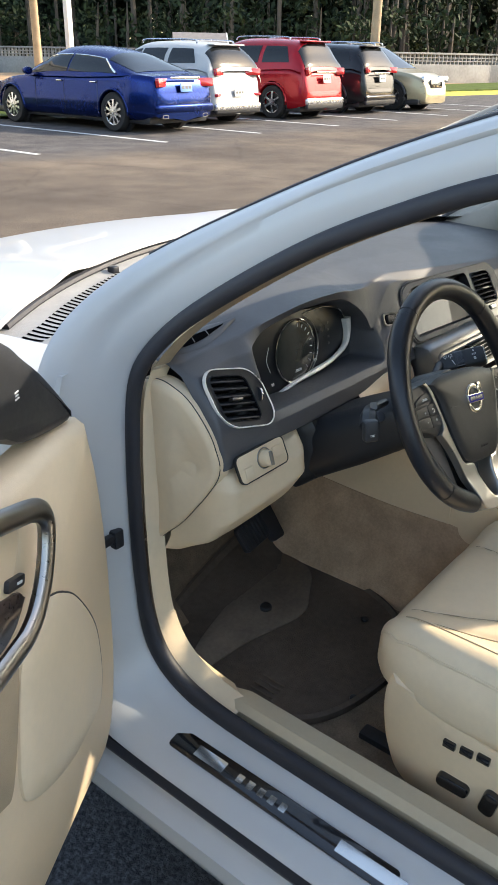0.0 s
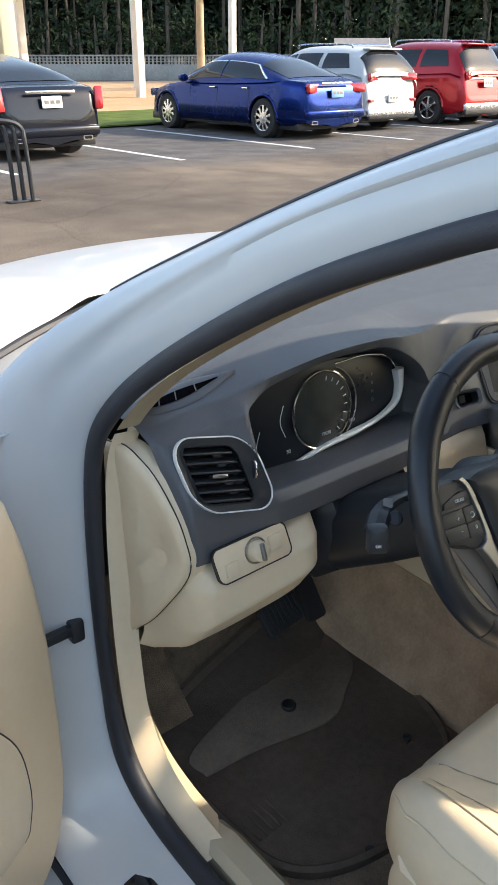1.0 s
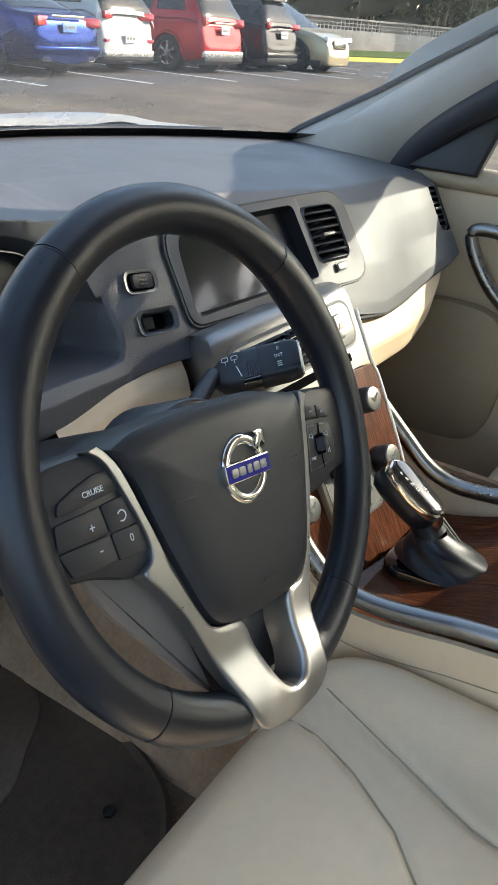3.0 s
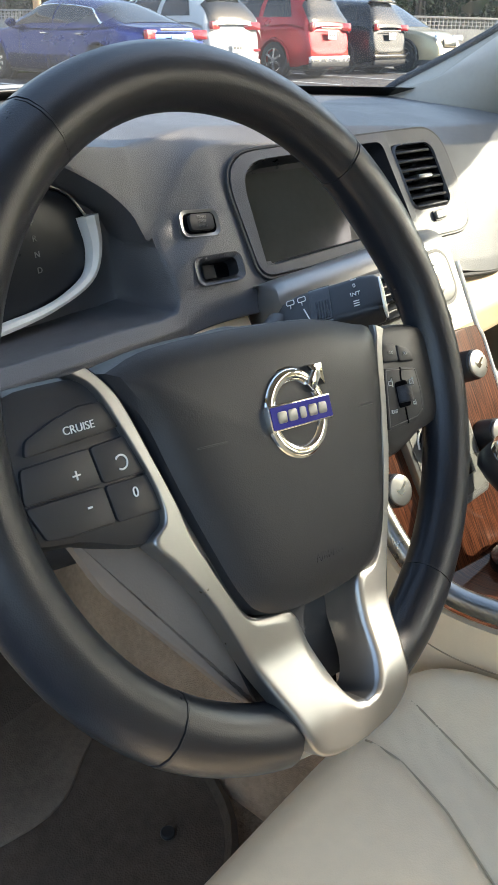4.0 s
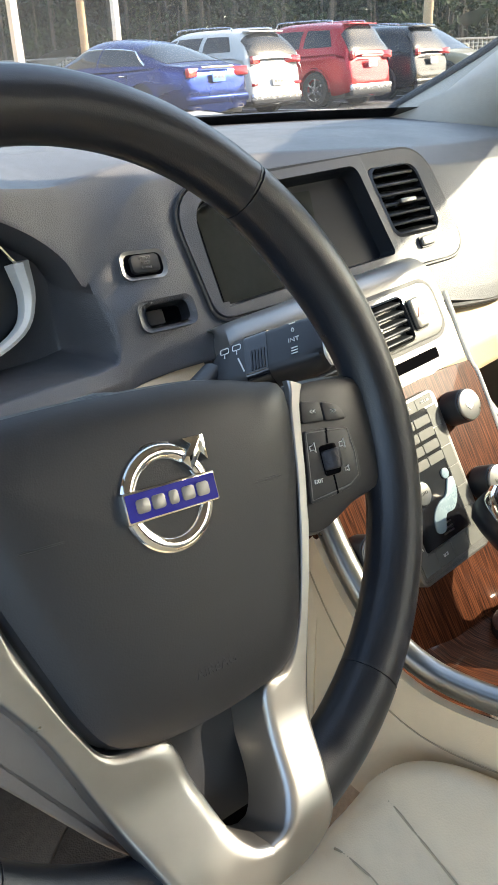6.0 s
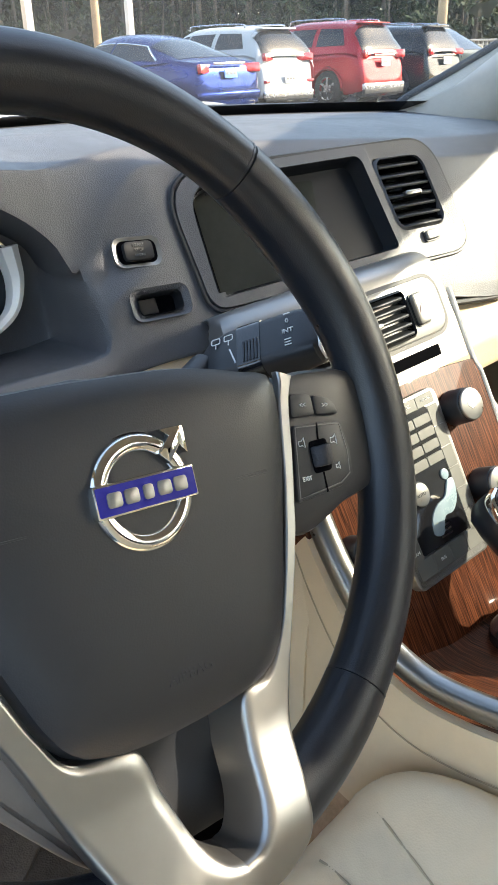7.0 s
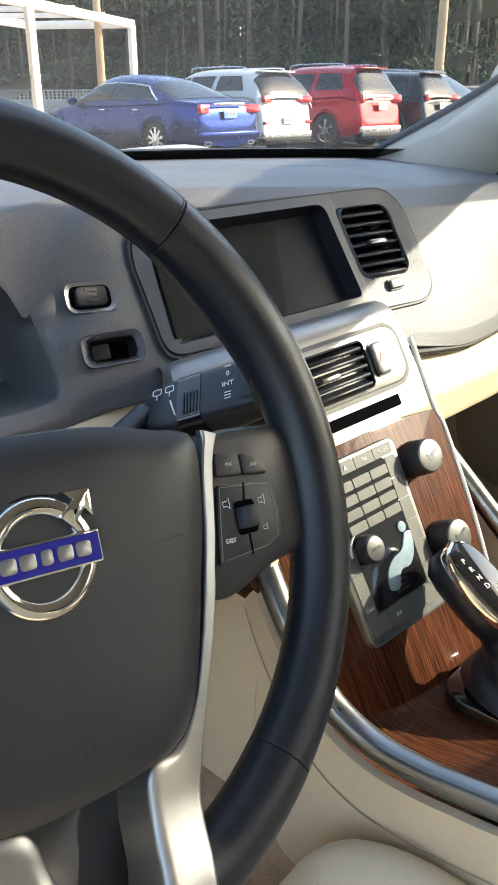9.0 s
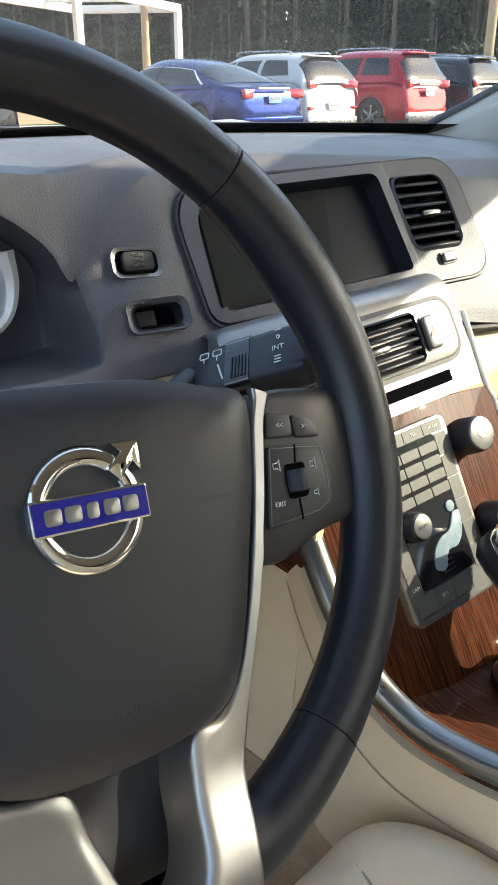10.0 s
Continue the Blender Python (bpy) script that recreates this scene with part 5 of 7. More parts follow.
for a, b in (((.1150, -.0332), (.1150, -.0230)), ((.1160, -.0060), (.1176, .0022))):
    wpart("pad_groove", tube([(*a, -.0020), (*b, -.0020)], .0006, 5), M["void"], ap)

# stalks
def stalk(name, side, label):
    s = thing(name, label, "control stalk")
    a = WC - WN * .075 + Vector((side * .06, 0, .012))
    b = WC - WN * .060 + Vector((side * .105, -.004, .008))
    part("arm", tube([a, a.lerp(b, .5) + Vector((0, 0, .002)), b], [.009, .0085, .011], 12, flat=.8), M["black"], s)
    return s


ls = stalk("indicator_stalk", -1, "black indicator stalk with a menu thumbwheel")
part("paddle", tube(smooth_line([(-.430, .118, .880), (-.475, .108, .890), (-.520, .092, .904), (-.552, .076, .910), (-.576, .062, .904)], 20), [.0075] * 5 + [.0075 + .0005 * k for k in range(10)] + [.0130] * 5, 8, flat=.78), M["black"], ls, angle=25)
part("thumbwheel", moved(cyl(.0085, .012, 24, .002), axes((-.536, .070, .902), (.8, -.5, .2), (.2, .5, .8))), M["rubber"], ls)
part("lamp_mark", moved(plate(round_outline(.011, .011, .002), .0006, 0), axes((-.540, .0765, .9205), (.80, -.60, 0), (-.1, .45, .85))), M["cowl_grey"], ls)
end = part("end_switch", moved(plate(round_outline(.023, .032, .005), .012, .004), axes((-.575, .060, .899), (.80, -.60, 0), (-.1, .25, .95))), M["black"], ls)
part("lettering", moved(text_bm("OK", .0048), axes((-.575, .060, .899), (.80, -.60, 0), (-.1, .25, .95)) @ Matrix.Translation((0, -.006, .0123))), M["ink"], end)
rs = stalk("wiper_stalk", 1, "black wiper stalk with printed marks")
rm = axes((-.187, .1073, .884), (.51, -.85, .38), (.695, .412, .589))
part("arm", tube(smooth_line([(-.330, .080, .862), (-.265, .115, .866), (-.204, .134, .878)], 12), [.0065] * 6 + [.0085] * 6, 12, flat=.8), M["black"], rs)
pd = part("paddle", moved(loft([[(x, y * s, z * s) for y, z in round_outline(.038, .024, .007, 4)] for x, s in ((-.034, .45), (-.026, .80), (-.012, 1.0), (.036, 1.0), (.046, .93), (.049, .78))]), rm), M["black"], rs, angle=30)
part("collar", moved(loft([[(x, y, z) for y, z in round_outline(.0392, .0252, .007, 4)] for x in (-.004, .012)]), rm), M["gloss_black"], rs)
for k in range(5):
    part("grip_rib", moved(moved(box(.0010, .016, .0012), pose(.001 + .0022 * k, -.006, .0128)), rm), M["rubber"], rs)
part("bright_tip", moved(loft([[(x, y, z) for y, z in round_outline(.032, .018, .006, 4)] for x in (.0485, .0500)]), rm), M["bright_ring"], rs)
for word, y in (("INT", .0), ("0", .008)):
    part("lettering", moved(moved(text_bm(word, .0048), pose(.031, y, .0124, 0, 0, 0)), rm), M["ink"], pd)
for k in range(3):
    part("mark", moved(moved(box(.0045, .0007, .0004), pose(.031, -.0065 - .0022 * k, .0124)), rm), M["ink"], pd)
part("mark", moved(moved(box(.0045, .0007, .0004), pose(.031, .0140, .0124)), rm), M["ink"], pd)
for x in (-.0100, -.0190):
    part("mark", moved(moved(ring_plate(round_outline(.0065, .0050, .0012, 3), round_outline(.0053, .0038, .0008, 3), .0004), pose(x, .0100, .0118)), rm), M["ink"], pd)
    part("mark", moved(moved(box(.0006, .0034, .0004), pose(x, .0058, .0120)), rm), M["ink"], pd)
part("mark", moved(moved(box(.0010, .0130, .0004), pose(-.007, -.006, .0124, 0, 0, 18)), rm), M["ink"], pd)

# ---- centre stack ----
SM = axes((.1572, .1423, .8575), (.9931, -.1033, .0561), (.0008, .4835, .8753))
stack = thing("centre_stack", "silver and walnut centre stack with keypad and round knobs", "control panel")


def spart(name, bm, material, parent=None, label="", **k):
    return part(name, moved(bm, SM), material, parent or stack, label, **k)


# pale housing that curls over at the top
house = []
for v, zf, zb in ((.0500, -.034, -.10), (.0490, -.022, -.10), (.0465, -.012, -.10), (.0420, -.005, -.10), (.036, -.001, -.10), (.030, .0005, -.10), (.020, .001, -.10), (-.02, 0, -.10), (-.062, -.001, -.10)):
    x0, x1 = -.294 + .024 * (1 - math.sqrt(max(0, 1 - (max(0, v - .024) / .027) ** 2))), -.032 + .0006 - .26 * max(0, v - .012)
    house.append([(x0 + .045, v, zb), (x0 + .001, v, zf - .014), (x0 + .003, v, zf - .004), (x0 + .012, v, zf), ((x0 + x1) / 2, v, zf + .001), (x1 - .008, v, zf), (x1, v, zf - .008), (x1, v, zb)])
spart("upper_housing", loft(house), M["silver_plastic"])
ICX, ICY = -.165, -.005
spart("inset", moved(plate(round_outline(.222, .052, .016, 6), .003, .001), Matrix.Translation((ICX, ICY, 0))), M["silver_plastic"])
spart("inset_rim", moved(ring_plate(round_outline(.230, .060, .019, 6), round_outline(.2225, .0525, .016, 6), .0022, 0, 0), Matrix.Translation((ICX, ICY, 0))), M["cowl_grey"])
for x in (-.1445, -.2270):
    air_vent("air_vent", SM @ Matrix.Translation((x, -.0055, .0085)), .081, .044, .005, 5, M["black"], stack, bezel=.002, deep=.007, tab_x=-.012)
hz = spart("hazard_button", moved(plate(round_outline(.0165, .0285, .004), .006, .002), Matrix.Translation((-.0850, -.0055, .002))), M["silver_plastic"])
spart("button_gap", moved(ring_plate(round_outline(.0195, .0315, .005), round_outline(.0170, .0290, .004), .0012, .0022, 0), Matrix.Translation((-.0850, -.0055, .001))), M["black"], hz)
spart("hazard_mark", moved(plate([(-.005, -.004), (.005, -.004), (0, .005)], .0006, 0), Matrix.Translation((-.0850, -.0050, .008))), mat("faded red print", (.55, .25, .18), .5), hz)
spart("disc_slot", moved(plate(round_outline(.178, .0100, .001, 2), .0012, 0), Matrix.Translation((-.1650, -.0460, .0008))), M["void"])
# walnut face
wood_o = [(-.0340, -.0670), (-.0300, -.0860), (-.0330, -.166), (-.040, -.225), (-.050, -.285), (-.262, -.285), (-.270, -.225), (-.284, -.166), (-.298, -.0860), (-.296, -.0670), (-.23, -.0600), (-.165, -.0570), (-.10, -.0600)]
spart("walnut_face", plate(wood_o[::-1], .070, .0015, -.072), M["walnut"], None, "glossy walnut veneer")
spart("edge_trim", tube(smooth_line([(-.0300, .004, -.003), (-.0320, -.066, -.003), (-.0285, -.0860, -.003), (-.0315, -.166, -.003), (-.0385, -.225, -.003), (-.046, -.262, -.003)], 30), .0026, 8), M["bright_ring"])
spart("edge_trim", tube(smooth_line([(-.296, .0, -.003), (-.298, -.066, -.003), (-.3015, -.0860, -.003)], 20), .0045, 8), M["silver"])
# keypad
KX = -.159


def taper(pts):
    """Narrows the keypad's outline towards its foot."""
    return [(KX + x * (1 + .55 * y), -.1500 + y) for x, y in pts]


kp = spart("keypad", plate(taper(round_outline(.102, .155, .009, 5)), .010, .002, -.003), M["silver_plastic"])
spart("keypad_field", plate(taper([(x, y + .0065) for x, y in round_outline(.0645, .115, .002, 2)]), .0006, 0, .007), M["gloss_black"], kp)


def pill(x, y, w, h, z=.0072, d=.0022, bevel=.0005):
    return spart("button", plate(taper([(x + a, y + b) for a, b in round_outline(w, h, .0010, 2)]), d, bevel, z), M["button"], kp, angle=15)


for r in range(4):
    for c in range(3):
        pill(-.0208 + .0208 * c, .0540 - .0117 * r, .0200, .0082)
for c in range(4):
    pill(-.0336 + .0224 * c, .0693, .0219, .0105, .0066, .0010, .0002)
    pill(-.0336 + .0224 * c, -.0610, .0219, .0165, .0066, .0010, .0002)
for r in range(6):
    for x in (-.0395, .0395):
        pill(x, .0532 - .0196 * r, .0128, .0191, .0066, .0010, .0002)
spart("keypad_joints", plate(taper(round_outline(.0955, .1500, .005, 4)), .0004, 0, .0066), M["cowl_grey"], kp)
spart("triangle_mark", moved(plate([(-.002, -.0015), (.002, -.0015), (0, .0022)], .0003, 0), Matrix.Translation((KX - .0120, -.0807, .0080))), M["ink"], kp)
for word, x, y in (("TEL", .0120, -.0807), ("MY CAR", .0358, -.0807), ("CAM", -.0385, -.1960), ("BUS", -.0110, -.2112)):
    spart("lettering", moved(text_bm(word, .0040 if len(word) < 4 else .0032, .0002), Matrix.Translation((KX + x, y, .0078))), M["ink"], kp)
kn = spart("small_knob", moved(cyl(.0125, .012, 28, .002, r2=.0115), Matrix.Translation((-.1800, -.1500, .0072))), M["black"], kp)
spart("knob_cap", moved(cyl(.0098, .0012, 28, .0004), Matrix.Translation((-.1800, -.1500, .0190))), M["silver"], kn)
spart("lettering", moved(text_bm("AUTO", .0040, .0002), Matrix.Translation((-.1800, -.1500, .0203))), M["black"], kn)
spart("fan_scale", tube([(-.1800 + .0165 * math.cos(a), -.1500 + .0165 * math.sin(a), .0080) for a in np.linspace(1.2, 3.2, 14)], [.0005 + .00006 * k for k in range(14)], 5), M["ink"], kp)
figure = [(p.x, p.y) for p in smooth_line([(-.1345, -.1530, 0), (-.1270, -.1545, 0), (-.1300, -.1700, 0), (-.1400, -.1800, 0), (-.1520, -.1805, 0), (-.1600, -.1930, 0), (-.1700, -.1900, 0), (-.1665, -.1760, 0), (-.1560, -.1680, 0), (-.1440, -.1650, 0), (-.1345, -.1530, 0)], 34)[:-1]]
spart("airflow_key", plate(figure, .0016, .0004, .0075), M["pale_blue"], kp, "pale blue moulded airflow key")
spart("airflow_key", moved(cyl(.0048, .0016, 20, .0004), Matrix.Translation((-.1345, -.1475, .0075))), M["pale_blue"], kp)
for k in range(3):
    spart("grille_bar", moved(box(.014, .0014, .0006), Matrix.Translation((-.1560, -.1870 - .0042 * k + .0, .0079))), M["silver"], kp)
for x, y in ((-.0850, -.1010), (-.0855, -.1770), (-.2480, -.1010), (-.2540, -.1700)):
    k = spart("round_knob", moved(cyl(.0165, .022, 36, .002, r2=.0156), Matrix.Translation((x, y, -.002))), M["black"], None, "black knob with a silver cap")
    spart("knob_cap", moved(cyl(.0148, .003, 36, .0012), Matrix.Translation((x, y, .0195))), M["silver"], k)
    spart("knob_mark", moved(moved(plate([(.8 * a, .8 * b) for a, b in ((-.0015, .012), (-.0015, -.001), (-.007, -.0045), (-.003, -.0065), (.004, -.0045), (.0045, .002), (.0015, .0035), (.0015, .012))][::-1], .0005, 0), pose(0, 0, 0, 0, 0, -62)), Matrix.Translation((x, y, .0225))), M["chrome"], k)

# ---- centre console and gear lever ----
console = thing("centre_console", "walnut-topped centre console with a silver edge", "console")


def console_top(u, v):
    y = .060 - .62 * v
    hw = .128 + .012 * min(1, v * 5)
    z = float(np.interp(y, [-.56, -.2, -.12, -.07, -.03, .0, .02, .06], [.676, .666, .645, .622, .609, .603, .603, .618]))
    return (-hw + .02 + 2 * hw * u, y, z - .010 * math.sin(math.pi * u))


part("console_top", grid(console_top, 12, 30), M["walnut"], console, "glossy walnut console veneer")


def rail(side):
    k = 1 if side > 0 else -1
    c = smooth_line([(.02 - k * .122, .140, .772), (.02 - k * .136, .106, .731), (.02 - k * .145, .068, .690), (.02 - k * .148, .032, .658), (.02 - k * .148, -.005, .644), (.02 - k * .148, -.045, .645), (.02 - k * .147, -.09, .653), (.02 - k * .146, -.14, .662), (.02 - k * .145, -.25, .673), (.02 - k * .145, -.56, .684)], 48)
    return c


for side in (1, -1):
    part("silver_rail", tube(rail(side), .0105, 12, flat=1.0, up=(0, 0, 1)), M["silver"], console, "curved satin silver rail")
part("console_side", thick(grid(lambda u, v: (lambda p: (p.x - .006 - .012 * v, p.y, p.z - .012 - .30 * v))(rail(1)[round(u * 47)]), 48, 10), .008), M["cream"], console, "cream console side panel")
part("console_side", thick(grid(lambda u, v: (lambda p: (p.x + .006 + .012 * v, p.y, p.z - .012 - .30 * v))(rail(-1)[round(u * 47)]), 48, 10), -.008), M["cream"], console)
part("side_seam", tube([p + Vector((-.0165, 0, -.050)) for p in rail(1)], .0007, 6), M["tan_trim"], console)
part("armrest", box(.24, .30, .10, .03, 4, at=(.02, -.60, .66)), M["leather"], console)

lever = thing("gear_lever", "black gear lever with a chrome collar and leather boot", "gear lever")
LB = Vector((.034, -.050, .610))
part("boot_base", moved(plate(round_outline(.088, .150, .03, 6), .010, .004), axes(LB + Vector((0, -.01, -.008)), (1, 0, 0), (0, .98, -.10))), M["gloss_black"], lever)


def boot_fn(u, v):
    a = 2 * math.pi * u
    r = 1 - v
    fold = 1 + .06 * math.sin(5 * a + 9 * v) * math.sin(math.pi * v)
    x = (.019 + .028 * r ** 1.3) * fold * math.cos(a)
    y = (.020 + .052 * r ** 1.2) * fold * math.sin(a) - .012 * r
    return LB + Vector((x, y + .022 * v, .004 + .036 * v))


part("boot", grid(boot_fn, 36, 16, close_u=True), M["black_leather"], lever, "creased black leather boot")
part("shaft", tube([LB + Vector((.0, .020, .034)), LB + Vector((-.002, .034, .052)), LB + Vector((-.006, .046, .070))], [.0205, .0180, .0205], 18), M["black_leather"], lever)
for s in (-1, 1):
    part("boot_seam", tube([LB + Vector((.012 - .004 * q + s * .003, -.012 + .038 * q, .030 + .036 * q)) for q in np.linspace(0, 1, 8)], .0010, 6), M["cowl_grey"], lever)
KM = axes(LB + Vector((-.008, .052, .084)), (.97, -.10, .04), (.08, .85, .52)) @ Matrix.Scale(.95, 4)
knob_r = [(-.046, .35, .5), (-.040, .75, .8), (-.022, .98, .95), (.0, 1.0, 1.0), (.022, .95, 1.0), (.038, .78, .9), (.046, .4, .55)]
part("grip", moved(loft([[(.0190 * w * math.cos(a), y, .024 * h * math.sin(a) - .012) for a in (2 * math.pi * k / 24 for k in range(24))] for y, w, h in knob_r]), KM), M["black_leather"], lever)
kt = [(p.x, p.y) for p in smooth_line([(0, .042, 0), (.013, .034, 0), (.018, .010, 0), (.017, -.02, 0), (.010, -.040, 0), (-.010, -.040, 0), (-.017, -.02, 0), (-.018, .010, 0), (-.013, .034, 0), (0, .042, 0)], 40)[:-1]]
part("collar", moved(plate([(x * 1.20, y * 1.10) for x, y in kt][::-1], .010, .005, .0035), KM), M["chrome"], lever, "chrome collar of the lever grip")
part("rear_trim", moved(tube(smooth_line([(0, -.036, .006), (0, -.046, -.004), (0, -.046, -.020), (0, -.038, -.034)], 12), [.0125 - .0004 * k for k in range(12)], 14, flat=.45, up=(1, 0, 0)), KM), M["chrome"], lever)
cap = part("cap", moved(plate(kt[::-1], .0045, .0018, .0110), KM), M["gloss_black"], lever)
for k, word in enumerate(("P", "R", "N", "D")):
    part("lettering", moved(moved(text_bm(word, .0068), pose(-.008 + .001 * k, .024 - .009 * k, .0157)), KM), M["ink"], cap)
part("lettering", moved(moved(text_bm("+S-", .0075), pose(.006, -.010, .0157, 0, 0, 90)), KM), M["ink"], cap)

# ---- seat ----
seat = thing("driver_seat", "cream leather driver's seat with stitched panels", "car seat")


SEAT_C, SEAT_W, SEAT_L = Vector((-.37, -.262, 0)), .254, .292


def seat_out(a, grow=0.0):
    """The rounded plan of the cushion at the angle a."""
    c, s = math.cos(a), math.sin(a)
    n = 5.0
    r = 1 / (abs(c) ** n + abs(s) ** n) ** (1 / n)
    return SEAT_C + Vector(((SEAT_W + grow) * r * c, (SEAT_L + grow) * r * s, 0))


SEAM_Y1, SEAM_X1 = (-.195, -.185, -.145, -.090, -.040, .0), (.0, .025, .065, .098, .118, .125)
SEAM_Y2, SEAM_X2 = (-.40, -.30, -.20, -.12, -.05, -.015), (.085, .090, .105, .135, .158, .170)


def cushion_z(x, y):
    """Height of the cushion's top."""
    s = abs(x + .37) / SEAT_W
    bolster = .032 * math.exp(-((s - .80) / .16) ** 2)
    front = -.013 * max(0, (y + .09) / .10) ** 2
    side = abs(x + .37)
    groove = -.005 * math.exp(-((side - np.interp(y, SEAM_Y1, SEAM_X1)) / .006) ** 2) * (y > -.20) - .0045 * math.exp(-((side - np.interp(y, SEAM_Y2, SEAM_X2)) / .006) ** 2)
    d = max((abs(x - SEAT_C.x) / SEAT_W) ** 5 + (abs(y - SEAT_C.y) / SEAT_L) ** 5, 0) ** .2
    e = min(1, max(0, (d - .85) / .15))
    return .576 + bolster + front + groove - .02 * max(0, -y - .25) - .050 * (1 - math.sqrt(max(0, 1 - e * e)))


def cushion():
    rings = []
    angles = [2 * math.pi * k / 200 for k in range(200)]
    for z, g in ((.470, -.030), (.482, -.012), (.495, -.002), (.507, .001)):
        rings.append([(*seat_out(a, g).xy, z) for a in angles])
    for d in [.9995, .997, .99, .98] + list(np.linspace(.97, .03, 95)):
        ring = []
        for a in angles:
            p = SEAT_C.lerp(seat_out(a), d)
            ring.append((p.x, p.y, max(.509, cushion_z(p.x, p.y))))
        rings.append(ring)
    return loft(rings)


part("cushion", cushion(), M["leather"], seat, "cream leather seat cushion", angle=70)


def seam(pts, r=.0010):
    return tube([Vector((x, y, cushion_z(x, y) + .0012)) for x, y in pts], r, 6)


for s in (-1, 1):
    for ys, xs in ((SEAM_Y1, SEAM_X1), (SEAM_Y2, SEAM_X2)):
        part("seam", seam([(-.37 + s * float(np.interp(y, ys, xs)), y) for y in np.linspace(ys[0], ys[-1] - .004, 60)]), M["tan_trim"], seat)
part("seam", seam([(-.56, y) for y in np.linspace(-.40, -.026, 50)]), M["tan_trim"], seat)
pipe = [(-.37 - float(np.interp(y, (-.50, -.10, -.03, .0), (.240, .236, .226, .208))), float(y)) for y in np.linspace(-.50, .0, 60)]
part("piping", tube([(x, y, cushion_z(x, y) + .001) for x, y in pipe], .0022, 6), M["leather"], seat, "raised piping of the cushion")
# valance with the power switches
val = [(p.x, p.y) for p in smooth_line([(-.040, .528, 0), (-.031, .49, 0), (-.033, .44, 0), (-.046, .382, 0), (-.075, .334, 0), (-.15, .318, 0), (-.50, .32, 0), (-.56, .40, 0), (-.22, .486, 0), (-.108, .517, 0), (-.040, .528, 0)], 60)[:-1]]
part("valance", loft([[(-.58, y, z) for y, z in val], [(-.612, y, z) for y, z in val], [(-.620, y + (-.3 - y) * .04, z + (.41 - z) * .06) for y, z in val], [(-.624, y + (-.3 - y) * .5, z + (.41 - z) * .5) for y, z in val]]), M["cream"], seat, "cream seat valance with black power switches")
for y, z, w, h in ((-.150, .463, .020, .013), (-.177, .466, .020, .013), (-.203, .469, .020, .013)):
    part("memory_button", moved(plate(round_outline(w, h, .002), .006, .001), axes((-.6225, y, z), (0, -1, 0), (0, 0, 1))), M["gloss_black"], seat)
part("slide_switch", moved(plate(round_outline(.052, .022, .009), .014, .005), axes((-.622, -.166, .394), (0, -1, 0), (0, 0, 1))), M["gloss_black"], seat)
part("recline_switch", moved(plate(round_outline(.026, .044, .010), .014, .005), axes((-.622, -.224, .398), (0, -1, -.2), (0, 0, 1))), M["gloss_black"], seat)
part("base", box(.40, .44, .20, .02, at=(-.37, -.28, .39)), M["black"], seat)
part("seat_rail", box(.03, .55, .03, .005, at=(-.55, -.24, .305)), M["black"], seat)
part("backrest", loft([[(-.37 + .24 * w * math.cos(a), -.55 - .11 * t + .075 * math.sin(a), .56 + .62 * t) for a in (2 * math.pi * k / 28 for k in range(28))] for t, w in ((0, .9), (.1, 1.0), (.5, 1.02), (.85, .9), (1.0, .55))]), M["leather"], seat)
far_seat = thing("passenger_seat", "cream leather passenger seat", "car seat")
part("cushion", moved(cushion(), Matrix.Translation((.78, -.02, 0))), M["leather"], far_seat)
part("base", box(.42, .46, .22, .02, at=(.41, -.28, .39)), M["cream"], far_seat)
part("backrest", loft([[(.41 + .24 * w * math.cos(a), -.33 - .28 * t + .075 * math.sin(a), .56 + .62 * t) for a in (2 * math.pi * k / 28 for k in range(28))] for t, w in ((0, .9), (.1, 1.0), (.5, 1.02), (.85, .9), (1.0, .55))]), M["leather"], far_seat)

# ---- footwell ----
fm = thing("floor_mat", "worn dark brown moulded floor mat", "floor mat")
mo = [(p.x, p.y) for p in smooth_line([(-.64, .45, 0), (-.635, .25, 0), (-.625, .155, 0), (-.57, .098, 0), (-.47, .068, 0), (-.36, .068, 0), (-.235, .14, 0), (-.180, .27, 0), (-.162, .35, 0), (-.155, .46, 0), (-.175, .56, 0), (-.40, .545, 0), (-.60, .50, 0), (-.64, .45, 0)], 70)[:-1]]


def mat_ring(s, z):
    return [(x + (-.41 - x) * s, y + (.30 - y) * s, z + max(0, (y + (.30 - y) * s) - .50) ** 1.25 * 1.35 + .03 * max(0, y - .42) * (1 - s)) for x, y in mo]


part("mat_body", loft([mat_ring(0, .300), mat_ring(0, .322), mat_ring(.03, .326), mat_ring(.06, .318), mat_ring(.5, .314), mat_ring(.95, .314)]), M["mat"], fm)
hp = [(p.x, p.y) for p in smooth_line([(-.60, .345, 0), (-.50, .335, 0), (-.36, .303, 0), (-.285, .335, 0), (-.215, .385, 0), (-.200, .47, 0), (-.235, .500, 0), (-.42, .450, 0), (-.59, .40, 0), (-.60, .345, 0)], 50)[:-1]]
part("heel_pad", plate(hp, .0045, .0025, .3155), M["mat_pad"], fm)
part("fixing_peg", moved(cyl(.013, .010, 20, .003), Matrix.Translation((-.395, .372, .318))), M["black"], fm)
for k in range(5):
    part("rib", box(.004, .05, .004, .001, 1, at=(-.61 + .013 * k, .225, .320)), M["mat"], fm)
for x, y in ((-.29, .19), (-.50, .085)):
    part("fixing_peg", moved(cyl(.008, .006, 16, .002), Matrix.Translation((x, y, .317))), M["black"], fm)
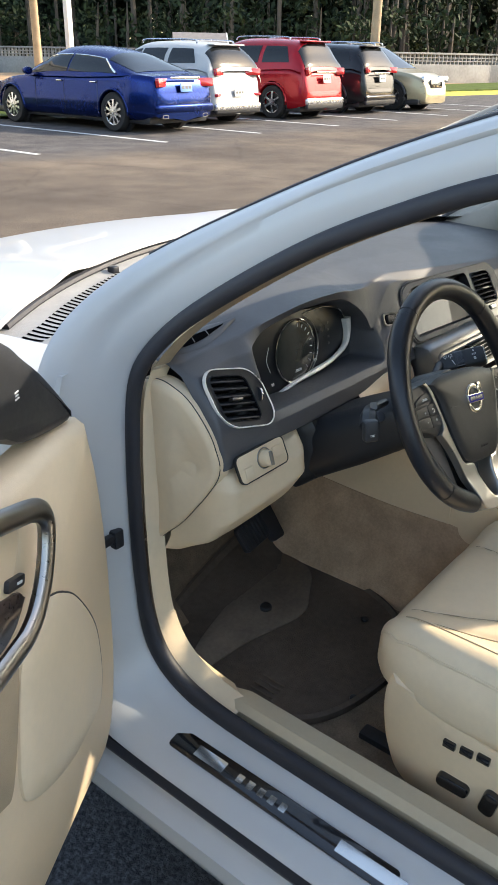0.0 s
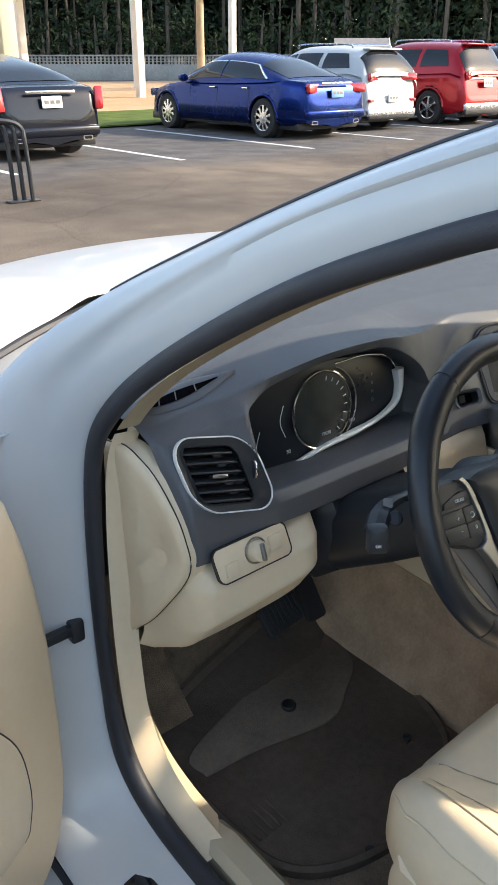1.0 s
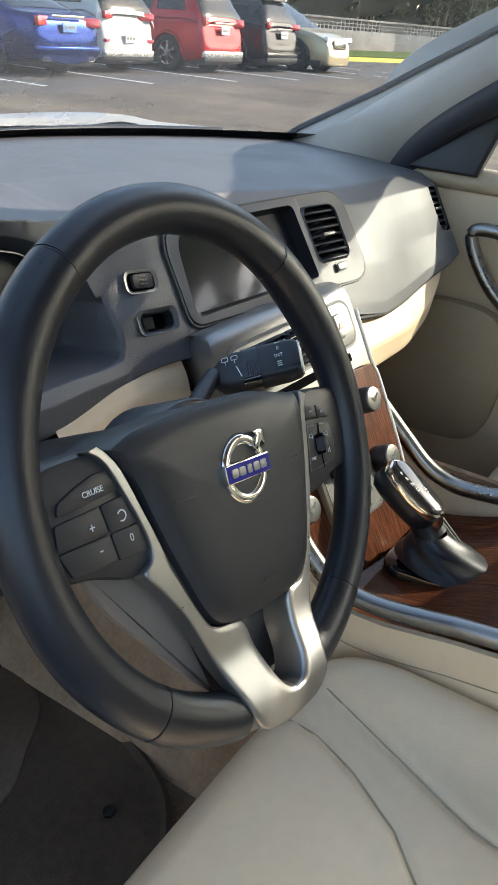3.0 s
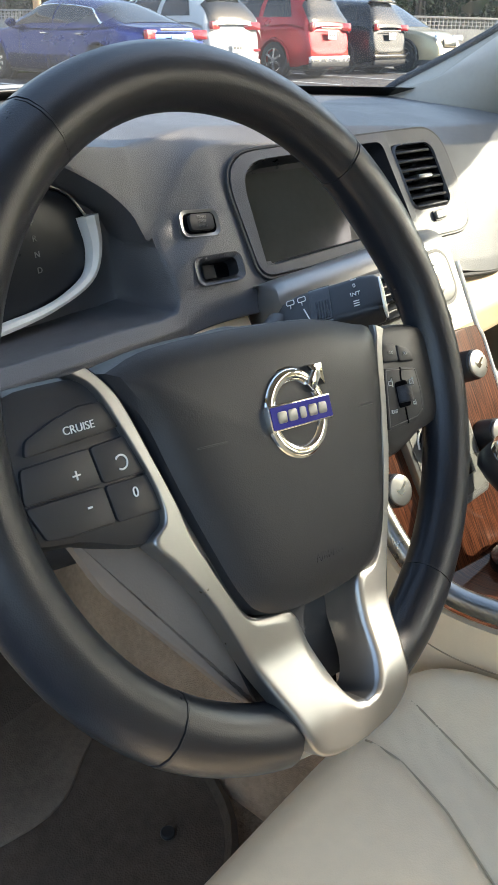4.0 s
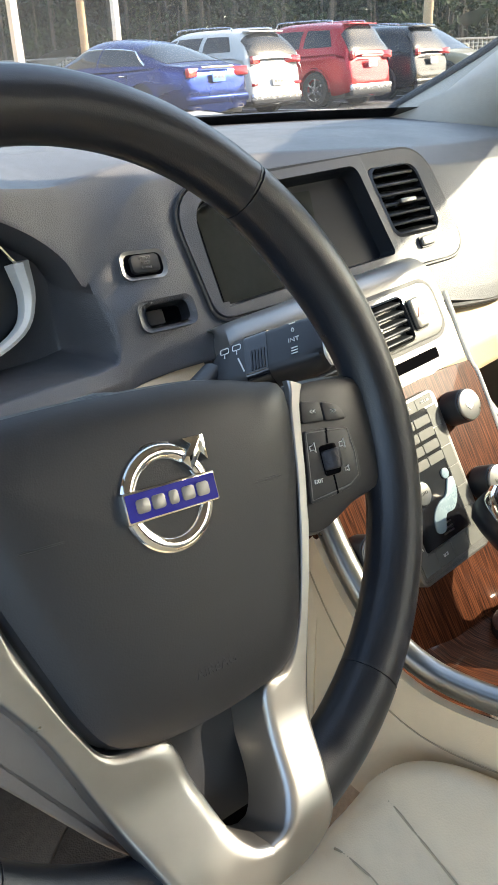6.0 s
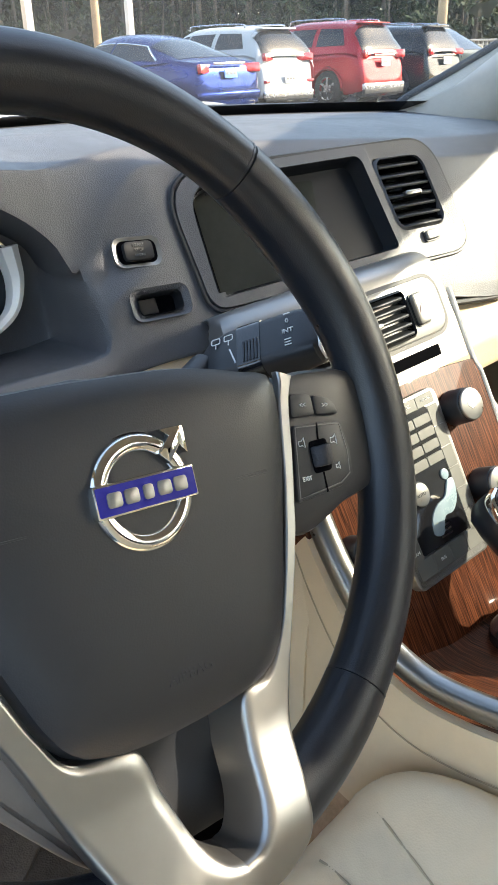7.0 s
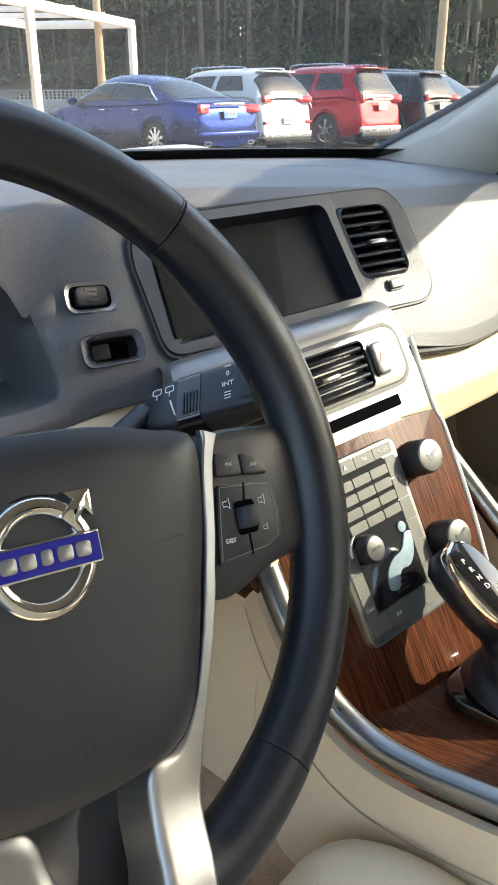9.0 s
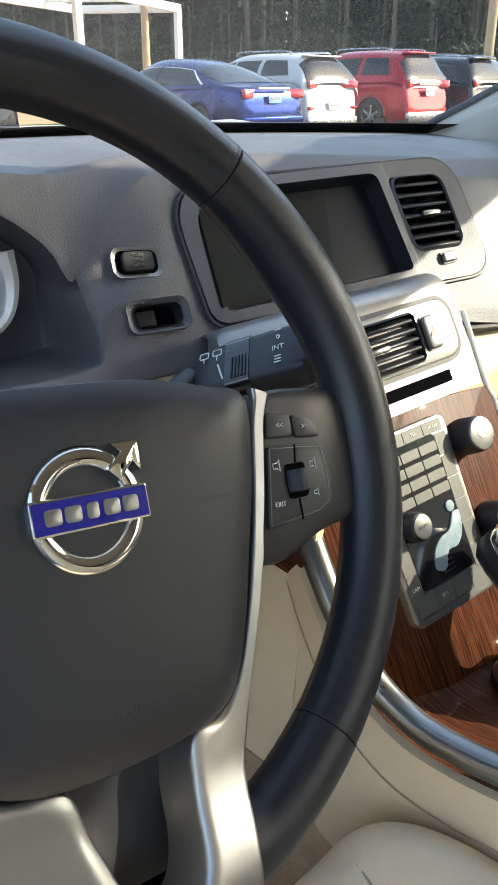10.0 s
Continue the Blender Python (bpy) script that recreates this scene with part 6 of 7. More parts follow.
part("foot_rest", thick(grid(lambda u, v: (-.66 + .12 * u, .46 + .20 * v, .325 + .20 * v), 8, 8), .012), M["carpet"], sedan)
pedal = thing("brake_pedal", "ribbed black rubber brake pedal", "pedal")
pm = axes((-.345, .455, .452), (1, .05, .10), (0, .55, .83))
part("pad", moved(plate(round_outline(.088, .060, .010), .010, .003), pm), M["rubber"], pedal)
for k in range(8):
    part("rib", moved(box(.0045, .050, .006, .001, 1, at=(-.036 + .0103 * k, 0, .011)), pm), M["rubber"], pedal)
part("arm", tube([(-.345, .47, .46), (-.34, .56, .60), (-.34, .62, .72)], .009, 8), M["black"], pedal)
gas = thing("throttle_pedal", "black rubber throttle pedal", "pedal")
part("pad", moved(plate(round_outline(.045, .11, .010), .012, .003), axes((-.235, .50, .42), (1, 0, 0), (0, .6, .8))), M["rubber"], gas)
part("arm", tube([(-.235, .52, .45), (-.235, .60, .60), (-.235, .66, .70)], .008, 8), M["black"], gas)

# sill plate on the white sill, with plain bars in place of its wordmark
sp = thing("sill_plate", "black and chrome sill plate on the white sill", "sill plate")
pmx = axes((-.800, .040, .3535), (0, -1, 0), (.97, 0, .22))
part("plate_body", moved(plate(round_outline(.420, .038, .008), .004, .0012), pmx), M["gloss_black"], sp)
for x, w in ((-.150, .060), (.150, .110)):
    part("chrome_inlay", moved(plate(round_outline(w, .020, .001, 2), .0006, 0), pmx @ Matrix.Translation((x + .02, 0, .004))), M["chrome"], sp)
for k in range(5):
    part("plain_bar", moved(plate(round_outline(.012, .014, .001, 2), .0006, 0), pmx @ Matrix.Translation((-.068 + .021 * k, 0, .004))), M["chrome"], sp)

# passenger door seen from inside
pdoor = thing("passenger_door", "closed passenger door with cream inner trim", "car door")


def pd_fn(u, v):
    y = .47 - 1.15 * u
    z = .945 - .60 * v
    x = .690 + .012 * math.sin(math.pi * v) - .035 * math.exp(-((v - .75) / .2) ** 2)
    return (x, y, z)


part("trim_panel", thick(grid(pd_fn, 40, 24), -.02), M["cream"], pdoor)
part("belt_top", tube([(.70, .42, .945), (.695, 0, .948), (.69, -.6, .95)], .022, 12), M["tan_trim"], pdoor)
bin2 = smooth_line([(.655, .30, .72), (.655, .20, .735), (.652, .10, .715), (.650, .075, .60), (.650, .10, .49), (.652, .20, .465), (.655, .34, .48), (.658, .38, .60), (.655, .30, .72)], 50)[:-1]
part("door_pocket", loft([[(p.x + .03, p.y, p.z) for p in bin2], [(p.x, p.y, p.z) for p in bin2], [(p.x - .006, p.y + (.22 - p.y) * .06, p.z + (.6 - p.z) * .06) for p in bin2], [(p.x - .004, p.y + (.22 - p.y) * .6, p.z + (.6 - p.z) * .6) for p in bin2]]), M["tan_trim"], pdoor)
part("pull_handle", tube(smooth_line([(.665, -.10, .84), (.655, .06, .865), (.65, .165, .875), (.648, .175, .845), (.648, .12, .77), (.65, .03, .72), (.655, -.10, .70)], 40), .012, 10), M["silver"], pdoor, "satin silver door pull loop")
tri = [(.34, .955), (.20, .955), (.155, 1.085), (.165, 1.10), (.25, 1.055), (.32, 1.0)]
part("mirror_sail", moved(loft([[(.690, y, z) for y, z in tri], [(.672, y, z) for y, z in tri], [(.666, y + (.24 - y) * .1, z + (1.0 - z) * .1) for y, z in tri]]), Matrix.Identity(4)), M["black"], pdoor, "black mirror corner cover")
part("window_seal", tube([(.70, .36, .965), (.67, .15, 1.10), (.645, .02, 1.18), (.62, -.15, 1.25), (.605, -.45, 1.285), (.62, -.72, 1.26)], .014, 8), M["rubber"], pdoor)

# ---- outside: ground and markings ----
def ground_mat():
    """Worn lot surface: grey-brown asphalt with broad stains, fine stones and hairline cracks."""
    m = bpy.data.materials.new("worn lot surface")
    m.use_nodes = True
    t = m.node_tree
    b = t.nodes["Principled BSDF"]
    b.inputs["Roughness"].default_value = 0.85
    b.inputs["Specular IOR Level"].default_value = 0.3
    pos = t.nodes.new("ShaderNodeTexCoord")

    def nz(scale, detail, stretch=(1, 1, 1)):
        mp = t.nodes.new("ShaderNodeMapping")
        mp.inputs["Scale"].default_value = stretch
        n = t.nodes.new("ShaderNodeTexNoise")
        n.inputs["Scale"].default_value = scale
        n.inputs["Detail"].default_value = detail
        t.links.new(pos.outputs["Object"], mp.inputs[0])
        t.links.new(mp.outputs[0], n.inputs["Vector"])
        return n

    def ramp(src, stops):
        r = t.nodes.new("ShaderNodeValToRGB")
        for e, (p, c) in zip([r.color_ramp.elements[0], r.color_ramp.elements[1]] + [r.color_ramp.elements.new(0.5) for _ in stops[2:]], stops):
            e.position, e.color = p, (*c, 1)
        t.links.new(src, r.inputs[0])
        return r

    def mix(fac, a, c, kind="MIX"):
        x = t.nodes.new("ShaderNodeMix")
        x.data_type, x.blend_type = "RGBA", kind
        if isinstance(fac, float):
            x.inputs[0].default_value = fac
        else:
            t.links.new(fac, x.inputs[0])
        t.links.new(a, x.inputs[6])
        t.links.new(c, x.inputs[7])
        return x.outputs[2]

    broad = ramp(nz(.33, 6, (1, .55, 1)).outputs[0], [(.36, (.124, .096, .072)), (.66, (.238, .184, .134))])
    mid = ramp(nz(1.7, 7).outputs[0], [(.30, (.62, .60, .60)), (.70, (1.0, 1.0, 1.0))])
    fine = ramp(nz(60, 4).outputs[0], [(.35, (.70, .70, .70)), (.65, (1.0, 1.0, 1.0))])
    lot = mix(1.0, mix(1.0, broad.outputs[0], mid.outputs[0], "MULTIPLY"), fine.outputs[0], "MULTIPLY")
    # darker sealed asphalt in the stalls and beside the car, there with painted-in shade
    sep = t.nodes.new("ShaderNodeSeparateXYZ")
    t.links.new(pos.outputs["Object"], sep.inputs[0])
    wob = nz(.6, 4)

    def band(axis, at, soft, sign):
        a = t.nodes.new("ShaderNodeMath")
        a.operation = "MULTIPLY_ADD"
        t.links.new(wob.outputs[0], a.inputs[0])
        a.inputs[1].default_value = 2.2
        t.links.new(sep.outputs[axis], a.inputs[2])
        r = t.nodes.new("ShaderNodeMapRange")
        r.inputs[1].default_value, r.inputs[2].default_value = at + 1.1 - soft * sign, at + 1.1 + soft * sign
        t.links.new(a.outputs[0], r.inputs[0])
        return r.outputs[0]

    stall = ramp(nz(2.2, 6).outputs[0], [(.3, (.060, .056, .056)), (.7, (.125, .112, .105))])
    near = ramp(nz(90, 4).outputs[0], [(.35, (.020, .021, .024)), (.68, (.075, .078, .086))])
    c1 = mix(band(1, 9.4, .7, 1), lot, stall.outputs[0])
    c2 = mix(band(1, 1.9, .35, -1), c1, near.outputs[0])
    vor = t.nodes.new("ShaderNodeTexVoronoi")
    vor.feature = "DISTANCE_TO_EDGE"
    vor.inputs["Scale"].default_value = .42
    wv = t.nodes.new("ShaderNodeMix")
    wv.data_type = "VECTOR"
    wv.inputs[0].default_value = .12
    t.links.new(pos.outputs["Object"], wv.inputs[4])
    t.links.new(nz(2.5, 5).outputs[1], wv.inputs[5])
    t.links.new(wv.outputs[1], vor.inputs["Vector"])
    crack = ramp(vor.outputs["Distance"], [(.0, (.30, .28, .26)), (.008, (1, 1, 1))])
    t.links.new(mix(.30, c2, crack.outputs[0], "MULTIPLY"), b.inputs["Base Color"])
    bump = t.nodes.new("ShaderNodeBump")
    bump.inputs["Strength"].default_value = .8
    bump.inputs["Distance"].default_value = .01
    t.links.new(nz(110, 5).outputs[0], bump.inputs["Height"])
    t.links.new(bump.outputs[0], b.inputs["Normal"])
    return m


gb = grid(lambda u, v: (-900 + 1800 * u, -900 + 1800 * v, 0), 41, 41)
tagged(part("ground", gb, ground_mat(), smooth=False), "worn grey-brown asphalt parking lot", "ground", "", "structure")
white_line = mat("worn white road paint", (.62, .62, .60), .8, 0, .25, 9)
lines = thing("parking_line", "worn white painted stall line on the asphalt", "road marking", "stall lines")
part("stripe", box(.10, 5.4, .004, 0, at=(0, 12.5, .004)), white_line, lines)
for x in (6.25, 8.95, 11.55, 14.28, 16.85, 19.5, 22.1, 24.7, .95):
    copy_thing(lines, Matrix.Translation((x, 0, 0)))
lines.location = (3.60, 0, 0)
grass_m = mat("rough lawn", (.085, .115, .030), .95, 0, .45, 2.5, grain=1.0, grain_scale=40, spec=.1)
sand_m = mat("sandy earth", (.42, .28, .17), .95, 0, .2, .8, grain=.6, grain_scale=30, spec=.1)
tagged(part("lawn", thick(grid(lambda u, v: (-60 + 73 * u, 15.8 + 4.4 * v, .030 + .01 * math.sin(40 * u)), 40, 4), -.028), grass_m), "strip of rough green lawn", "grass", "", "structure")
tagged(part("sandy_ground", thick(grid(lambda u, v: (-60 + 150 * u, 20.3 + 28 * v, .02), 20, 6), -.016), sand_m), "bare sandy earth beyond the lot", "ground", "", "structure")
kerb_m = mat("yellow kerb paint", (.62, .52, .06), .7, 0, .2, 3)
tagged(part("kerb", loft([[(x, y + dy, z) for dy, z in ((-.15, 0), (-.13, .14), (.13, .14), (.15, 0))] for x, y in ((26.5, 16.0), (33, 15.0), (60, 11.0))]), kerb_m), "yellow-painted concrete kerb", "kerb", "", "structure")
tagged(part("lawn", thick(grid(lambda u, v: (26 + 50 * u, 16.3 - 4.6 * u + (3.5 + 4 * u) * v, .09), 20, 4), -.08), grass_m), "grass verge beyond the kerb", "grass", "", "structure")


# ---- parked cars ----
def wheel_parts(parent, at, r, w, spokes, side):
    """A tyre with its rim under a car."""
    m = Matrix.Translation(at) @ pose(0, 0, 0, 0, 90 * side, 0)
    prof = [(r * .66, -w / 2), (r * .94, -w / 2), (r, -w * .32), (r, w * .32), (r * .94, w / 2), (r * .66, w / 2)]
    ty = part("tyre", moved(grid(lambda u, v: (poly_at(prof, v)[0] * math.cos(2 * math.pi * u), poly_at(prof, v)[0] * math.sin(2 * math.pi * u), poly_at(prof, v)[1]), 32, 11, close_u=True), m), M["tyre"], parent)
    rim = ring_plate([(r * .70 * math.cos(a), r * .70 * math.sin(a)) for a in np.linspace(0, 2 * math.pi, 33)[:-1]], [(r * .62 * math.cos(a), r * .62 * math.sin(a)) for a in np.linspace(0, 2 * math.pi, 33)[:-1]], .02, w / 2 - .03, -.01)
    for k in range(spokes):
        a = 360 * k / spokes
        rim = join(rim, moved(loft([[(x, y, z) for y, z in ((-b, w / 2 - .035), (-b, w / 2 - .012 - q), (b, w / 2 - .012 - q), (b, w / 2 - .035))] for x, b, q in ((r * .10, r * .085, -.006), (r * .40, r * .060, 0), (r * .66, r * .075, .004))]), pose(0, 0, 0, 0, 0, a)))
    rim = join(rim, cyl(r * .15, .02, 20, .004, at=(0, 0, w / 2 - .03)))
    part("rim", moved(rim, m), M["alloy"], ty)
    part("brake_disc", moved(cyl(r * .55, .01, 24, at=(0, 0, w / 2 - .08)), m), M["black"], ty)


def car_body(name, label, colour, L, W, H, kind, tail, spokes=10, chrome=False, cladding=False):
    """A parked car with its tail at y = 0 and its nose towards +y."""
    car = thing(name, label, "car", "parked cars")
    r = .350 if kind == "saloon" else .365
    ax = (1.02 if kind == "saloon" else .90, L - .92)
    if kind == "saloon":
        belt = [(0, .70), (.03, .90), (.10, 1.00), (.5, 1.035), (1.1, 1.00), (2.0, .97), (3.2, .96), (3.5, .97), (4.2, .90), (L - .25, .78), (L - .05, .62), (L, .48)]
        cab = ((.42, 1.75), (3.75, 2.70))
    else:
        belt = [(0, .62), (.04, .85), (.10, 1.05), (.4, 1.12), (1.5, 1.08), (3.0, 1.06), (3.3, 1.08), (L - .5, .98), (L - .15, .86), (L - .03, .66), (L, .50)]
        cab = ((.08, .42), (3.35, 2.45))
    by, bz = [b[0] for b in belt], [b[1] for b in belt]

    def half(y):
        e = min(1, max(0, y / .55)) ** .5 * .20 + .80
        f = min(1, max(0, (L - y) / .95)) ** .55 * .34 + .66
        return W / 2 * min(e, f)

    sec = [(.80, .17), (.93, .22), (.985, .34), (1.0, .50), (.992, .66), (.975, .80), (.955, .93), (.90, 1.0), (.72, 1.012), (.40, 1.02), (0, 1.022)]

    def fn(u, v):
        y = L * u
        h = half(y)
        zt = float(np.interp(y, by, bz))
        s = v * 2 - 1
        x, q = poly_at(sec, 1 - abs(s))
        z = .20 + (zt - .20) * (q - .17) / .85
        z = max(z, .20 + .12 * max(0, (.5 - y) / .5) * (abs(s) > .8))
        for a in ax:
            d = math.hypot(y - a, z - r)
            if d < r + .05 and abs(x) > .9:
                x *= .86
        return (math.copysign(1, s) * x * h, y, z)

    part("body", grid(fn, 150, 61), colour, car, angle=60)
    for end, mid_z in ((0.0, .21), (1.0, .21)):
        part("end_panel", grid(lambda u, v: Vector(fn(end, v)).lerp(Vector((0, fn(end, v)[1], mid_z)), u) + Vector((0, (end * 2 - 1) * .03 * math.sin(min(1, u * 2.5) * math.pi / 2), 0)), 12, 61), colour, car, angle=60)
    part("underbody", box(W * .86, L * .94, .14, .03, at=(0, L / 2, .24)), M["black"], car)
    for a in ax:
        for s in (-1, 1):
            part("arch_liner", moved(cyl(r + .045, .10, 32), Matrix.Translation((s * (W / 2 - .27), a, r)) @ pose(0, 0, 0, 0, 90 * s, 0)), M["black"], car)
            wheel_parts(car, (s * (W / 2 - .115), a, r), r, .215, spokes, s)
            if not cladding:
                part("arch_lip", tube([(s * (W / 2 - .012), a + (r + .052) * math.cos(b), r + (r + .052) * math.sin(b)) for b in np.linspace(-.1, math.pi + .1, 24)], .024, 8), colour, car)
            if cladding:
                part("arch_trim", tube([(s * (W / 2 - .005), a + (r + .055) * math.cos(b), r + (r + .055) * math.sin(b)) for b in np.linspace(-.2, math.pi + .2, 20)], .035, 8), M["black"], car)
    (yb0, yb1), (yf0, yf1) = cab
    zb = [float(np.interp(y, by, bz)) - .02 for y in (yb0, yf0)]
    if kind == "saloon":
        crest = [(.40, 1.00), (.62, 1.10), (.95, 1.235), (1.35, H - .115), (1.8, H - .035), (2.3, H), (2.7, H - .008), (3.0, H - .075), (3.35, 1.235), (3.62, 1.08), (3.86, .93)]
    else:
        crest = [(.03, 1.06), (.08, 1.20), (.20, 1.40), (.36, H - .085), (.55, H - .035), (1.1, H - .005), (1.8, H), (2.25, H - .03), (2.55, H - .13), (2.95, 1.36), (3.25, 1.16), (3.42, 1.03)]
    crest = smooth_line([(0, y, z) for y, z in crest], 90)
    cy, cz = [p.y for p in crest], [p.z for p in crest]
    nn = 3.0 if kind == "saloon" else 3.6

    def shell(y, s, lift=0.0):
        """The cabin's skin: s runs across it from -1 to 1."""
        top = float(np.interp(y, cy, cz))
        low = float(np.interp(y, by, bz)) - .035
        a = abs(s) * math.pi / 2
        q, k = math.cos(a) ** (2 / nn) if a < 1.5707 else 0.0, math.sin(a) ** (2 / nn)
        e = min(1, max(0, (y - cy[0]) / .45), max(0, (cy[-1] - y) / .45)) ** .5 if kind == "saloon" else min(1, max(0, (cy[-1] - y) / .45), .82 + max(0, y - cy[0]) / .9) ** .5
        w = W / 2 * (.945 - .19 * q * min(1, (top - low) / .45)) * (.90 + .10 * e)
        slope = (float(np.interp(y + .02, cy, cz)) - float(np.interp(y - .02, cy, cz))) / .04
        up = lift / math.hypot(1, slope)
        return (math.copysign(1, s) * (w * k + lift * k), y - slope * up * q, low + (top - low) * q + up * q)

    def skin(y, s, lift=0.0):
        return Vector(shell(y, s, lift))

    ys = [cy[0] + (cy[-1] - cy[0]) * k / 79 for k in range(80)]
    part("roof", grid(lambda u, v: skin(ys[round(u * 79)], 2 * v - 1), 80, 61), colour, car, angle=70)

    def pane(name, y0, y1, s0, s1, nu=16, nv=12, label=""):
        """A pane on the shell: y0, y1 give its ends for v from low to high."""
        def fn(u, v):
            a, b = y0[0] + (y0[1] - y0[0]) * v, y1[0] + (y1[1] - y1[0]) * v
            return skin(a + (b - a) * u, s0 + (s1 - s0) * v, .007)
        part(name, grid(fn, nu, nv), M["dark_glass"], car, label)
        return [fn(0, v) for v in np.linspace(0, 1, 8)] + [fn(u, 1) for u in np.linspace(0, 1, 16)] + [fn(1, v) for v in np.linspace(1, 0, 8)]

    sal = kind == "saloon"
    for s in (-1, 1):
        lo_s, hi_s = s * .955, s * .60
        if sal:
            spans = (((.98, 1.42), (2.32, 2.28)), ((2.37, 2.33), (3.52, 2.98)))
        else:
            spans = (((.48, .66), (1.28, 1.26)), ((1.40, 1.38), (2.12, 2.10)), ((2.17, 2.15), (3.08, 2.55)))
        for y0, y1 in spans:
            edge = pane("side_window", y0, y1, lo_s, hi_s)
            if chrome:
                part("window_chrome", tube(edge[8:24] if sal else edge, .013, 6), M["chrome"], car)
        if chrome and sal:
            ends = [skin(.98 - .03 + .44 * v, lo_s + (hi_s - lo_s) * v, .010) for v in np.linspace(0, 1, 8)]
            part("window_chrome", tube(ends, [.022 - .001 * k for k in range(8)], 6), M["chrome"], car)
    if sal:
        pane("rear_window", (.52, .56), (1.32, 1.32), -.60, .60, 14, 22)
        pane("windscreen", (3.02, 3.02), (3.78, 3.78), -.62, .62, 14, 22)
    else:
        pane("rear_window", (.055, .055), (.33, .33), -.66, .66, 14, 26, "dark tinted tailgate window")
        pane("windscreen", (2.52, 2.52), (3.36, 3.36), -.64, .64, 14, 22)
    for s in (-1, 1):
        for y in ((1.55, 2.55) if kind == "saloon" else (1.25, 2.25)):
            part("door_handle", box(.03, .17, .028, .01, at=(s * (W / 2 * .985), y, .86 if kind == "saloon" else .95)), M["chrome"] if chrome else colour, car)
        part("side_mirror", moved(loft([[(q * .10 * math.cos(a), yy, q * .075 * math.sin(a)) for a in (2 * math.pi * k / 14 for k in range(14))] for yy, q in ((-.05, .9), (0, 1), (.08, .8), (.12, .3))]), Matrix.Translation((s * (W / 2 + .08), yf0 - .35, zb[1] + .09))), colour, car)
        for dy in ((.62, 1.65, 2.75) if kind != "saloon" else (1.42, 2.40, 3.30)):
            part("shut_line", tube([(s * (W / 2 * x + .001), dy + k, z) for x, z, k in ((.985, .34, 0), (1.0, .50, 0), (.992, .66, .01), (.965, .90, .03))], .004, 5), M["black"], car)
    # tail: lamps, plate, bumper, exhausts
    lens = mat("red lamp lens " + name, (.50, .012, .016), .15, 0, .1, 8, coat=1.0)
    for s in (-1, 1):
        for x0, x1, z0, z1, dy in tail["lamps"]:
            cx = s * (x0 + x1) / 2
            part("tail_lamp", moved(plate(round_outline(x1 - x0, z1 - z0, min(.03, (z1 - z0) * .4), 4), .07, .02), axes((cx, dy + .012, (z0 + z1) / 2), (1, s * -tail.get("turn", .35), 0), (0, .12, 1))), lens, car, "red tail lamp")
        if tail.get("pipe"):
            part("exhaust_tip", moved(ring_plate(round_outline(.16, .07, .03, 4), round_outline(.13, .045, .02, 4), .05), axes((s * .55, .02, .30), (1, 0, 0), (0, 0, 1))), M["chrome"], car)
    py, pz = tail["plate"]
    py -= .032
    pl = part("number_plate", moved(plate(round_outline(.32, .16, .01), .012, .003), axes((0, py, pz), (1, 0, 0), (0, .1, 1))), tail.get("plate_mat", M["ink"]), car, "number plate without readable marks")
    for k in range(3):
        part("plain_bar", moved(box(.07, .05, .002), axes((-.09 + .09 * k, py - .0135, pz), (1, 0, 0), (0, .1, 1))), M["button"], pl)
    if tail.get("bright"):
        z = tail["bright"]
        part("tail_trim", box(.78, .02, .045, .008, at=(0, -.040 + tail.get("bright_y", .02), z)), M["chrome"], car)
    part("bumper", box(W * .84, .10, .15, .045, 3, at=(0, -.005, tail.get("bump", .40) - .06)), tail.get("bump_mat", colour), car)
    if kind != "saloon":
        for s in (-1, 1):
            part("roof_rail", tube(smooth_line([(s * W * .325, yb1 + .20, H - .05), (s * W * .33, yb1 + .36, H + .015), (s * W * .33, yf1 - .4, H + .02), (s * W * .325, yf1 - .2, H - .05)], 16), .018, 6), M["alloy"], car)
        part("tail_valance", box(W * .82, .10, .16, .04, 3, at=(0, .0, .30)), M["black"], car)
        part("rear_wiper", tube([(0, .10, 1.10), (.30, .13, 1.14)], .010, 6), M["black"], car)
        part("spoiler", box(W * .56, .20, .030, .012, at=(0, yb1 - .08, H - .070)), colour, car)
    # nose: lamps and grille
    for s in (-1, 1):
        part("head_lamp", moved(plate(round_outline(.34, .15, .04), .06, .02), axes((s * W * .33, L - .16, .70 if kind == "saloon" else .82), (-1, s * -.5, 0), (0, -.2, 1))), M["alloy"], car)
    part("grille", moved(plate(round_outline(.7, .22, .05), .05, .01), axes((0, L - .06, .58 if kind == "saloon" else .70), (-1, 0, 0), (0, -.15, 1))), M["gloss_black"], car)
    return car


blue_p = mat("deep blue metallic paint", (.004, .021, .13), rough=.26, metal=.85, vary=.04, scale=1.5, coat=.20, rough_vary=.04, spec=.2)
black_p = paint("black metallic paint", (.006, .008, .015), .20, 0.0)
white_p = paint("white car paint", (.47, .47, .465), .4)
red_p = paint("red metallic paint", (.34, .008, .016), .22, .3)
dark_p = paint("dark charcoal paint", (.014, .015, .018), .2, .2)
gold_p = paint("pale gold paint", (.42, .36, .24), .3, .4)
blue_plate = mat("blue paper plate", (.10, .25, .62), .5)

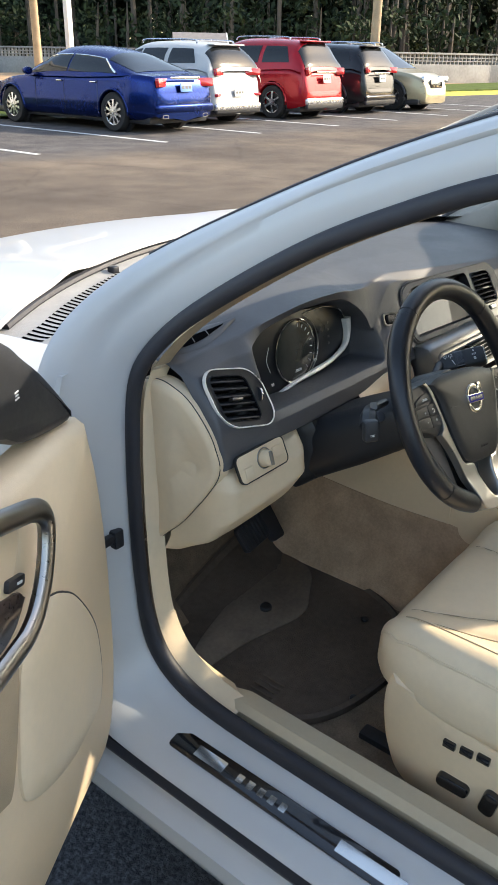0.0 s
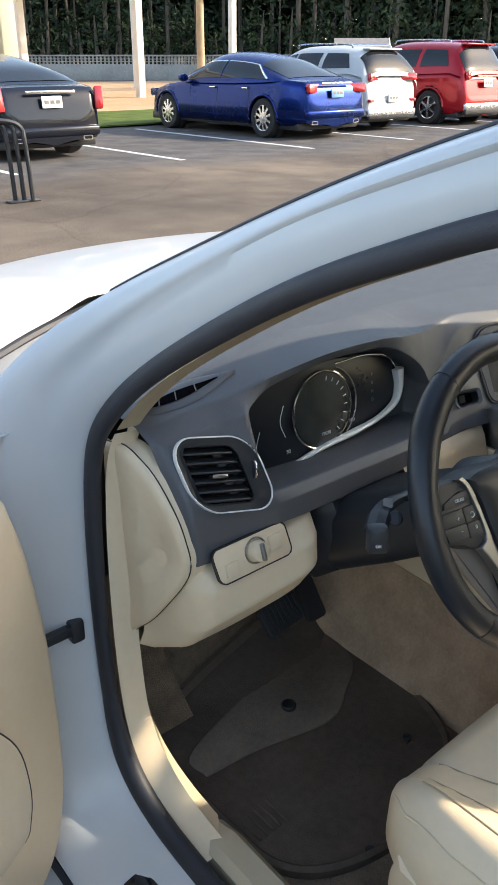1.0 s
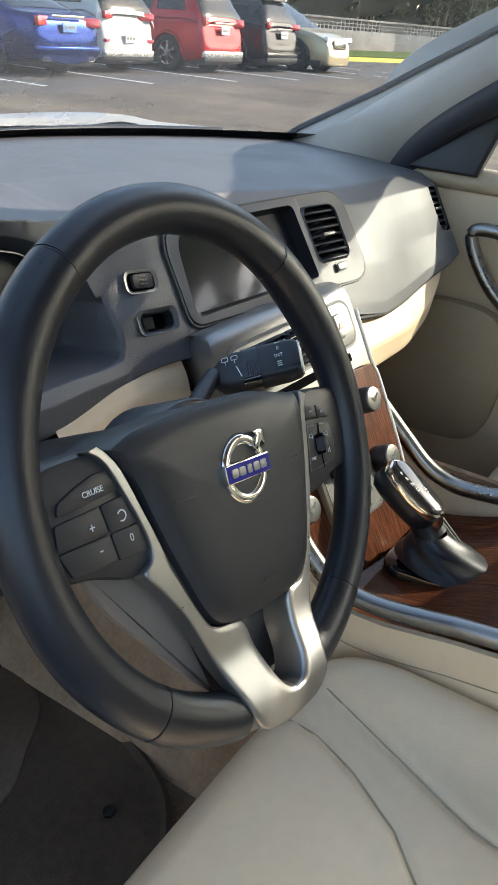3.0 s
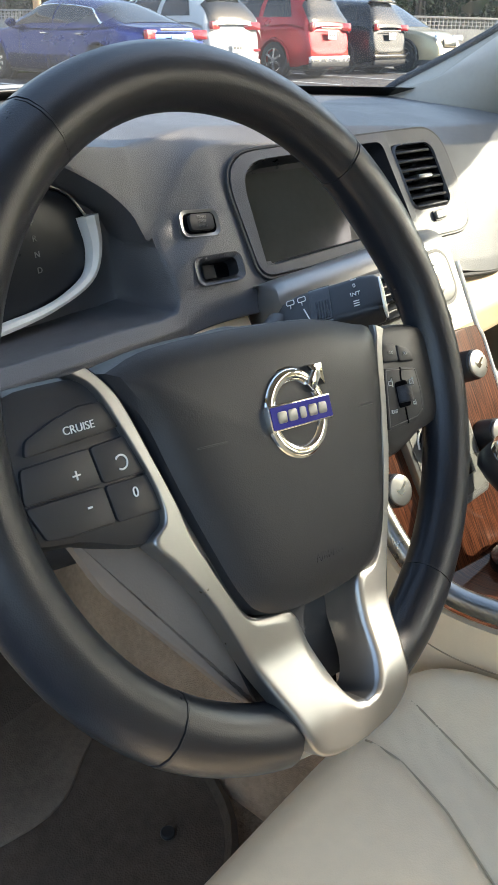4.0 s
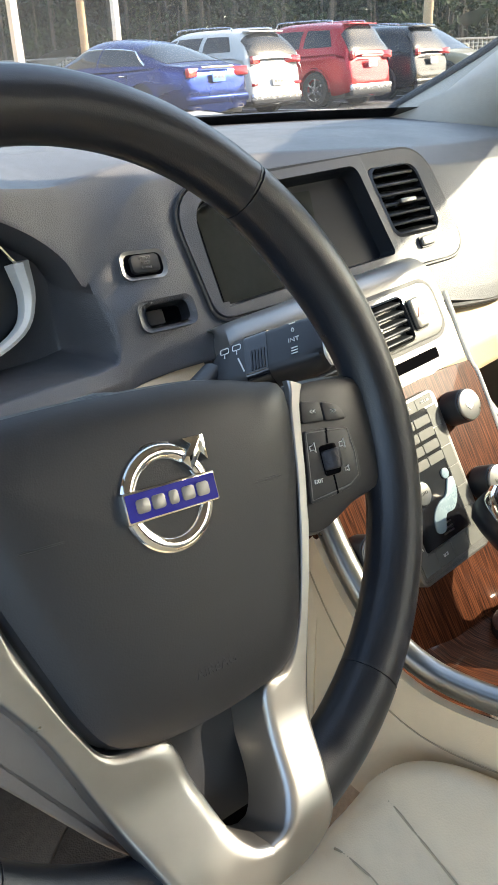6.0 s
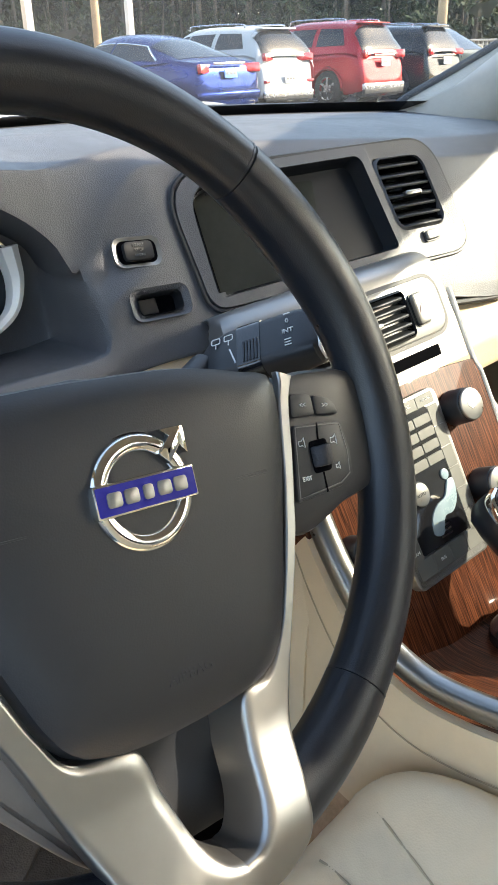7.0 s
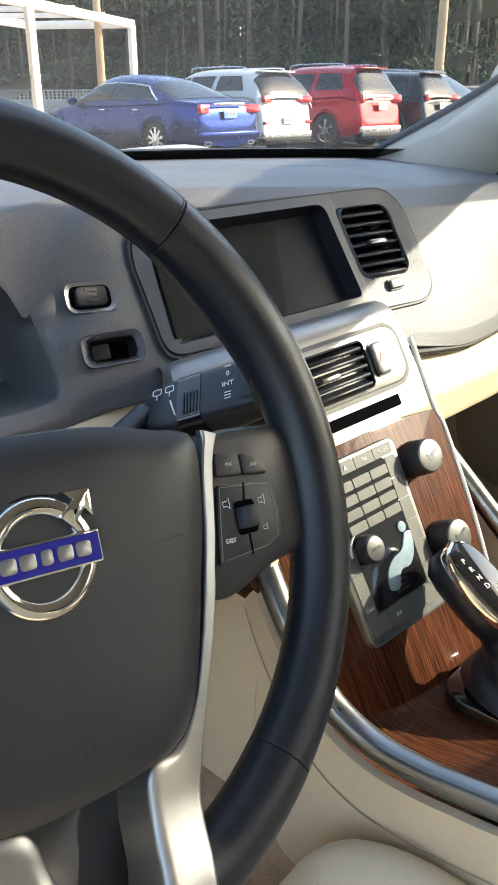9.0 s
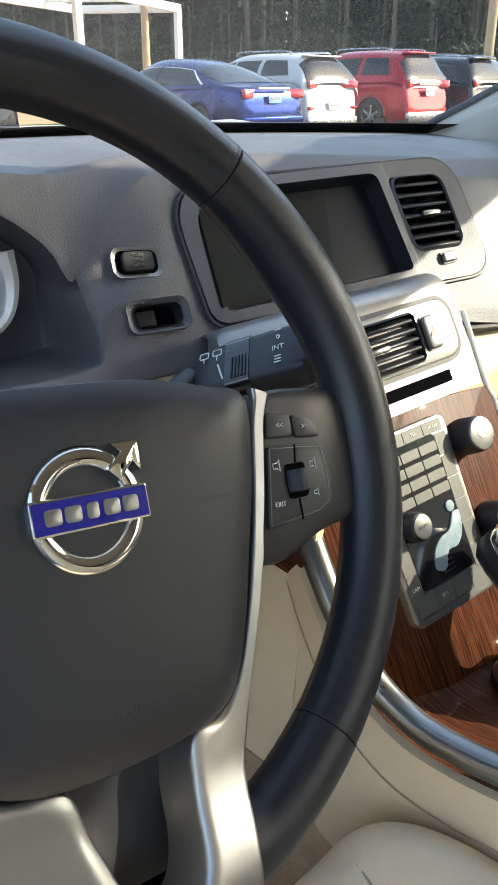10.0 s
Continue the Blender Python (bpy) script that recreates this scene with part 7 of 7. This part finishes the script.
c = car_body("blue_saloon", "deep blue saloon parked in a stall", blue_p, 5.05, 1.85, 1.49, "saloon",
             {"lamps": [(.34, .78, .80, .955, .06)], "plate": (-.005, .80), "plate_mat": blue_plate, "bright": .96, "pipe": True, "bump": .50}, 10, True)
c.location = (10.58, 10.88, 0)
c = car_body("black_saloon", "black saloon with a white plate parked in a stall", black_p, 4.95, 1.83, 1.45, "saloon",
             {"lamps": [(.74, .86, .68, 1.0, .02)], "plate": (-.005, .80), "bright": .93, "pipe": True, "bump": .46}, 10)
c.location = (4.78, 10.95, 0)
c = car_body("white_hatchback", "white compact crossover parked in a stall", white_p, 4.30, 1.81, 1.62, "suv",
             {"lamps": [(.36, .76, .96, 1.10, .08), (.55, .75, .56, .62, .02)], "plate": (-.012, .64), "pipe": True, "bump": .42, "bump_mat": M["alloy"]}, 10, cladding=True)
c.location = (12.90, 11.50, 0)
c = car_body("red_suv", "red family SUV parked in a stall", red_p, 4.70, 1.85, 1.74, "suv",
             {"lamps": [(.52, .78, .96, 1.12, .06)], "plate": (-.004, .88), "bright": 1.02, "bright_y": .02, "pipe": True, "bump": .46, "bump_mat": M["alloy"]}, 6)
c.location = (15.85, 11.25, 0)
c = car_body("dark_suv", "dark charcoal SUV parked in a stall", dark_p, 4.63, 1.84, 1.68, "suv",
             {"lamps": [(.44, .78, .98, 1.12, .07)], "plate": (-.004, .86), "bright": .98, "bright_y": .02, "bump": .45}, 10, cladding=True)
c.location = (18.68, 11.40, 0)
c = car_body("gold_suv", "pale gold off-roader parked nose-out in a stall", gold_p, 4.45, 1.82, 1.72, "suv",
             {"lamps": [(.70, .86, .90, 1.10, .04)], "plate": (-.004, .80), "bump": .45}, 6, cladding=True)
c.matrix_basis = Matrix.Translation((21.10, 15.45, 0)) @ pose(0, 0, 0, 0, 0, 180)

for side in (-1, 1):
    for a in AXLES:
        part("arch_liner", moved(cyl(.38, .10, 32), Matrix.Translation((side * .62, a, .33)) @ pose(0, 0, 0, 0, 90 * side, 0)), M["black"], sedan)
        wheel_parts(sedan, (side * .765, a, .33), .33, .22, 10, side)

# ---- bicycle rack ----
rack = thing("bike_rack", "dark metal hoop bicycle rack on the lot", "bike rack")
for k in range(3):
    x = 2.62 + .075 * k
    y = 7.80 - .05 * k
    part("hoop", tube(smooth_line([(x, y, .02), (x - .02, y, .55), (x - .05, y + .02, .74), (x - .22, y + .05, .80), (x - .50, y + .1, .80), (x - .66, y + .12, .72), (x - .70, y + .13, .02)], 26), .024, 8), M["black"], rack)
part("foot_plate", box(.34, .12, .02, .004, at=(2.69, 7.76, .012)), M["black"], rack)
part("foot_plate", box(.34, .12, .02, .004, at=(1.99, 7.88, .012)), M["black"], rack)

# ---- canopy, building, poles, wall ----
post_m = mat("weathered white steel", (.66, .65, .62), .6, 0, .08, 2)
pole_m = mat("bleached timber pole", (.40, .29, .18), .85, 0, .25, 3, grain=.6, grain_scale=30)
canopy = thing("canopy", "long white steel canopy on posts", "canopy")
CP = [(22.8, 36.2), (25.75, 32.4), (14.3, 31.0), (17.3, 27.6)]
for x, y in CP:
    part("post", box(.28, .28, 4.1, .02, at=(x, y, 2.05)), post_m, canopy)
u1, u2 = Vector((22.8, 36.2, 0)), Vector((25.75, 32.4, 0))
w1, w2 = Vector((5.3, 26.8, 0)), Vector((8.3, 23.0, 0))
for a, b in ((u1, u2), (w1, u1), (w2, u2)):
    d = b - a
    part("beam", moved(box(d.length + .3, .22, .34, .02), axes((a + b) / 2 + Vector((0, 0, 4.2)), d, (-d.y, d.x, 0))), post_m, canopy)
for k in range(1, 7):
    a, b = w1.lerp(u1, k / 7), w2.lerp(u2, k / 7)
    d = b - a
    part("rafter", moved(box(d.length, .12, .20, .01), axes((a + b) / 2 + Vector((0, 0, 4.36)), d, (-d.y, d.x, 0))), post_m, canopy)
cs = grid(lambda u, v: (w1.lerp(u1, .0 + .62 * u)).lerp(w2.lerp(u2, .0 + .62 * u), v) + Vector((0, 0, 4.52)), 12, 4)
part("roof_sheet", thick(cs, .05), post_m, canopy)

bld = thing("warehouse", "white corrugated metal warehouse with a beige column", "building")
b0, bd = Vector((8.9, 21.6, 0)), Vector((-.80, -.02, 0)).normalized()
part("wall", grid(lambda u, v: b0 + bd * (22 * u) + Vector((0, .02 * math.cos(2 * math.pi * 30 * v), .0 + 5.5 * v)), 4, 361), mat("white corrugated steel", (.66, .66, .64), .5, 0, .06, 1.5), bld, smooth=True, angle=80)
part("wall", box(.06, 12, 5.5, .01, at=(8.85, 27.7, 2.75)), post_m, bld)
part("column", box(.42, .42, 5.6, .03, at=(9.15, 21.4, 2.8)), mat("beige column paint", (.52, .45, .33), .7, 0, .08, 2), bld)
part("corner_trim", box(.5, .08, 5.5, .01, at=(8.35, 21.5, 2.75)), post_m, bld)
part("roof", box(22.5, 12.4, .3, .03, at=(-2.2, 27.6, 5.65)), post_m, bld)

for x, y, h, rr, m, lab in ((23.7, 32.2, 10, .19, pole_m, "bleached timber utility pole"), (25.2, 15.6, 9, .17, pole_m, "pale timber utility pole"), (45.5, 47.0, 11, .16, mat("dark timber", (.09, .075, .06), .9), "dark timber utility pole among the trees")):
    p = thing("utility_pole", lab, "pole", "utility poles")
    part("shaft", cyl(rr, h, 14, 0, r2=rr * .72, at=(x, y, 0)), m, p)

wall_m = mat("weathered block wall", (.30, .29, .27), .9, 0, .3, .7, grain=.5, grain_scale=12)
WALL = [(14, 82), (26, 62), (34, 49.5), (39.5, 24.5), (48, 21.4), (90, 9)]
bw = tagged(new("block_wall"), "weathered concrete block wall with a pierced top course", "wall", "", "structure")
for (xa, ya), (xb, yb) in zip(WALL, WALL[1:]):
    a, b = Vector((xa, ya, 0)), Vector((xb, yb, 0))
    d = b - a
    m = axes((a + b) / 2, d, (-d.y, d.x, 0))
    part("wall_base", moved(box(d.length + .1, .2, 1.02, .01, at=(0, 0, .51)), m), wall_m, bw)
    part("coping", moved(box(d.length + .15, .26, .10, .015, at=(0, 0, 1.56)), m), wall_m, bw)
    lat = bmesh.new()
    n = int(d.length / .30)
    vs, fs = [], []
    for k in range(n):
        x = -d.length / 2 + (k + .5) * d.length / n
        for (cx, cz, sx, sz) in ((x, 1.265, .07, .49),):
            q = len(vs)
            vs += [(cx + ex * sx / 2, ey * .08, cz + ez * sz / 2) for ex in (-1, 1) for ey in (-1, 1) for ez in (-1, 1)]
            fs += [tuple(q + i for i in f) for f in ((0, 1, 3, 2), (4, 6, 7, 5), (0, 4, 5, 1), (2, 3, 7, 6), (0, 2, 6, 4), (1, 5, 7, 3))]
    me = bpy.data.meshes.new("pierced_course")
    me.from_pydata([m @ Vector(v) for v in vs], [], fs)
    me.materials.append(wall_m)
    o = new("pierced_course", me)
    o.parent = bw
    for z in (1.18, 1.35):
        part("course", moved(box(d.length, .15, .05, .005, at=(0, 0, z)), m), wall_m, bw)

shed = thing("pump_shed", "small grey gabled shed behind the parked cars", "shed")
sm2 = axes((31.0, 29.0, 0), (.72, -.69, 0), (.69, .72, 0))
shed_m = mat("grey shed boards", (.34, .33, .31), .8, 0, .15, 2)
part("walls", moved(box(2.2, 2.0, 1.7, .02, at=(0, 0, .85)), sm2), shed_m, shed)
part("roof", moved(loft([[(x, y, z) for y, z in ((-1.25, 1.62), (0, 2.28), (1.25, 1.62), (1.25, 1.54), (0, 2.18), (-1.25, 1.54))] for x in (-1.3, 1.3)]), sm2), mat("grey shingle", (.22, .20, .19), .9, 0, .2, 5), shed)
part("gable_trim", moved(loft([[(x, y, z) for y, z in ((-1.28, 1.60), (0, 2.30), (1.28, 1.60), (1.12, 1.60), (0, 2.16), (-1.12, 1.60))] for x in (1.3, 1.36)]), sm2), post_m, shed)

# ---- woods beyond the wall ----
def leaf_mat(name, lo, hi):
    m = bpy.data.materials.new(name)
    m.use_nodes = True
    t = m.node_tree
    b = t.nodes["Principled BSDF"]
    b.inputs["Roughness"].default_value = .75
    b.inputs["Specular IOR Level"].default_value = .2
    g = t.nodes.new("ShaderNodeNewGeometry")
    r = t.nodes.new("ShaderNodeValToRGB")
    r.color_ramp.elements[0].color, r.color_ramp.elements[1].color = (*lo, 1), (*hi, 1)
    t.links.new(g.outputs["Random Per Island"], r.inputs[0])
    t.links.new(r.outputs[0], b.inputs["Base Color"])
    return m


rng = np.random.default_rng(7)


def along(line, s):
    pts = np.array(line, float)
    q = s * (len(pts) - 1)
    i = min(int(q), len(pts) - 2)
    return pts[i] + (pts[i + 1] - pts[i]) * (q - i)


def woods(name, label, line, rows, lo, hi, leaf, z_lo, z_hi, crown):
    V, F, TV, TF = [], [], [], []
    for depth, count, leaves in rows:
        for k in range(count):
            base = along(line, (k + rng.uniform(.1, .9)) / count)
            out = base / np.linalg.norm(base) * (depth + rng.uniform(0, 6))
            cx, cy = base + out
            hgt = rng.uniform(z_hi * .75, z_hi * 1.15)
            rad = rng.uniform(.7, 1.2) * crown
            tr = rng.uniform(.10, .24)
            lean = rng.uniform(-.5, .5, 2)
            q = len(TV)
            for z, rr in ((0, tr), (hgt * .6, tr * .7), (hgt, tr * .2)):
                for a in range(6):
                    TV.append((cx + lean[0] * z / hgt + rr * math.cos(a), cy + lean[1] * z / hgt + rr * math.sin(a), z))
            for j in range(2):
                for a in range(6):
                    TF.append((q + 6 * j + a, q + 6 * j + (a + 1) % 6, q + 6 * j + 6 + (a + 1) % 6, q + 6 * j + 6 + a))
            n_c = max(4, leaves // 22)
            for _ in range(n_c):
                f = rng.uniform(0, 1) ** .8
                z0 = z_lo + (hgt - z_lo) * f
                rr = rad * (1 - .55 * f) * rng.uniform(.2, 1.0)
                a0 = rng.uniform(0, 6.283)
                px, py = cx + rr * math.cos(a0) + lean[0] * f, cy + rr * math.sin(a0) + lean[1] * f
                m = 22
                off = rng.normal(0, 1, (m, 3)) * np.array([.75, .75, .45]) * crown * .34
                for o in off:
                    d1 = rng.normal(0, 1, 3)
                    d1 /= np.linalg.norm(d1)
                    d2 = np.cross(d1, rng.normal(0, 1, 3))
                    d2 /= np.linalg.norm(d2) + 1e-9
                    s = leaf * rng.uniform(.5, 1.2)
                    p = np.array([px, py, z0]) + o
                    if p[2] < .1:
                        continue
                    i = len(V)
                    V += [tuple(p - d1 * s), tuple(p + d2 * s * .45), tuple(p + d1 * s), tuple(p - d2 * s * .45)]
                    F.append((i, i + 1, i + 2, i + 3))
    me = bpy.data.meshes.new(name)
    me.from_pydata(V, [], F)
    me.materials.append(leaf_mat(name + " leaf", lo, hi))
    ob = tagged(new(name, me), label, "trees", "", "stuff")
    mt = bpy.data.meshes.new("trunks")
    mt.from_pydata(TV, [], TF)
    mt.materials.append(mat(name + " bark", (.085, .07, .055), .9, 0, .3, 3))
    o = new("trunks", mt)
    o.parent = ob
    return ob


RING = [(2, 92), (14, 84), (27, 64), (36, 51), (43, 28), (50, 25), (92, 13), (120, 2)]
BACK = [(120, 2), (90, -45), (30, -75), (-35, -70), (-75, -30), (-80, 30), (-45, 75), (2, 92)]
woods("pine_wood", "dark mixed woodland beyond the wall", RING, ((4, 60, 420), (11, 60, 420), (19, 70, 380)), (.008, .015, .009), (.034, .055, .024), .30, 1.5, 15, 3.4)
woods("shrub_belt", "tangled shrubs along the wall", RING, ((2, 90, 150), (7, 80, 150)), (.009, .017, .008), (.042, .062, .024), .24, .3, 4.2, 1.8)
# backdrop closing the sky gaps; dark leaf colours carry the wood's shade
woods("shaded_wood", "backdrop trees with deep shade in their leaf colour", RING, ((24, 130, 480),), (.006, .010, .006), (.022, .032, .016), 1.25, .4, 17, 4.2)
# trees added out of view to block low sky light and reflections
woods("unseen_wood", "added woodland out of view that dims the low sky", BACK, ((3, 90, 260), (12, 80, 260)), (.010, .018, .009), (.045, .070, .026), .95, .5, 15, 4.2)
